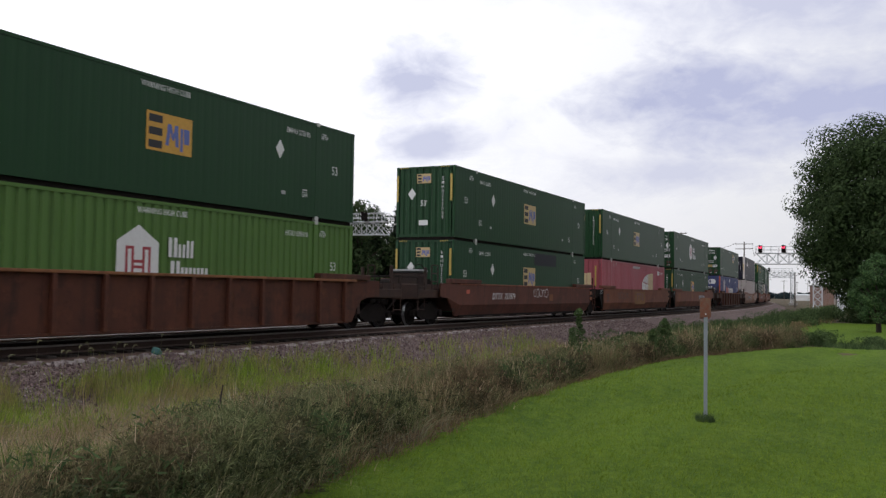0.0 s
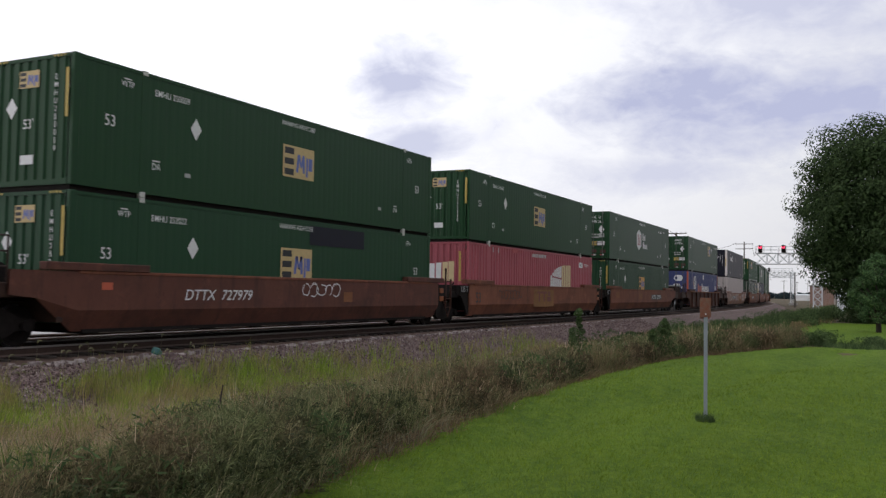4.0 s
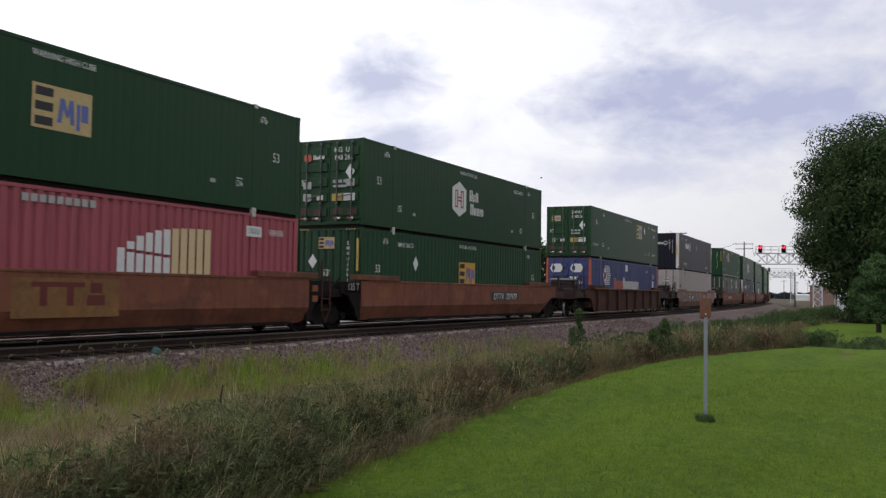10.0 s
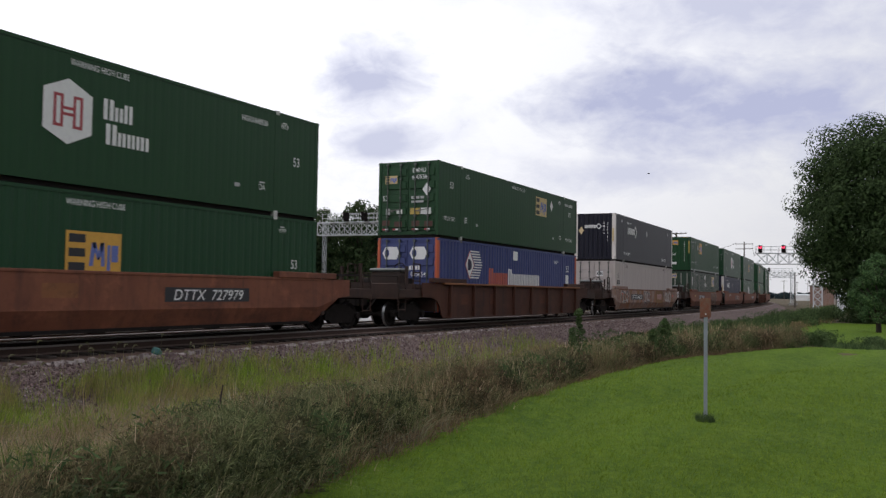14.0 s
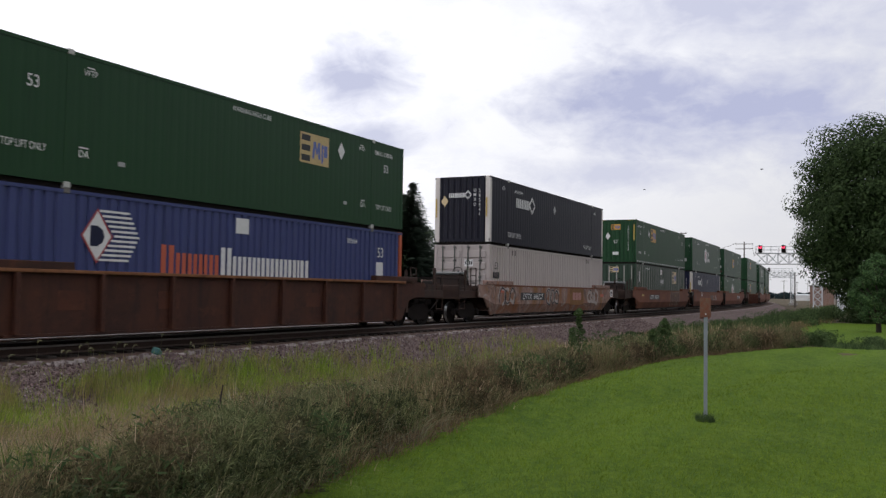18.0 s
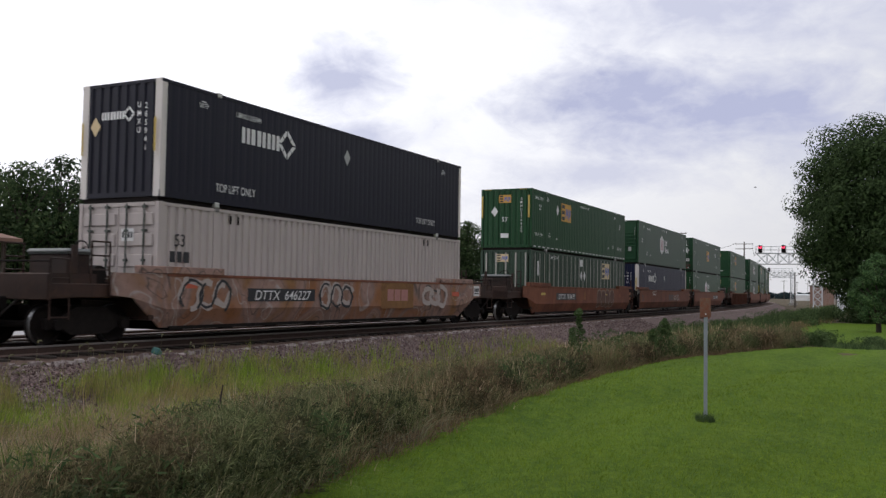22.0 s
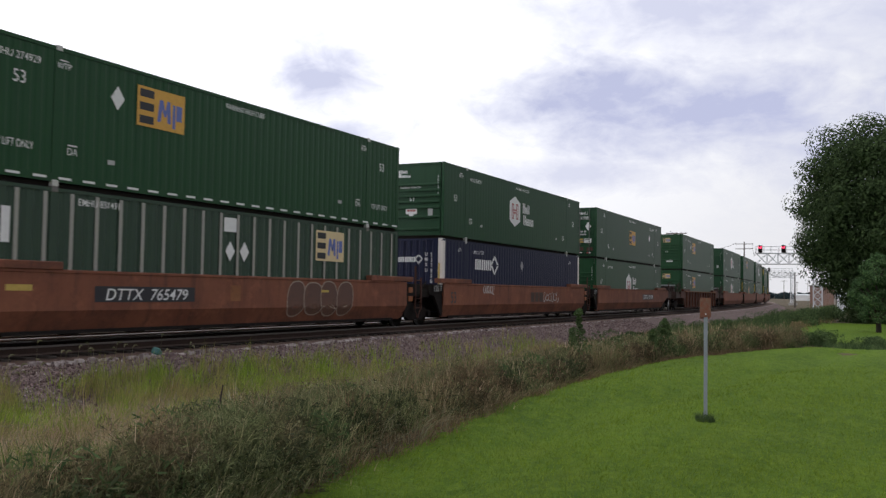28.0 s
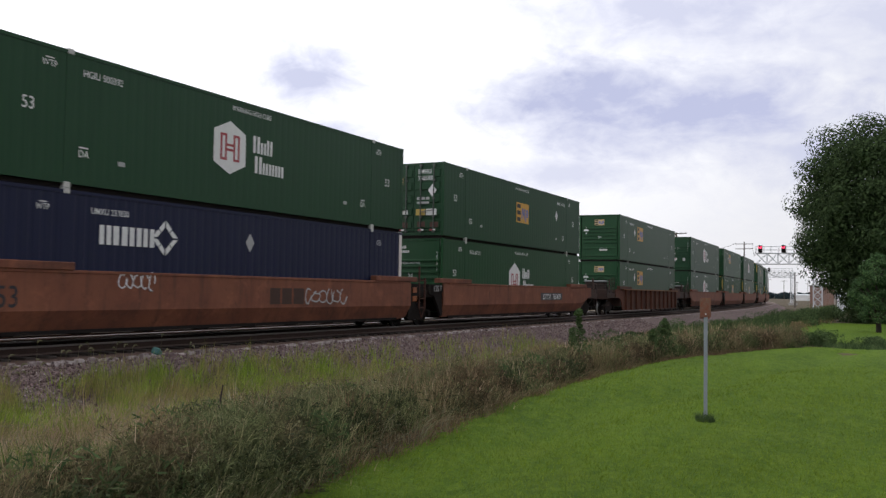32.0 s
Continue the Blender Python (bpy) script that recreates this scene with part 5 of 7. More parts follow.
SPRAYED = k.color(col).bump(k.noise(22, 4), 0.2, 0.005).m
LB = "rust-brown smooth-sided well car carrying two stacked containers"
LE = "dull red-brown smooth-sided well car carrying two stacked containers"
LR = "dark brown rib-sided well car carrying two stacked containers"
# front of the boxes in metres along the track at the start, car, upper and lower box
TRAIN = [
    (8.07, ("ribbed", RUST_B, LR, "coupler", "coupler", True, marks_ribbed), "gold_first", "lime_house"),
    (31.49, ("smooth", RUST_E, LE, "coupler", "shared", True, marks_second), "gold_smooth", "gold_under"),
    (50.99, ("smooth", RUST_A, LB, "shared", "shared", True, marks_third), "gold_diamond", "pink"),
    (70.61, ("smooth", RUST_A, LB, "shared", "coupler", True, marks_fourth), "hex_doors", "gold_low"),
    (94.6, ("ribbed", RUST_D, LR, "coupler", "coupler", True, marks_ribbed), "gold_doors", "blue"),
    (118.23, ("smooth", SPRAYED, "well car covered in faded spray paint, carrying two containers", "coupler", "coupler", True, marks_sixth), "navy_top", "grey_low"),
    (142.08, ("smooth", RUST_A, LB, "coupler", "shared", True, marks_seventh), "gold_bright", "sage"),
    (161.69, ("smooth", RUST_A, LB, "shared", "shared", True, marks_eighth), "hex_slats", "navy_low"),
    (181.0, ("smooth", RUST_A, LB, "shared", "coupler", True, marks_ninth), "gold_doors_far", "house_slats"),
    (205.17, ("ribbed", RUST_B, LR, "coupler", "coupler", False, marks_ribbed), "gold_slats", "gold_slats"),
    (228.1, ("smooth", RUST_A, LB, "coupler", "shared", False, None), "hex_slats", "hex_slats"),
    (247.7, ("smooth", RUST_A, LB, "shared", "shared", False, None), "gold_slats", "gold_low"),
    (267.3, ("smooth", RUST_A, LB, "shared", "coupler", False, None), "hex_slats", "gold_smooth"),
    (291.0, ("smooth", RUST_A, LB, "coupler", "coupler", False, None), "gold_smooth", "gold_low"),
    (314.7, ("smooth", RUST_A, LB, "coupler", "coupler", False, None), "gold_slats", "gold_low"),
]
BOX_FLOOR = 0.37
MOVING = []
for q, car, upper, lower in TRAIN:
    MOVING.append((well_car(*car), q + HALF, 0.0))
    MOVING.append((container(SPECS[lower]), q + HALF, BOX_FLOOR))
    MOVING.append((container(SPECS[upper]), q + HALF, BOX_FLOOR + CH + 0.004))


def car_pose(s, lift):
    """A car with its bogies on the curve."""
    x0, y0, _ = track(s - TRUCK_X)
    x1, y1, _ = track(s + TRUCK_X)
    a = math.atan2(y1 - y0, x1 - x0)
    return pose((x0 + x1) / 2, (y0 + y1) / 2, RAIL_Z + lift, 0, 0, math.degrees(a))


def motions():
    """The train rolls by, and its wheels turn."""
    for ob, q, lift in MOVING:
        walk(ob, [(t, car_pose(q - travelled(t), lift)) for t in range(33)])
    walk(clouds, [(t, pose(0, 0, 0, 0, 0, 0.212 * t)) for t in (0, 16, 32)])
    for b, start, speed in BIRDS:
        walk(b, [(t, Matrix.Translation(start + speed * t) @ speed.to_track_quat("X", "Z").to_matrix().to_4x4()) for t in (0, 16, 32)])
    step = 4 / 30
    for ws, k in ROLLING:
        rows = []
        for i in range(241):
            turn = -math.degrees(travelled(i * step) / WHEEL_R)
            rows.append((i * step, pose(k, 0, WHEEL_R, 0, turn % 360, 0)))
        walk(ws, rows)
# ---- foliage ----
def foliage(name, a, b, c, rough=0.8, dry=None):
    """Leaf colour that wanders from leaf to leaf and from clump to clump; dry: the tone of withered patches."""
    k = Mat(name, rough, 0, 0.06)
    col = k.ramp(k.island(), (0.0, a), (0.55, b), (1.0, c))
    col = k.mix(k.ramp(k.noise(0.9, 4), (0.4, (0, 0, 0)), (0.65, (0.55, 0.55, 0.55))), col, shade(a, 0.7))
    if dry:
        col = k.mix(k.ramp(k.noise(0.75, 5, 0.65), (0.44, (0, 0, 0)), (0.6, (0.85, 0.85, 0.85))), col, k.ramp(k.island(), (0.0, shade(dry, 0.6)), (1.0, shade(dry, 1.4))))
    k.color(col)
    # thin leaves let some light through
    thin = k.n.new("ShaderNodeBsdfTranslucent")
    k.l.new(col, thin.inputs["Color"])
    both = k.n.new("ShaderNodeMixShader")
    both.inputs[0].default_value = 0.35
    k.l.new(k.b.outputs[0], both.inputs[1])
    k.l.new(thin.outputs[0], both.inputs[2])
    k.l.new(both.outputs[0], k.n["Material Output"].inputs["Surface"])
    return k.m


LEAF_DARK = foliage("dark_tree_leaves", (0.026, 0.045, 0.023), (0.047, 0.076, 0.036), (0.09, 0.125, 0.06))
LEAF_MID = foliage("tree_leaves", (0.033, 0.058, 0.025), (0.06, 0.096, 0.04), (0.11, 0.148, 0.064))
LEAF_LIGHT = foliage("young_tree_leaves", (0.042, 0.085, 0.036), (0.078, 0.142, 0.054), (0.135, 0.21, 0.085))
LEAF_BIG = foliage("deep_shade_leaves", (0.03, 0.05, 0.021), (0.052, 0.084, 0.033), (0.09, 0.135, 0.052))
NEEDLES = foliage("spruce_needles", (0.03, 0.044, 0.033), (0.05, 0.072, 0.052), (0.085, 0.11, 0.08))
k = Mat("bark", 0.9, 0, 0.2)
BARK = k.color(k.mix(k.noise(5, 6, 0.7, (6, 6, 1)), (0.03, 0.024, 0.02), (0.09, 0.075, 0.06))).bump(k.noise(8, 5, 0.7, (5, 5, 1)), 0.7, 0.03).m


def leaf_cloud(rng, centres, per, size, squash=0.9, slim=0.5, shell=0.0):
    """Small leaves scattered in clumps; shell: how far they lie along the outside of their clump. Returns verts and faces."""
    pts, outs = [], []
    for (cx, cy, cz, r), n in zip(centres, per):
        d = rng.normal(size=(n, 3))
        d /= np.linalg.norm(d, axis=1)[:, None]
        outs.append(d.copy())
        d *= (r * rng.uniform(0.55, 1.0, n) ** 0.6)[:, None]
        d[:, 2] *= squash
        pts.append(d + (cx, cy, cz))
    p = np.concatenate(pts)
    n = len(p)
    face = rng.normal(size=(n, 3))
    if shell:
        face = face * (1 - shell) + np.concatenate(outs) * shell * 1.7 + np.array([0, 0, 0.5 * shell])
    u = np.cross(face, rng.normal(size=(n, 3)))
    u /= np.linalg.norm(u, axis=1)[:, None]
    w = np.cross(u, face)
    w /= np.linalg.norm(w, axis=1)[:, None]
    s = size * rng.uniform(0.6, 1.35, n)[:, None]
    v = np.stack([p - u * s, p + w * s * slim, p + u * s, p - w * s * slim], 1).reshape(-1, 3)
    f = np.arange(4 * n).reshape(-1, 4)
    return v, f


def tree(name, label, x, y, height, spread, seed, mat=None, leaves=9000, size=0.22, low=0.12, lean=0.0, group="", base=None, foot=0.16, clumps=70, full=0.62, broad=False):
    """A broad-leaved tree: tapered trunk, forked limbs and a ragged crown in clumps."""
    rng = np.random.default_rng(seed)
    r = root(name, label, "tree", group, pose(x, y, ground_z(x, y) if base is None else base))
    bm = bmesh.new()
    tr = height * 0.022 + 0.05
    add_tube(bm, (0, 0, -0.2), (0.05, 0, height * 0.3), tr, 10, tr * 0.75)
    add_tube(bm, (0.05, 0, height * 0.29), (lean * 0.5, 0.1, height * 0.72), tr * 0.75, 8, tr * 0.25)
    part("trunk", bm, BARK, r, smooth=True)
    # clumps over a lobed envelope, darker fill inside
    centres = []
    off = Vector((seed * 3.1, seed * 1.7, 0))
    for i in range(clumps):
        t = (i + 0.5) / clumps
        a = i * 2.39996 + rng.uniform(-0.3, 0.3)
        prof = math.sin(math.pi * min(1.0, foot + (1 - foot) * t) ** 0.85) ** full
        if broad:
            prof = 0.98 * (1 - max(0.0, (t - 0.3) / 0.7) ** 9) ** 0.5 * (1.0 if t > 0.36 else 0.55 + 0.45 * (t / 0.36) ** 2)
        lobe = (0.95 if broad else 0.84) + (0.13 if broad else 0.42) * noise.noise(Vector((math.cos(a) * 1.3, math.sin(a) * 1.3, t * 3.2)) + off)
        cr = spread * rng.uniform(0.13, 0.24) * (0.7 + 0.4 * prof)
        rad = max(0.0, spread * prof * lobe - cr * 0.6) * rng.uniform(0.86, 1.03)
        z = height * (low + (1 - low) * t) - cr * 0.35 + 0.35 * rng.normal() * cr
        centres.append((rad * math.cos(a) + lean * t, rad * math.sin(a), min(z, height - cr * 0.6), cr))
    outer = len(centres)
    inner = 60 if broad else 16
    for i in range(inner):
        t = (0.1 if broad else 0.2) + 0.67 * i / (inner - 1)
        prof = math.sin(math.pi * min(1.0, foot + (1 - foot) * t) ** 0.85)
        wide = 0.42 if broad else 0.25
        centres.append((lean * t + rng.uniform(-1, 1) * spread * wide, rng.uniform(-1, 1) * spread * wide, height * (low + (1 - low) * t), spread * (0.3 if broad else 0.36) * max(0.4, prof)))
    bm = bmesh.new()
    for c in centres[3::3]:
        z0 = max(height * 0.15, c[2] - height * 0.25)
        add_tube(bm, (0.03, 0, z0), c[:3], tr * 0.35, 6, 0.03)
    part("branching", bm, BARK, r)
    w = np.array([c[3] ** 2 for c in centres])
    per = np.maximum(20, (leaves * w / w.sum()).astype(int))
    v, f = leaf_cloud(rng, centres, per, size, 0.75, 0.55, 0.7)
    me = raw("crown", v.tolist(), f.tolist())
    me.materials.append(mat or LEAF_MID)
    part("crown", me, None, r)
    return r


def spruce(label, x, y, height, spread, seed, tiers=46):
    rng = np.random.default_rng(seed)
    r = root("spruce_tree", label, "tree", "spruces", pose(x, y, ground_z(x, y)))
    part("trunk", tube((0, 0, -0.2), (0, 0, height * 0.97), 0.22, 8, 0.02), BARK, r)
    V, F = [], []
    for t in range(tiers):
        k = t / tiers
        z = height * (0.1 + 0.88 * k)
        reach = spread * (1 - k) ** 0.85 + 0.12
        nb = int(6 + 6 * (1 - k))
        for b in range(nb):
            if rng.uniform() < 0.12 + 0.12 * (1 - k):
                continue
            a = b * 2 * math.pi / nb + t * 0.7 + rng.uniform(-0.2, 0.2)
            ln = reach * rng.uniform(0.7, 1.08)
            dx, dy = math.cos(a), math.sin(a)
            steps = int(4 + 9 * (1 - k))
            for i in range(1, steps + 1):
                q = i / steps
                px, py, pz = dx * ln * q, dy * ln * q, z - 0.45 * ln * q + 0.32 * ln * q * q
                for _ in range(9):
                    s = 0.16 + 0.13 * (1 - k)
                    o = rng.normal(size=3) * s * 0.9
                    sx, sy = dx * s * 1.4 - dy * s * rng.uniform(-0.8, 0.8), dy * s * 1.4 + dx * s * rng.uniform(-0.8, 0.8)
                    c = (px + o[0], py + o[1], pz + o[2] * 0.6)
                    n = len(V)
                    V += [(c[0] - sx, c[1] - sy, c[2] + 0.1 * s), (c[0] - dy * s * 0.4, c[1] + dx * s * 0.4, c[2]), (c[0] + sx, c[1] + sy, c[2] - 0.35 * s), (c[0] + dy * s * 0.4, c[1] - dx * s * 0.4, c[2] - 0.25 * s)]
                    F.append((n, n + 1, n + 2, n + 3))
    me = raw("bough_mass", V, F)
    me.materials.append(NEEDLES)
    part("bough_mass", me, None, r)
    return r


# ---- beyond the track: trees, spruces ----
BELT = [(41, 66, 11.6, 4.6, 1), (49.6, 62.8, 11.7, 4.8, 2), (54, 63.5, 12.6, 4.4, 3), (58.6, 62, 11.9, 3.2, 4), (62, 65, 10.9, 4.2, 5), (66, 63.5, 11.3, 4.0, 6), (69.5, 67, 9.8, 4.5, 7), (77, 61, 9.8, 3.8, 8), (80.5, 59, 10.2, 3.8, 9), (84, 57, 10.8, 3.6, 10), (87, 54.5, 11.9, 3.6, 11), (91, 55, 11.6, 3.6, 12), (98, 53, 10.5, 4.0, 13), (104, 50, 10, 4, 14)]
BELT += [(45.5, 66.5, 11.4, 4.4, 75), (52, 68.5, 11.6, 4.4, 76), (60.5, 68, 11.4, 4.2, 77), (36, 64, 11.0, 4.2, 78), (103, 48.5, 10.6, 3.6, 71), (106, 45, 10.4, 3.4, 72), (110, 43, 10.0, 3.4, 73), (115, 41, 9.6, 3.4, 74), (37, 70, 11.5, 4.5, 61), (45, 71, 11.3, 4.6, 62), (57, 70, 10.6, 4.6, 64), (64, 71, 10.2, 4.4, 65), (74, 68, 10.2, 4.4, 66), (82, 66, 10.4, 4.2, 67), (89, 62, 11.2, 4.0, 68), (96, 60, 11.4, 4.0, 69)]
for x, y, h, sp, sd in BELT:
    tree("broadleaf_tree", "dense dark green broad-leaved tree behind the railway", x, y, h, sp * 1.5, sd, LEAF_DARK if sd % 3 == 0 else LEAF_MID, 9500, 0.17, 0.03, group="trees behind the railway")
spruce("tall narrow dark spruce with drooping boughs", 70.4, 59.2, 14.9, 4.4, 21)
spruce("tall dark spruce behind the railway", 92.2, 50.4, 14.6, 3.8, 22)
spruce("smaller dark spruce behind the railway", 94.6, 53, 13.6, 3.4, 23)
# low growth that closes the view under the trees
rng = np.random.default_rng(31)
cs = [(38 + i * 1.75, 67 - i * 0.3 + rng.uniform(-1.5, 1.5), rng.uniform(0.4, 2.2), rng.uniform(1.2, 2.0)) for i in range(44)]
v, f = leaf_cloud(rng, cs, [330] * len(cs), 0.28)
me = raw("hedge", v.tolist(), f.tolist())
me.materials.append(LEAF_DARK)
tagged(part("undergrowth", me, None), "dark tangled undergrowth below the trees", "shrubs", kind="stuff")

# ---- the big trees beside the lawn ----
tree("broadleaf_tree", "huge dark rounded tree at the end of the lawn", 66.5, -1.2, 13.4, 8.35, 41, LEAF_BIG, 230000, 0.1, 0.02, foot=0.02, clumps=360, broad=True)
tree("broadleaf_tree", "dark spreading tree behind the big one", 76, -8, 12.4, 6.5, 42, LEAF_BIG, 26000, 0.18, 0.1)
tree("young_tree", "small light green tree in front of the big one", 46.2, 0.95, 3.65, 1.55, 43, LEAF_LIGHT, 16000, 0.05, 0.2, clumps=90)
rng = np.random.default_rng(44)
cs = [(rng.uniform(60, 72), rng.uniform(-10, 1.8), rng.uniform(0.1, 0.9), rng.uniform(0.7, 1.4)) for _ in range(30)]
v, f = leaf_cloud(rng, cs, [420] * 30, 0.13)
me = raw("bushes", v.tolist(), f.tolist())
me.materials.append(LEAF_MID)
tagged(part("undergrowth", me, None), "green bushes round the foot of the big tree", "shrubs", kind="stuff")

# far tree line along the horizon
rng = np.random.default_rng(50)
cs = []
for i in range(150):
    a = radians(-6 + i * 0.24 + rng.uniform(-0.1, 0.1))
    d = rng.uniform(650, 720)
    cs.append((d * math.cos(a), d * math.sin(a), rng.uniform(0, 2.5), rng.uniform(2.2, 4.2)))
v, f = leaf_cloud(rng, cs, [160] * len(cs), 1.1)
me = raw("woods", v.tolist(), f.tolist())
# distance haze is put into the leaf colour as a blue tint
me.materials.append(foliage("haze_tinted_leaves", (0.03, 0.05, 0.06), (0.045, 0.07, 0.08), (0.06, 0.09, 0.09)))
tagged(part("backdrop_woods", me, None), "woods along the horizon with haze tinted into their blue-green leaves", "woods", kind="stuff")


# ---- weeds and grass ----
def blades(rng, x, y, z, h, w, bend=0.5, seg=3, a=None):
    """Tapered, bent blades at the given feet; returns verts and faces."""
    n = len(x)
    # neighbours lean alike, and some are beaten down
    if a is None:
        a = 6.0 * np.sin(x * 1.7 + 1.3 * np.sin(y * 2.1)) + rng.normal(0, 1.1, n)
    b = bend * h * rng.uniform(0.1, 1.0, n) * np.where(rng.uniform(0, 1, n) < 0.18, 2.2, 1.0)
    face = a + rng.uniform(-1.2, 1.2, n)
    ux, uy = np.cos(face), np.sin(face)
    rows = []
    for i in range(seg + 1):
        t = i / seg
        cx, cy, cz = x + np.cos(a) * b * t * t, y + np.sin(a) * b * t * t, z + h * (t - 0.36 * t * t * np.minimum(b / h, 1.6))
        ww = w * (1 - 0.9 * t) * 0.5
        rows.append(np.stack([cx - ux * ww, cy - uy * ww, cz], 1))
        rows.append(np.stack([cx + ux * ww, cy + uy * ww, cz], 1))
    v = np.stack(rows, 1).reshape(-1, 3)
    k = 2 * (seg + 1)
    base = (np.arange(n) * k)[:, None]
    f = np.concatenate([base + np.array([[2 * i, 2 * i + 1, 2 * i + 3, 2 * i + 2]]) for i in range(seg)])
    return v, f


def tussocks(rng, cx, cy, per, h, w, size=0.12, bend=0.9):
    """Clumps of blades that arch outwards from their middles; h may differ from clump to clump."""
    n = len(cx)
    a = rng.uniform(0, 2 * math.pi, n * per)
    r = np.repeat(size * (0.6 + 0.8 * rng.uniform(0, 1, n)), per) * rng.uniform(0, 1, n * per) ** 0.7
    x, y = np.repeat(cx, per) + r * np.cos(a), np.repeat(cy, per) + r * np.sin(a)
    z = np.repeat(np.array([ground_z(p, q) for p, q in zip(cx, cy)]), per) - 0.03
    hh = np.repeat(h, per) * rng.uniform(0.45, 1.15, n * per)
    return blades(rng, x, y, z, hh, w + 0.0004 * np.abs(x), bend, 4, a + rng.normal(0, 0.35, n * per))


def sward(name, label, mat, parts_, category="grass"):
    vs, fs, off = [], [], 0
    for v, f in parts_:
        vs.append(v)
        fs += (f + off).tolist()
        off += len(v)
    me = raw(name, np.concatenate(vs).tolist(), fs)
    me.materials.append(mat)
    return tagged(part(name, me, None), label, category, kind="stuff")


def field(x, y, s, seed):
    """Smooth patchiness from 0 to 1."""
    return np.array([0.5 + 0.5 * noise.noise((a * s, b * s, seed)) for a, b in zip(x, y)])


def feet(rng, n, x0, x1, d0, d1, near=0.75):
    """Feet along the bank, thicker towards the camera; d is the distance from the track's middle."""
    x = x0 + (x1 - x0) * rng.uniform(0, 1, n) ** (1 / near)
    d = rng.uniform(d0, d1, n)
    y = np.array([track_y(q) for q in x]) - d
    z = np.array([ground_z(p, q) for p, q in zip(x, y)]) - 0.03
    return x, y, z


def keep(mask, *arrs):
    return [a[mask] for a in arrs]


GRASS_BRIGHT = foliage("fresh_tall_grass", (0.15, 0.24, 0.03), (0.28, 0.4, 0.055), (0.44, 0.55, 0.11), dry=(0.36, 0.28, 0.13))
GRASS_DRY = foliage("dry_seeding_grass", (0.28, 0.205, 0.125), (0.5, 0.36, 0.235), (0.8, 0.63, 0.45))
GRASS_DARK = foliage("grey_green_weeds", (0.088, 0.104, 0.042), (0.178, 0.198, 0.088), (0.43, 0.42, 0.22), dry=(0.3, 0.21, 0.135))
WEED_SHADE = foliage("shade_toned_weeds", (0.038, 0.049, 0.023), (0.062, 0.077, 0.036), (0.105, 0.12, 0.056), dry=(0.105, 0.07, 0.045))
GRASS_RANK = foliage("rank_green_grass", (0.06, 0.12, 0.02), (0.11, 0.19, 0.035), (0.19, 0.29, 0.06))
GRASS_OLIVE = foliage("olive_weeds", (0.062, 0.084, 0.026), (0.115, 0.14, 0.044), (0.21, 0.22, 0.082), dry=(0.2822, 0.1823, 0.1148))
GRASS_MID = foliage("green_weed_leaves", (0.05, 0.085, 0.034), (0.09, 0.14, 0.056), (0.16, 0.22, 0.092))
FEATHER = foliage("feathery_weed_leaves", (0.064, 0.08, 0.036), (0.128, 0.15, 0.068), (0.27, 0.29, 0.14), dry=(0.16, 0.112, 0.07))
GRASS_BROWN = foliage("withered_weeds", (0.115, 0.075, 0.044), (0.21, 0.14, 0.085), (0.38, 0.265, 0.17), dry=(0.17, 0.155, 0.075))
GRASS_HAY = foliage("faded_hay", (0.3, 0.215, 0.145), (0.52, 0.37, 0.26), (0.78, 0.59, 0.45), dry=(0.3, 0.25, 0.13))
SEED = foliage("pale_seed_heads", (0.2, 0.19, 0.11), (0.3, 0.28, 0.17), (0.4, 0.38, 0.26))
rng = np.random.default_rng(61)


def in_weeds(x, y):
    """1 where the ground is not mown."""
    return np.array([(b > lawn_edge(a) + 0.08) if a < 31.3 else True for a, b in zip(x, y)])


def stand(x, y, lo, hi):
    """Where one kind of weed has the ground to itself."""
    v = field(x, y, 0.62, 23.0) * 0.75 + field(x, y, 1.5, 24.0) * 0.25
    return (v >= lo) & (v < hi)


def beyond(x, y):
    """Metres beyond the edge of the lawn."""
    return y - np.array([lawn_edge(q) for q in x])


# fresh grass at the foot of the stones
x, y, z = feet(rng, 70000, -2, 34, 3.2, 6.7)
d = np.array([track_y(q) for q in x]) - y
m = ((0.6 * field(x, y, 0.6, 1.0) + 0.4 * field(x, y, 2.2, 3.0) > 0.4) | ((x < 10.5) & (d > 3.7) & (field(x, y, 1.6, 4.0) > 0.42))) & (rng.uniform(0, 1, len(x)) < np.clip((6.7 - d) / 1.8, 0, 1)) & (rng.uniform(0, 1, len(x)) < np.clip((24 - x) / 13, 0.1, 1))
x, y, z = keep(m, x, y, z)
h = (0.14 + 0.75 * field(x, y, 1.4, 2.0) ** 1.3) * rng.uniform(0.6, 1.25, len(x))
sward("tall_grass", "bright green tall grass at the foot of the ballast", GRASS_BRIGHT, [blades(rng, x, y, z, h, 0.008 + 0.0005 * np.abs(x), 0.5)])
# dry seeding grass through the middle
x, y, z = feet(rng, 62000, -2, 60, 4.6, 11.9, 0.6)
e = np.array([lawn_edge(q) for q in x])
m = in_weeds(x, y) & (field(x, y, 0.33, 5.0) > 0.34) & (rng.uniform(0, 1, len(x)) < np.clip(1.3 - x / 15, 0.16, 1) * np.clip((y - e - 1.6) / 2.0, 0.03, 1))
x, y, z = keep(m, x, y, z)
h = (0.24 + 0.42 * field(x, y, 0.5, 7.0)) * rng.uniform(0.6, 1.2, len(x))
sward("dry_grass", "straw-brown seeding grass on the railway bank", GRASS_DRY, [blades(rng, x, y, z, h, 0.006 + 0.00045 * np.abs(x), 0.55)])
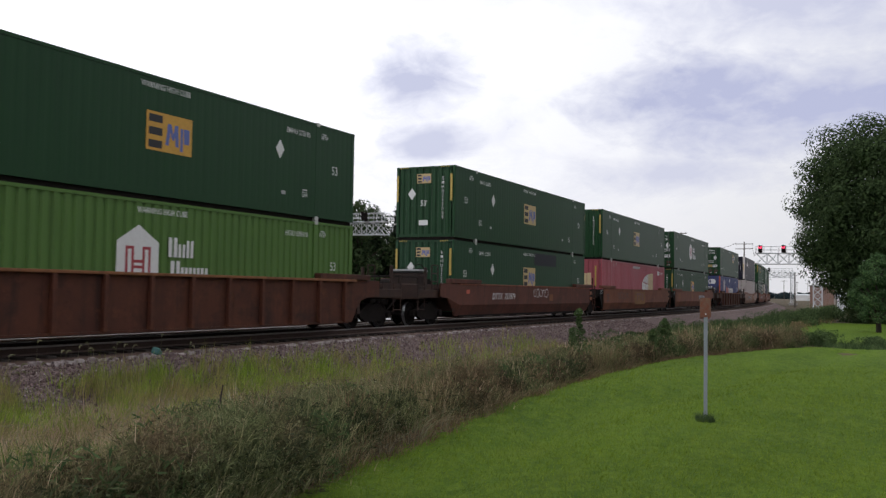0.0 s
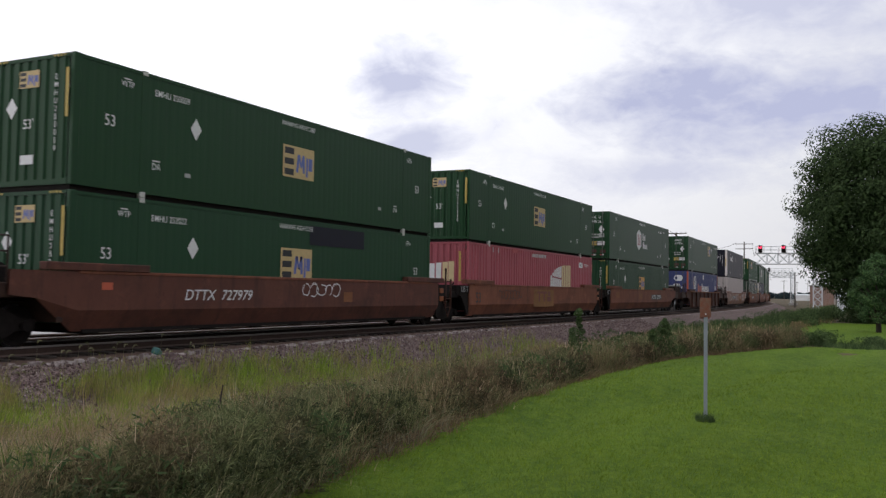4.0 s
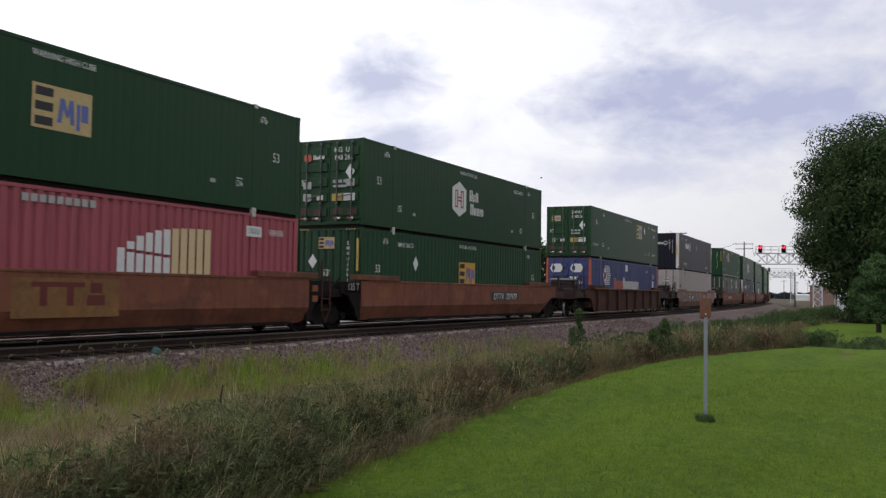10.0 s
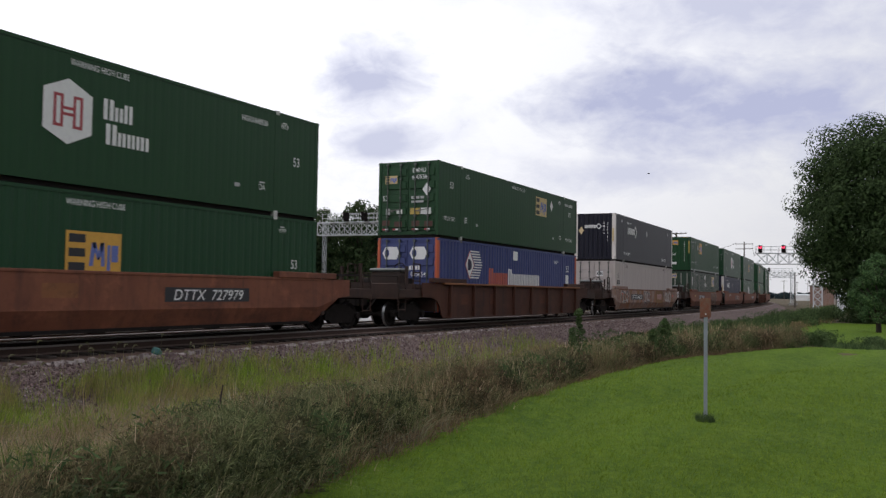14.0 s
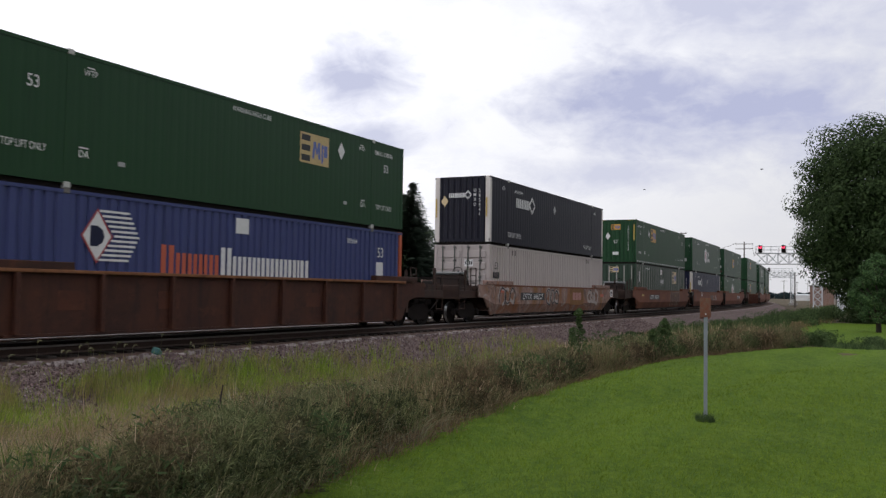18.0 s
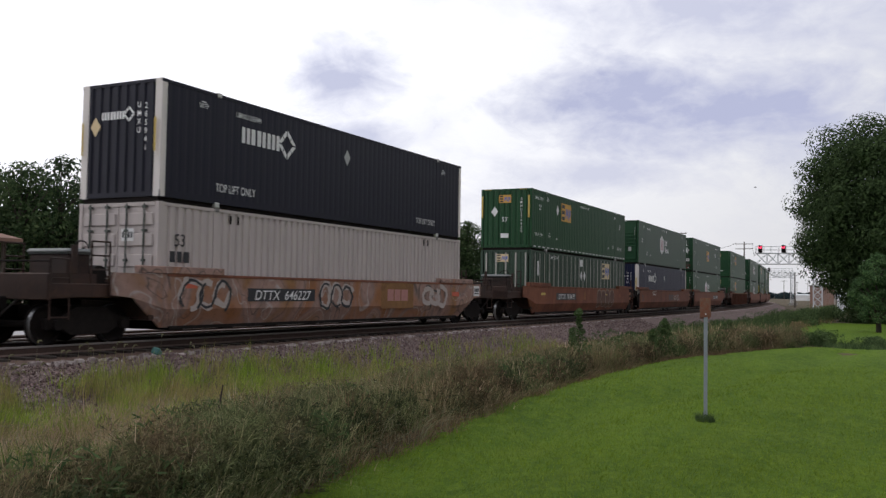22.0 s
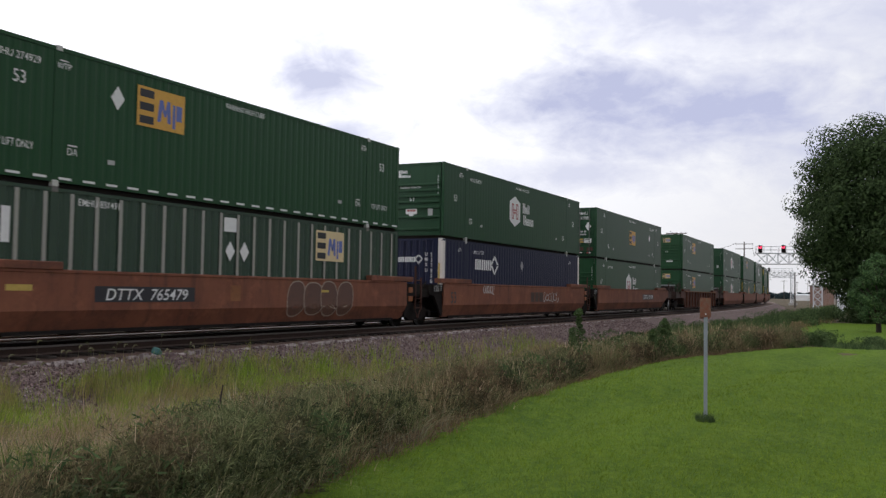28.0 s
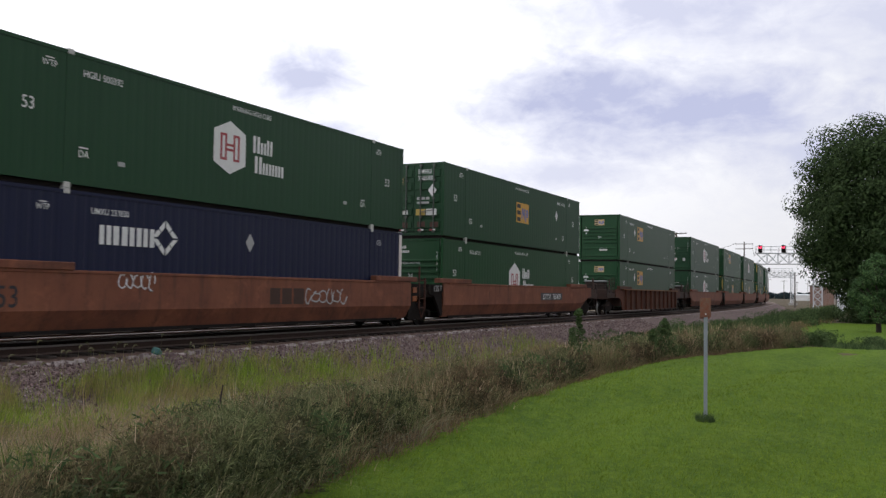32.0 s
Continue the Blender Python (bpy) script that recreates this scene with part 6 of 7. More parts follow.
# a thick dry stand below the fresh grass
x, y, z = feet(rng, 80000, 1, 22, 4.9, 9.6, 0.75)
m = in_weeds(x, y) & (field(x, y, 0.4, 6.0) > 0.3) & (rng.uniform(0, 1, len(x)) < np.clip((14 - x) / 6, 0.03, 1))
x, y, z = keep(m, x, y, z)
h = (0.2 + 0.34 * field(x, y, 0.6, 8.0)) * rng.uniform(0.5, 1.2, len(x))
sward("dry_grass", "thick faded brown grass below the fresh grass", GRASS_HAY, [blades(rng, x, y, z, h, 0.006 + 0.00045 * np.abs(x), 0.6)])
# olive undergrowth
x, y, z = feet(rng, 38000, -2, 75, 4.4, 13.0, 0.55)
e = np.array([lawn_edge(q) for q in x])
x, y, z = keep(in_weeds(x, y) & (rng.uniform(0, 1, len(x)) < np.clip((y - e - 1.0) / 1.8, 0.06, 1) * np.clip((x - 5) / 7, 0.15, 1)), x, y, z)
h = (0.14 + 0.36 * field(x, y, 0.6, 9.0)) * rng.uniform(0.5, 1.2, len(x))
sward("weeds", "olive green weeds on the railway bank", GRASS_OLIVE, [blades(rng, x, y, z, h, 0.01 + 0.0006 * np.abs(x), 0.8)], "weeds")


def clump_feet(n, x0, x1, d0, d1, power=1.35):
    """Middles of clumps in the unmown strip, d metres beyond the edge of the lawn."""
    x = x0 + (x1 - x0) * rng.uniform(0, 1, n) ** power
    y = np.array([lawn_edge(q) for q in x]) + d0 + (d1 - d0) * rng.uniform(0, 1, n)
    return x, y


# arching tussocks, straw and fresh
x, y = clump_feet(420, 1.5, 36, 1.2, 6.0)
sward("tussock_grass", "straw-coloured arching tussocks among the weeds", GRASS_DRY, [tussocks(rng, x, y, 46, 0.26 + 0.4 * field(x, y, 0.7, 15.0), 0.006, 0.12, 1.3)], "weeds")
x, y = clump_feet(50, 1.5, 26, 2.4, 6.0)
sward("tussock_grass", "fresh green tussocks among the weeds", GRASS_BRIGHT, [tussocks(rng, x, y, 50, 0.25 + 0.35 * field(x, y, 0.7, 16.0), 0.01, 0.12, 0.7)], "weeds")


def mounds(cx, cy, rad, top, per, length, w, seg=3):
    """Bushy mounds: blades that spring from a dome and fall outwards."""
    n = len(cx)
    a = rng.uniform(0, 2 * math.pi, n * per)
    q = rng.uniform(0, 1, n * per) ** 0.5
    r = np.repeat(rad, per) * q * (1 + 0.25 * np.sin(a * 3 + np.repeat(rng.uniform(0, 6, n), per)))
    x, y = np.repeat(cx, per) + r * np.cos(a), np.repeat(cy, per) + r * np.sin(a)
    z = np.repeat(np.array([ground_z(p, s) for p, s in zip(cx, cy)]), per) - 0.03
    z = z + np.repeat(top, per) * np.sqrt(1 - 0.96 * q * q) * rng.uniform(0.35, 1.0, n * per)
    return blades(rng, x, y, z, length * rng.uniform(0.4, 1.3, n * per), w + 0.0004 * np.abs(x), 0.5 + 1.3 * q, seg, a + rng.normal(0, 0.6, n * per))


# bushy growth that stands up along the edge of the lawn, each kind in stands of its own
def bushes(label, mat, n, lo, hi, d0, d1, top, per, length, w, seg=3):
    x, y = clump_feet(n, 2.5, 33, d0, d1, 1.25)
    near = np.array([lawn_edge(q) for q in x])
    y = near + (y - near) * np.clip((x - 4.3) / 4.2, 0.12, 1)
    x, y = keep(stand(x, y, lo, hi), x, y)
    n = len(x)
    sward("bushy_weeds", label, mat, [mounds(x, y, rng.uniform(0.22, 0.5, n), top * rng.uniform(0.5, 1.15, n), per, length, w, seg)], "weeds")


def feathery(label, mat, n, lo, hi, d0, d1, top, per, size, slim):
    """Soft rounded weeds of fine leaves, several tufts to a plant."""
    x, y = clump_feet(n, 2.5, 33, d0, d1, 1.25)
    near = np.array([lawn_edge(q) for q in x])
    y = near + (y - near) * np.clip((x - 4.3) / 4.2, 0.12, 1)
    x, y = keep(stand(x, y, lo, hi), x, y)
    cs = []
    for p, q in zip(x, y):
        g, r = ground_z(p, q), rng.uniform(0.14, 0.3)
        cs += [(p + rng.uniform(-r, r), q + rng.uniform(-r, r), g + top * rng.uniform(0.1, 1.0), r * rng.uniform(0.5, 0.9)) for _ in range(4)]
    sward("bushy_weeds", label, mat, [leaf_cloud(rng, cs, [per] * len(cs), size, 1.0, slim)], "weeds")


# leafy mass the blades spring from, coloured dark for the shade between them
feathery("dense leaves coloured dark as the shade inside the weed bank", WEED_SHADE, 1150, 0.0, 1.0, 0.28, 3.2, 0.42, 56, 0.045, 0.17)
feathery("feathery grey-green weeds in thick mounds beside the lawn", FEATHER, 420, 0.0, 0.5, 0.28, 2.6, 0.6, 190, 0.03, 0.13)
feathery("dark green leafy weeds along the edge of the lawn", GRASS_MID, 200, 0.36, 0.52, 0.28, 2.8, 0.5, 110, 0.042, 0.18)
bushes("grey-green arching mounds along the edge of the lawn", GRASS_DARK, 760, 0.0, 1.0, 0.3, 3.0, 0.62, 130, 0.24, 0.0048, 2)
bushes("withered brown mounds on the bank", GRASS_BROWN, 420, 0.56, 1.0, 0.3, 3.8, 0.62, 150, 0.2, 0.005, 2)
bushes("straw-coloured blades hanging over the mounds", GRASS_DRY, 260, 0.0, 1.0, 0.2, 4.0, 0.72, 24, 0.2, 0.003)
# rank green leaves and pale panicles where the bank comes nearest
spots = [(4.5, 5.8), (4.9, 6.2), (5.3, 5.5), (6.5, 7.5), (6.9, 7.8), (7.3, 7.4), (9.6, 7.4), (5.4, 7.0)]
x, y = np.array([[a + rng.uniform(-0.35, 0.35), b + rng.uniform(-0.35, 0.35)] for a, b in spots for _ in range(7)]).T
sward("tussock_grass", "rank green grass clumps in the weeds", GRASS_RANK, [tussocks(rng, x, y, 46, 0.42 + 0.3 * field(x, y, 0.9, 26.0), 0.012, 0.1, 0.8)], "weeds")
x, y = rng.uniform(3.6, 9.5, 230), rng.uniform(4.6, 7.6, 230)
x, y = keep(in_weeds(x, y), x, y)
sward("tussock_grass", "pale nodding panicles over the weeds", SEED, [tussocks(rng, x, y, 7, rng.uniform(0.45, 0.8, len(x)), 0.008, 0.16, 1.9)], "weeds")
# flattened thatch where the mower stops
x = rng.uniform(2, 30, 9000)
y = np.array([lawn_edge(q) for q in x]) + rng.uniform(-0.1, 0.6, 9000)
z = np.array([ground_z(p, q) for p, q in zip(x, y)]) - 0.01
sward("dry_grass", "flattened brown thatch along the edge of the lawn", GRASS_BROWN, [blades(rng, x, y, z, rng.uniform(0.08, 0.22, 9000), 0.006 + 0.0004 * x, 1.5, 2)])
# the strip of weeds behind the lawn, and taller single plants
x = rng.uniform(31.2, 34.0, 9000)
y = rng.uniform(-14, 4.5, 9000)
z = np.array([ground_z(p, q) for p, q in zip(x, y)]) - 0.03
m = field(x, y, 0.5, 17.0) > 0.42
x, y, z = keep(m, x, y, z)
sward("weeds", "strip of weeds between the two lawns", GRASS_MID, [blades(rng, x, y, z, 0.12 + 0.25 * field(x, y, 0.8, 3.0), 0.03, 0.8)], "weeds")
cs = []
for bx, by, bh, br in ((33.4, 2.5, 0.28, 0.45), (33.2, 1.0, 0.16, 0.3), (33.6, -0.6, 0.2, 0.3), (36, 5.6, 0.5, 0.7), (41, 5.9, 0.5, 0.8), (47, 5.6, 0.5, 0.8), (53, 5.0, 0.5, 0.8)):
    cs += [(bx + rng.uniform(-br, br), by + rng.uniform(-br, br), ground_z(bx, by) + rng.uniform(0.1, bh), rng.uniform(0.2, 0.42)) for _ in range(7)]
for i in range(230):
    bx = 34 + 84 * rng.uniform() ** 1.3
    by = track_y(bx) - rng.uniform(5.6, 9.6 if bx < 62 else 13.0)
    br = rng.uniform(0.25, 0.5) * (1 + bx / 90)
    cs += [(bx + rng.uniform(-br, br), by + rng.uniform(-br, br), ground_z(bx, by) + rng.uniform(0.05, 0.5), br * rng.uniform(0.5, 0.9)) for _ in range(2)]
v, f = leaf_cloud(rng, cs, [230] * len(cs), 0.055, 0.8, 0.3)
sward("leafy_weeds", "dark bushy weeds behind the lawn", GRASS_MID, [(v, f)], "weeds")


def tall_weed(x, y, h, r, seed):
    q = np.random.default_rng(seed)
    w = root("tall_weed", "tall dark green bushy weed standing above the grass", "plant", "tall weeds", pose(x, y, ground_z(x, y)))
    part("stem", tube((0, 0, -0.05), (0.02, 0.01, h * 0.97), 0.014, 6, 0.004), GRASS_OLIVE, w)
    cs = []
    for i in range(22):
        t = i / 21
        a = i * 2.4 + q.uniform(-0.5, 0.5)
        o = r * (1 - 0.92 * t) * q.uniform(0.2, 1.0)
        cs.append((o * math.cos(a), o * math.sin(a), h * (0.12 + 0.86 * t) + q.uniform(-0.06, 0.06), r * q.uniform(0.32, 0.7) * (1 - 0.72 * t)))
    v, f = leaf_cloud(q, cs, [170] * len(cs), 0.036, 0.9, 0.22)
    me = raw("leaves", v.tolist(), f.tolist())
    me.materials.append(GRASS_MID)
    part("leaves", me, None, w)


for x, y, h, r, sd in ((19.0, 6.25, 1.5, 0.36, 71), (23.4, 5.4, 1.05, 0.42, 72), (22.9, 5.6, 0.8, 0.3, 73), (30.5, 5.0, 0.75, 0.5, 74), (34.5, 5.4, 0.65, 0.5, 75), (39, 5.8, 0.6, 0.5, 76), (27.6, 5.2, 0.7, 0.4, 77)):
    tall_weed(x, y, h, r, sd)

# lawn blades near the camera
n = 210000
rad = 2.6 + 24 * rng.uniform(0, 1, n) ** 1.6
ang = radians(20) + radians(30) * rng.uniform(-1, 1, n)
x, y = rad * np.cos(ang), rad * np.sin(ang)
m = np.array([b < lawn_edge(a) + 0.1 for a, b in zip(x, y)]) & (rng.uniform(0, 1, n) < np.clip((26 - rad) / 9, 0, 1) * np.clip((rad - 2.6) / 3.0, 0, 1))
x, y, rad = keep(m, x, y, rad)
z = np.array([ground_z(p, q) for p, q in zip(x, y)]) + 0.005
k = Mat("lawn_blades", 0.8, 0, 0.06)
tone = lawn_tone(k)
tone = k.mix(k.island(), k.mix(0.6, tone, (0.118, 0.178, 0.023)), k.mix(0.75, tone, (0.25, 0.335, 0.046)))
k.color(tone)
thin = k.n.new("ShaderNodeBsdfTranslucent")
k.l.new(tone, thin.inputs["Color"])
both = k.n.new("ShaderNodeMixShader")
both.inputs[0].default_value = 0.45
k.l.new(k.b.outputs[0], both.inputs[1])
k.l.new(thin.outputs[0], both.inputs[2])
k.l.new(both.outputs[0], k.n["Material Output"].inputs["Surface"])
BLADE = k.m
patchy = field(x, y, 0.5, 19.0)
h = (0.028 + 0.045 * patchy) * rng.uniform(0.5, 1.5, len(x))
sward("lawn_grass", "short mown blades of the lawn", BLADE, [blades(rng, x, y, z, h, 0.0035 + 0.00042 * rad, 1.3, 1)])

# foxtail heads and a dead stalk in front of the rails
bm = bmesh.new()
for i in range(46):
    s = rng.uniform(9.5, 15.5)
    px, py = s, TRACK_Y - rng.uniform(2.7, 3.8)
    pz = ground_z(px, py)
    hh = rng.uniform(0.35, 0.62)
    ax = rng.uniform(-1, 1)
    p0, p1 = Vector((px, py, pz)), Vector((px + 0.08 * ax, py, pz + hh))
    add_tube(bm, p0, p1, 0.0028, 4, 0.002)
    last, sway = p1, rng.uniform(-0.5, 0.5)
    for j in range(4):
        a = 0.35 + 0.62 * j
        q = last + 0.034 * Vector((math.copysign(math.sin(a), ax), sway * math.sin(a), math.cos(a)))
        add_tube(bm, last, q, (0.008, 0.016, 0.017, 0.013)[j], 5, (0.016, 0.017, 0.013, 0.004)[j])
        last = q
tagged(part("foxtail_grass", bm, SEED), "pale drooping foxtail heads beside the rail", "grass", kind="stuff")
bm = bmesh.new()
for i in range(2600):
    px = 2 + 27 * rng.uniform() ** 1.4
    py = lawn_edge(px) + rng.uniform(0.2, 6.0)
    if track_y(px) - py < 4.6:
        continue
    pz = ground_z(px, py) + rng.uniform(0.3, 0.75)
    d = Vector((rng.uniform(-1, 1), rng.uniform(-1, 1), rng.uniform(0.0, 1.0))) * 0.085
    p = Vector((px, py, pz))
    add_tube(bm, p, p + d, 0.0032 + 0.00022 * px, 3, 0.0015, False)
tagged(part("seed_heads", bm, SEED), "pale seed heads over the weeds", "grass", kind="stuff")
bm = bmesh.new()
gz = ground_z(6.3, 5.35)
add_tube(bm, (6.3, 5.35, gz), (6.22, 5.3, 0.45), 0.012, 6, 0.008)
add_tube(bm, (6.22, 5.3, 0.44), (6.27, 5.28, 0.76), 0.016, 6, 0.006)
tagged(part("dead_stalk", bm, plain("dead_stalk", (0.03, 0.02, 0.015))), "dark dead weed stalk sticking out of the grass", "plant")

# ballast stones on the slope
rng = np.random.default_rng(81)
ico = [(0, 0, 1), (0.9, 0, 0.3), (0.28, 0.85, 0.3), (-0.72, 0.52, 0.3), (-0.72, -0.52, 0.3), (0.28, -0.85, 0.3), (0, 0, -0.6)]
icf = [(0, 1, 2), (0, 2, 3), (0, 3, 4), (0, 4, 5), (0, 5, 1), (6, 2, 1), (6, 3, 2), (6, 4, 3), (6, 5, 4), (6, 1, 5)]
n = 22000
s = 3 + 52 * rng.uniform(0, 1, n) ** 1.5
d = rng.uniform(2.3, 4.5, n)
V, F = [], []
for i in range(n):
    px, py, a = track(s[i], -d[i])
    pz = 0.12 - (max(0.0, d[i] - 2.5)) * 0.364
    r = rng.uniform(0.016, 0.04)
    q = Euler(rng.uniform(0, 6.3, 3)).to_matrix() @ Matrix.Diagonal((r, r * rng.uniform(0.6, 1), r * rng.uniform(0.5, 0.9)))
    b = len(V)
    V += [tuple(q @ Vector(c) + Vector((px, py, pz + 0.008))) for c in ico]
    F += [tuple(b + j for j in t) for t in icf]
me = raw("stones", V, F)
me.materials.append(STONE)
tagged(part("ballast_stones", me, None), "purple and pale crushed stones on the bank", "stones", kind="stuff")
# ---- structures and small things ----
WOOD_POLE = plain("weathered_pole_wood", (0.1, 0.085, 0.07), 0.9, 0, 6, 0.3)
RED_GLOW = Mat("lit_red_lens", 0.4)
RED_GLOW.b.inputs["Base Color"].default_value = (0.5, 0.02, 0.05, 1)
RED_GLOW.b.inputs["Emission Color"].default_value = (1.0, 0.05, 0.12, 1)
RED_GLOW.b.inputs["Emission Strength"].default_value = 1.8
RED_GLOW = RED_GLOW.m


def lattice(bm, p, q, half, up, bays, r=0.035):
    """Four chords and zigzag braces round the line from p to q."""
    p, q = Vector(p), Vector(q)
    d = (q - p).normalized()
    u = Vector(up).normalized()
    w = d.cross(u)
    cor = [(u * a * half[0] + w * b * half[1]) for a, b in ((1, 1), (1, -1), (-1, -1), (-1, 1))]
    for c in cor:
        add_tube(bm, p + c, q + c, r * 1.4, 5)
    for i in range(bays):
        a, b = p + (q - p) * i / bays, p + (q - p) * (i + 1) / bays
        for j in range(4):
            c0, c1 = cor[j], cor[(j + 1) % 4]
            add_tube(bm, a + c0, b + c1 if i % 2 else b + c1, r, 4, None, False)
            add_tube(bm, a + c1, b + c0, r, 4, None, False)
            add_tube(bm, a + c0, a + c1, r, 4, None, False)


def signal_gantry(label, x, y, top, reach, heads, lit, tz=0.0, arm_h=1.35, rail_h=0.85, mast_w=0.5):
    """A cantilever signal bridge: lattice mast, truss arm towards +reach along y, walkway rail and signal heads."""
    g = root("signal_gantry", label, "railway signal", "signal gantries", pose(x, y, tz))
    bm = bmesh.new()
    lattice(bm, (0, 0, 0), (0, 0, top), (mast_w, mast_w), (1, 0, 0), 8, 0.07 * mast_w)
    part("mast", bm, GALV, g)
    part("footing", box(-0.9, 0.9, -0.9, 0.9, -0.4, 0.15, 0.03), plain_concrete(), g)
    bm = bmesh.new()
    lattice(bm, (0, -0.6 * math.copysign(1, reach), top - arm_h / 2), (0, reach, top - arm_h / 2), (arm_h / 2, 0.5), (0, 0, 1), 6, 0.04)
    part("truss_arm", bm, GALV, g)
    bm = bmesh.new()
    for i in range(9):
        yy = reach * i / 8
        for xx in (-0.5, 0.5):
            add_tube(bm, (xx, yy, top), (xx, yy, top + rail_h), 0.028, 4)
    for xx in (-0.5, 0.5):
        for k_ in (0.5, 1.0):
            add_tube(bm, (xx, 0, top + rail_h * k_), (xx, reach, top + rail_h * k_), 0.028, 4)
    part("walkway_rail", bm, GALV, g)
    part("walkway", box(-0.5, 0.5, min(0, reach), max(0, reach), top - 0.02, top + 0.03), GALV, g)
    for yy in heads:
        bm = tube((-0.75, yy, top + 0.05), (-0.75, yy, top + 0.95), 0.25, 12)
        hd = part("signal_head", bm, STEEL_DARK, g)
        for j, zz in enumerate((top + 0.72, top + 0.3)):
            bm = tube((-1.12, yy, zz), (-1.16, yy, zz), 0.2, 14)
            part("lens", bm, RED_GLOW if lit and j == 0 else STEEL_DARK, hd, "lit red signal lens" if lit and j == 0 else "")
            part("hood", tube((-1.4, yy, zz + 0.14), (-1.1, yy, zz + 0.14), 0.13, 10), STEEL_DARK, hd)
    return g


_conc = []


def plain_concrete():
    if not _conc:
        _conc.append(plain("concrete", (0.36, 0.35, 0.33), 0.9, 0, 10, 0.25))
    return _conc[0]


signal_gantry("silvery lattice signal gantry with red lights beside the curve", 120.6, 9.2, 7.0, 7.2, (6.6, 3.85), True)
signal_gantry("pale lattice signal gantry further along the line", 229, 22.9, 7.4, 6.5, (5.2,), False)
signal_gantry("silvery lattice signal gantry behind the railway", 80.2, 54.4, 8.6, -7.6, (-5.4, -3.2), False, 0.0, 1.3, 0.9, 0.16)


def utility_pole(label, x, y, h, arms, turn=0.0, mat=None):
    p = root("utility_pole", label, "utility pole", "utility poles", pose(x, y, ground_z(x, y), 0, 0, turn))
    part("pole", tube((0, 0, -0.3), (0, 0, h), 0.16, 10, 0.11), mat or WOOD_POLE, p)
    for z, w in arms:
        part("crossarm", box(-0.06, 0.06, -w, w, z - 0.06, z + 0.06, 0.01), mat or WOOD_POLE, p)
        for yy in (-w * 0.9, -w * 0.45, w * 0.45, w * 0.9):
            part("insulator", tube((0, yy, z + 0.06), (0, yy, z + 0.2), 0.04, 6), GALV, p)
    return p


utility_pole("grey wooden pole with two long crossarms", 177, 26.2, 11.6, ((11.2, 1.6), (10.3, 1.6)))
utility_pole("wooden pole with a single crossarm", 115, 25.2, 9.3, ((9.2, 1.3),))
utility_pole("weathered wooden pole with crossarms before the trees", 53.7, 52.3, 8.9, ((8.4, 1.5), (7.4, 1.5), (6.5, 1.5)), 40)
utility_pole("slim pale pole beside the line", 199, 19.5, 7.0, ())
for i in range(5):
    utility_pole("far grey power pole near the horizon", 420 + i * 45, 52 - i * 1.5, 9.5, ((9, 1.2),))
# sagging wires between the poles
for i, (p, q) in enumerate((((177, 24.7, 11.5), (121, 16.5, 7.6)), ((177, 27.7, 11.5), (115, 26, 9.6)), ((121, 16, 5.4), (229, 23, 8.0)), ((121, 10, 5.6), (229, 25, 8.2)))):
    bm = bmesh.new()
    p, q = Vector(p), Vector(q)
    last = None
    for j in range(13):
        t = j / 12
        c = p.lerp(q, t) - Vector((0, 0, 1.6 * 4 * t * (1 - t)))
        if last is not None:
            add_tube(bm, last, c, 0.03, 4, None, False)
        last = c
    tagged(part("overhead_wire", bm, STEEL_DARK), "thin sagging dark overhead wire", "wire", "wires")

# signal hut and far shed
k = Mat("tan_brick", 0.9, 0, 0.2)
br = k.n.new("ShaderNodeTexBrick")
br.inputs["Scale"].default_value = 4
br.inputs["Color1"].default_value, br.inputs["Color2"].default_value, br.inputs["Mortar"].default_value = (0.3, 0.17, 0.13, 1), (0.36, 0.22, 0.17, 1), (0.4, 0.36, 0.33, 1)
k.l.new(k.co, br.inputs["Vector"])
HUT = k.color(k.mix(k.math("MULTIPLY", k.noise(2, 4), 0.4), br.outputs["Color"], (0.2, 0.15, 0.12))).m
hut = root("signal_hut", "small tan brick railway hut with a flat roof", "hut", m=pose(129.5, 9.3, 0))
part("wall", box(-1.8, 1.8, -1.5, 1.4, -0.2, 3.0, 0.02), HUT, hut)
part("roof", box(-1.95, 1.95, -1.65, 1.55, 3.0, 3.18, 0.02), plain_concrete(), hut)
shed = root("shed", "long white shed far off across the fields", "building", m=pose(420, 37.5, -0.5))
part("wall", box(-8, 8, -2.6, 2.6, 0, 2.6), plain("white_siding", (0.7, 0.7, 0.7), 0.7, 0, 2, 0.1), shed)
part("roof", add_prism(bmesh.new(), [(-8.3, 2.6), (8.3, 2.6), (8.3, 2.8), (0, 3.2), (-8.3, 2.8)], -2.9, 2.9), GALV, shed)
cab = root("relay_cabinet", "grey metal relay cabinet beside the big tree", "cabinet", m=pose(112, 5.6, 0))
part("body", box(-0.5, 0.5, -0.9, 0.9, 0.1, 1.9, 0.02), GALV, cab)
part("base", box(-0.6, 0.6, -1.0, 1.0, -0.2, 0.1), plain_concrete(), cab)

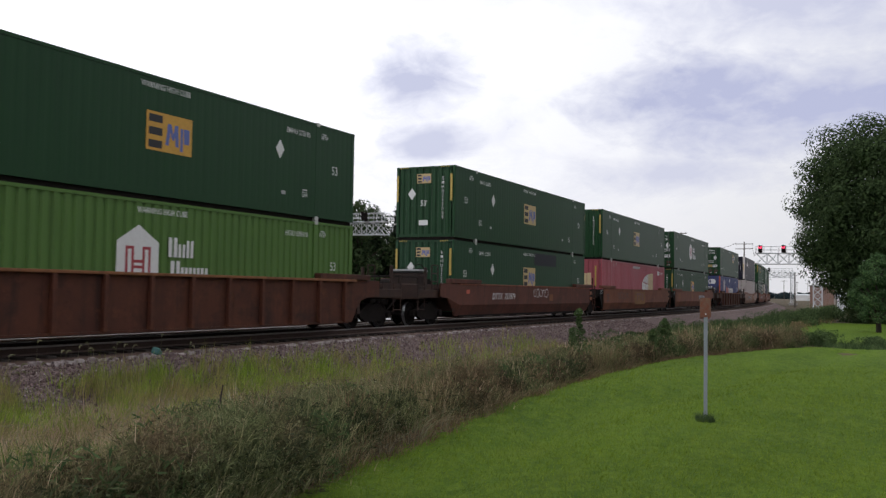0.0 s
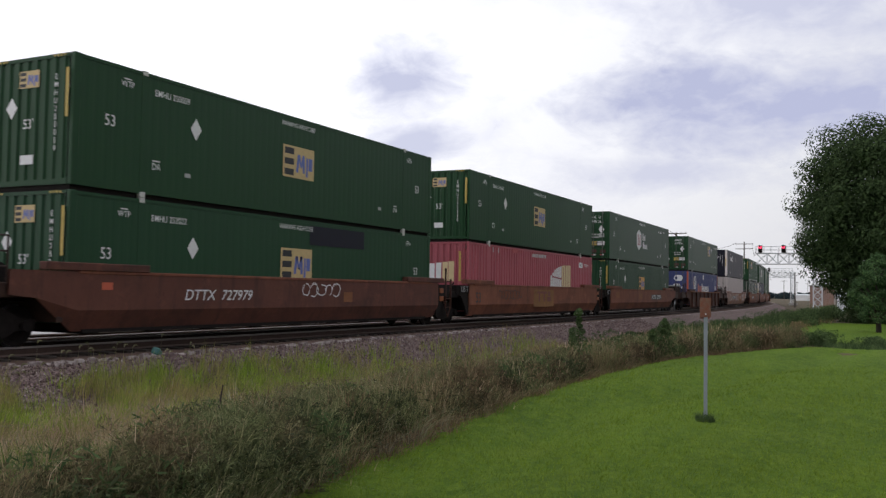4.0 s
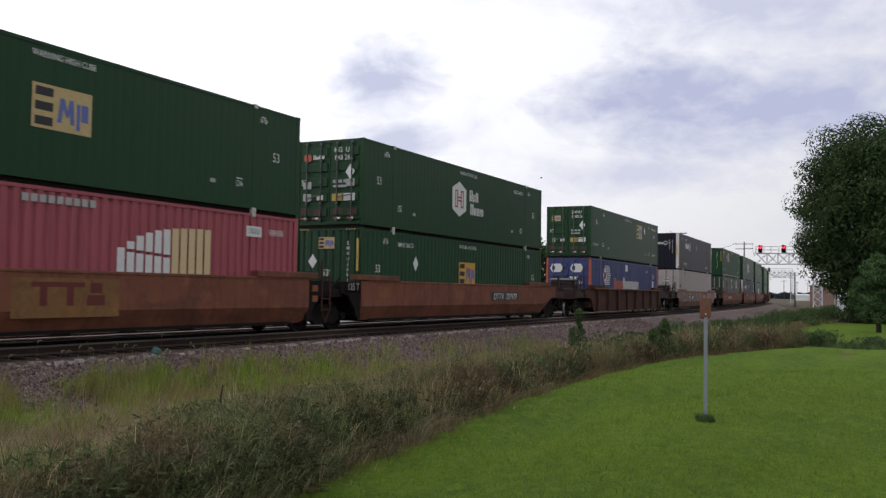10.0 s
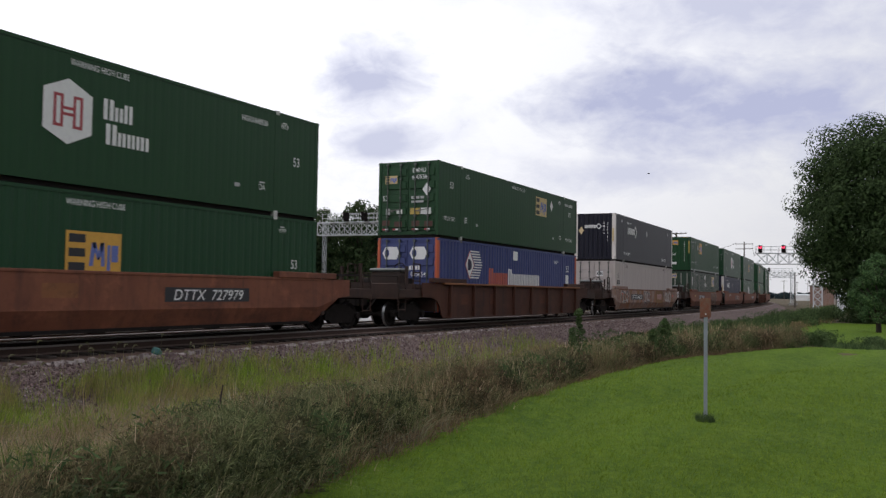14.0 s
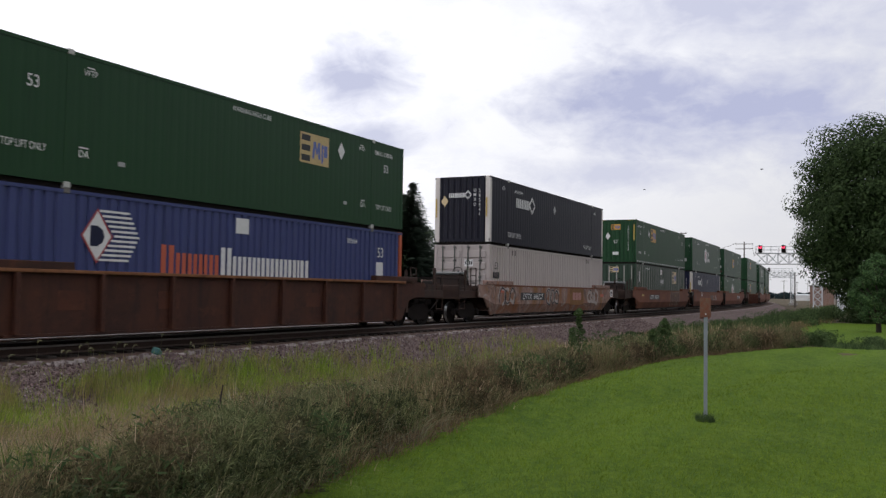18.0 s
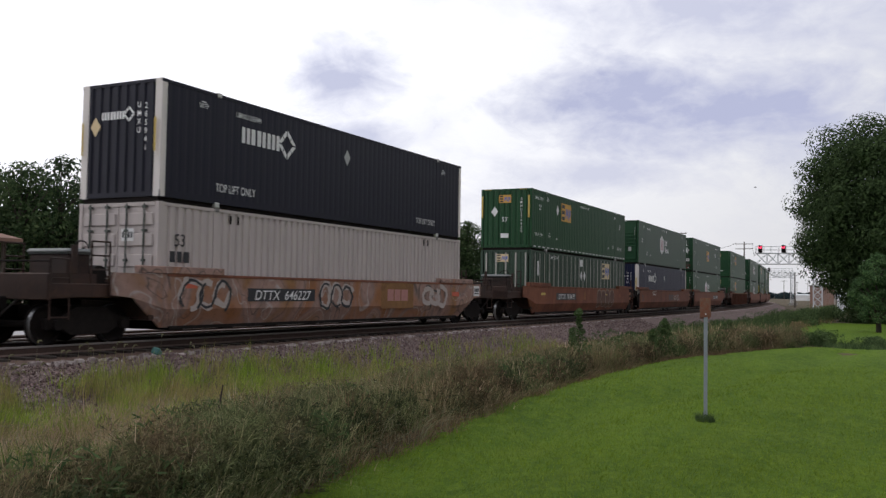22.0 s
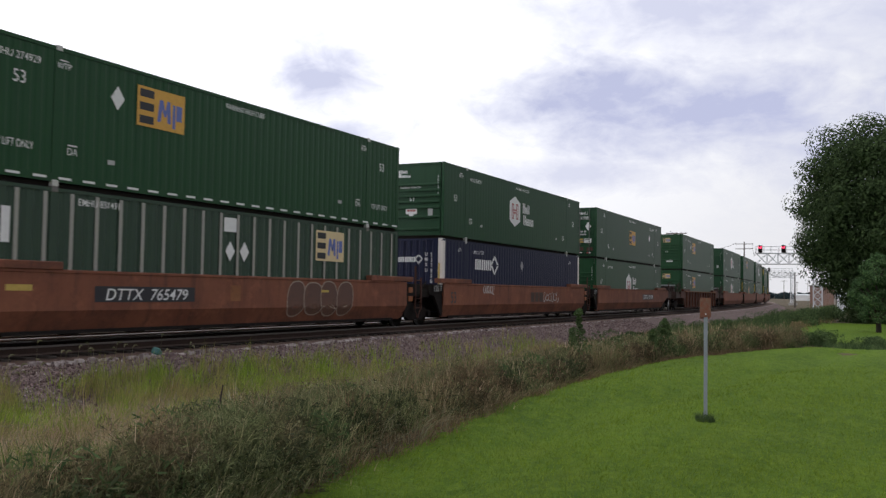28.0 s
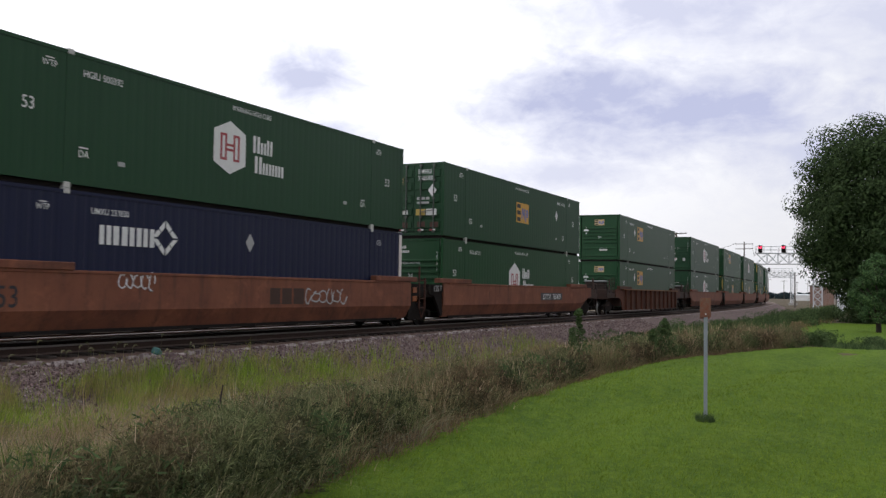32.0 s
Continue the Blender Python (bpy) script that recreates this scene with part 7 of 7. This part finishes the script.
# marker post on the lawn
sp = root("marker_post", "thin grey steel post with a small faded orange marker plate", "marker post", m=pose(12.1, 2.27, ground_z(12.1, 2.27)))
bm = add_prism(bmesh.new(), [(-0.004, -0.024), (0.022, -0.024), (0.022, -0.018), (0.004, -0.018), (0.004, 0.018), (0.022, 0.018), (0.022, 0.024), (-0.004, 0.024)], -1.42, 0.3)
bm.transform(Matrix.Rotation(radians(-90), 4, "X"))
part("post", bm, plain("dull_grey_post", (0.26, 0.28, 0.31), 0.6, 0.3, 20, 0.25), sp, at=pose(0, 0, 0, 0, 0, 10))
k = Mat("faded_orange_plate", 0.7)
PLATE = k.color(k.mix(k.ramp(k.noise(14, 5, 0.7), (0.4, (0, 0, 0)), (0.65, (1, 1, 1))), (0.18, 0.05, 0.026), (0.16, 0.1, 0.068))).m
part("plate", box(-0.014, -0.004, -0.066, 0.066, 1.35, 1.6, 0.003), PLATE, sp, at=pose(0, 0, 0, 0, 0, 10))
part("plate", box(0.03, 0.04, -0.066, 0.066, 1.33, 1.58, 0.003), PLATE, sp, at=pose(0, 0, 0, 0, 0, 30))
part("bolt", tube((-0.02, 0, 1.39), (-0.012, 0, 1.39), 0.01, 6), GALV, sp, at=pose(0, 0, 0, 0, 0, 10))
rng = np.random.default_rng(91)
n = 700
a, rr = rng.uniform(0, 6.28, n), 0.12 * rng.uniform(0, 1, n) ** 0.6
x, y = 12.1 + rr * np.cos(a), 2.27 + rr * np.sin(a)
sward("grass_tuft", "uncut dark tuft of grass round the post", GRASS_MID, [blades(rng, x, y, np.full(n, ground_z(12.1, 2.27)), rng.uniform(0.05, 0.16, n), 0.008, 0.9)])

# road and parked cars beyond the track
k = Mat("pale_pavement", 0.9, 0, 0.3)
ROAD = k.color(k.mix(k.noise(1.5, 6, 0.7), (0.28, 0.27, 0.275), (0.4, 0.39, 0.4))).bump(k.noise(40, 4), 0.2, 0.01).m
bm = add_sheet(bmesh.new(), [[(x, y, 0.06) for y in (22.4, 27, 33, 41.5)] for x in np.arange(-20, 50, 4.0)])
tagged(part("road", bm, ROAD), "pale worn pavement beyond the track", "road", kind="structure")


def car(label, x, y, turn, col, h=1.75, ln=4.7):
    c = root("parked_car", label, "car", "parked cars", pose(x, y, 0.062, 0, 0, turn))
    body = [(-ln / 2, 0.35), (-ln / 2 + 0.05, 0.85), (-ln / 2 + 0.9, 1.0), (ln / 2 - 0.1, 1.0), (ln / 2, 0.75), (ln / 2, 0.35)]
    bm = add_prism(bmesh.new(), body, -0.9, 0.9)
    bmesh.ops.bevel(bm, geom=list(bm.edges), offset=0.05, segments=2, affect="EDGES")
    part("body", bm, col, c)
    bm = add_prism(bmesh.new(), [(-ln / 2 + 0.85, 1.0), (-ln / 2 + 1.7, h), (ln / 2 - 0.5, h), (ln / 2 - 0.12, 1.0)], -0.8, 0.8)
    bmesh.ops.bevel(bm, geom=list(bm.edges), offset=0.06, segments=2, affect="EDGES")
    part("cabin", bm, col, c)
    for yy in (-0.81, 0.81):
        for x0, x1 in ((-ln / 2 + 1.75, -0.1), (0.05, ln / 2 - 0.7)):
            part("side_window", add_prism(bmesh.new(), [(x0 - 0.3 if x0 < -0.5 else x0, 1.08), (x0 + 0.1, h - 0.14), (x1, h - 0.14), (x1, 1.08)], yy - 0.012, yy + 0.012), GLASS, c)
    part("windscreen", box(-0.012, 0.012, -0.7, 0.7, 0.0, 0.75), GLASS, c, at=pose(-ln / 2 + 1.17, 0, 1.08, 0, 47, 0))
    for xx in (-ln / 2 + 0.85, ln / 2 - 0.9):
        for yy in (-0.82, 0.82):
            w = part("wheel", tube((xx, yy - 0.11, 0.34), (xx, yy + 0.11, 0.34), 0.34, 16), STEEL_DARK, c)
            part("rim", tube((xx, yy - 0.125, 0.34), (xx, yy + 0.125, 0.34), 0.2, 12), GALV, w)
    for yy in (-0.65, 0.65):
        part("headlight", box(-ln / 2 - 0.01, -ln / 2 + 0.08, yy - 0.16, yy + 0.16, 0.68, 0.84, 0.02), GALV, c)
    return c


GLASS = plain("dark_car_glass", (0.02, 0.025, 0.03), 0.08, 0, 3, 0.1)
CAR_WHITE = plain("white_car_paint", (0.75, 0.75, 0.75), 0.25, 0, 2, 0.05)
CAR_DARK = plain("dark_car_paint", (0.04, 0.045, 0.05), 0.25, 0, 2, 0.1)
car("white high-roofed van parked beyond the track", 37.0, 38.6, 0, CAR_WHITE, 2.45, 3.6)
car("dark car parked on the pavement beyond the track", 30.4, 26.9, 8, CAR_DARK)

# street lamp and shelter
lp = root("street_lamp", "thin dark gooseneck street lamp with a pale shade", "street lamp", m=pose(45.1, 48.2, -0.1))
bm = bmesh.new()
add_tube(bm, (0, 0, -0.2), (0, 0, 5.9), 0.07, 8, 0.05)
last = Vector((0, 0, 5.9))
for j in range(1, 8):
    a = math.pi * j / 8
    c = Vector((0.42 - 0.42 * math.cos(a), -0.42 + 0.42 * math.cos(a), 5.9 + 0.45 * math.sin(a)))
    add_tube(bm, last, c, 0.04, 6)
    last = c
part("pole", bm, STEEL_DARK, lp)
part("shade", tube(last + Vector((0, 0, 0.05)), last - Vector((0, 0, 0.35)), 0.12, 12, 0.42), plain("pale_lamp_shade", (0.6, 0.6, 0.6), 0.4), lp)
sh = root("shelter", "open shelter with a brown hipped shingle roof", "shelter", m=pose(33.5, 51.5, -0.1))
SHINGLE = plain("brown_shingles", (0.2, 0.12, 0.09), 0.9, 0, 12, 0.35)
bm = bmesh.new()
lo = [bm.verts.new(p) for p in ((-5, -3.6, 4.5), (4.6, -3.6, 4.5), (4.6, 3.6, 4.5), (-5, 3.6, 4.5))]
hi = [bm.verts.new(p) for p in ((-2.5, 0, 5.6), (2, 0, 5.6))]
und = [bm.verts.new((v.co.x, v.co.y, 4.3)) for v in lo]
for q in ((lo[0], lo[1], hi[1], hi[0]), (lo[1], lo[2], hi[1]), (lo[2], lo[3], hi[0], hi[1]), (lo[3], lo[0], hi[0]), tuple(und[::-1])):
    bm.faces.new(q)
for i in range(4):
    bm.faces.new((lo[i], und[i], und[(i + 1) % 4], lo[(i + 1) % 4]))
part("roof", bm, SHINGLE, sh)
for xx in (-4.2, 0, 3.8):
    for yy in (-2.9, 2.9):
        part("post", box(xx - 0.1, xx + 0.1, yy - 0.1, yy + 0.1, -0.2, 4.35, 0.01), WOOD_POLE, sh)

# a scrap of teal plastic by the rail
bm = box(-0.13, 0.13, -0.09, 0.09, 0, 0.17, 0.04)
tagged(part("plastic_scrap", bm, plain("teal_plastic", (0.04, 0.13, 0.12), 0.5), at=pose(14.75, 14.28, 0.125, 12, 20, 30)), "crumpled teal plastic scrap on the stones", "litter")


# two birds crossing the sky
FEATHERS = plain("dark_feathers", (0.05, 0.05, 0.055), 0.8)
BIRDS = []
for start, speed in ((Vector((155.4, 113.1, 22.8)), Vector((1.247, -4.996, 0.137))), (Vector((159.8, 135.0, 21.74)), Vector((0.834, -5.03, 0.01)))):
    b = root("bird", "small dark bird gliding under the clouds", "bird", "birds", Matrix.Translation(start))
    bm = tube((-0.28, 0, 0), (0.05, 0, 0.02), 0.05, 8, 0.09)
    add_tube(bm, (0.05, 0, 0.02), (0.24, 0, 0.03), 0.09, 8, 0.03)
    part("body", bm, FEATHERS, b)
    for sgn in (-1, 1):
        bm = add_sheet(bmesh.new(), [[(0.12, 0, 0.03), (0.1, sgn * 0.3, 0.12), (-0.05, sgn * 0.62, 0.06)], [(-0.1, 0, 0.01), (-0.1, sgn * 0.3, 0.1), (-0.14, sgn * 0.6, 0.05)]])
        part("wing", bm, FEATHERS, b)
    BIRDS.append((b, start, speed))


motions()
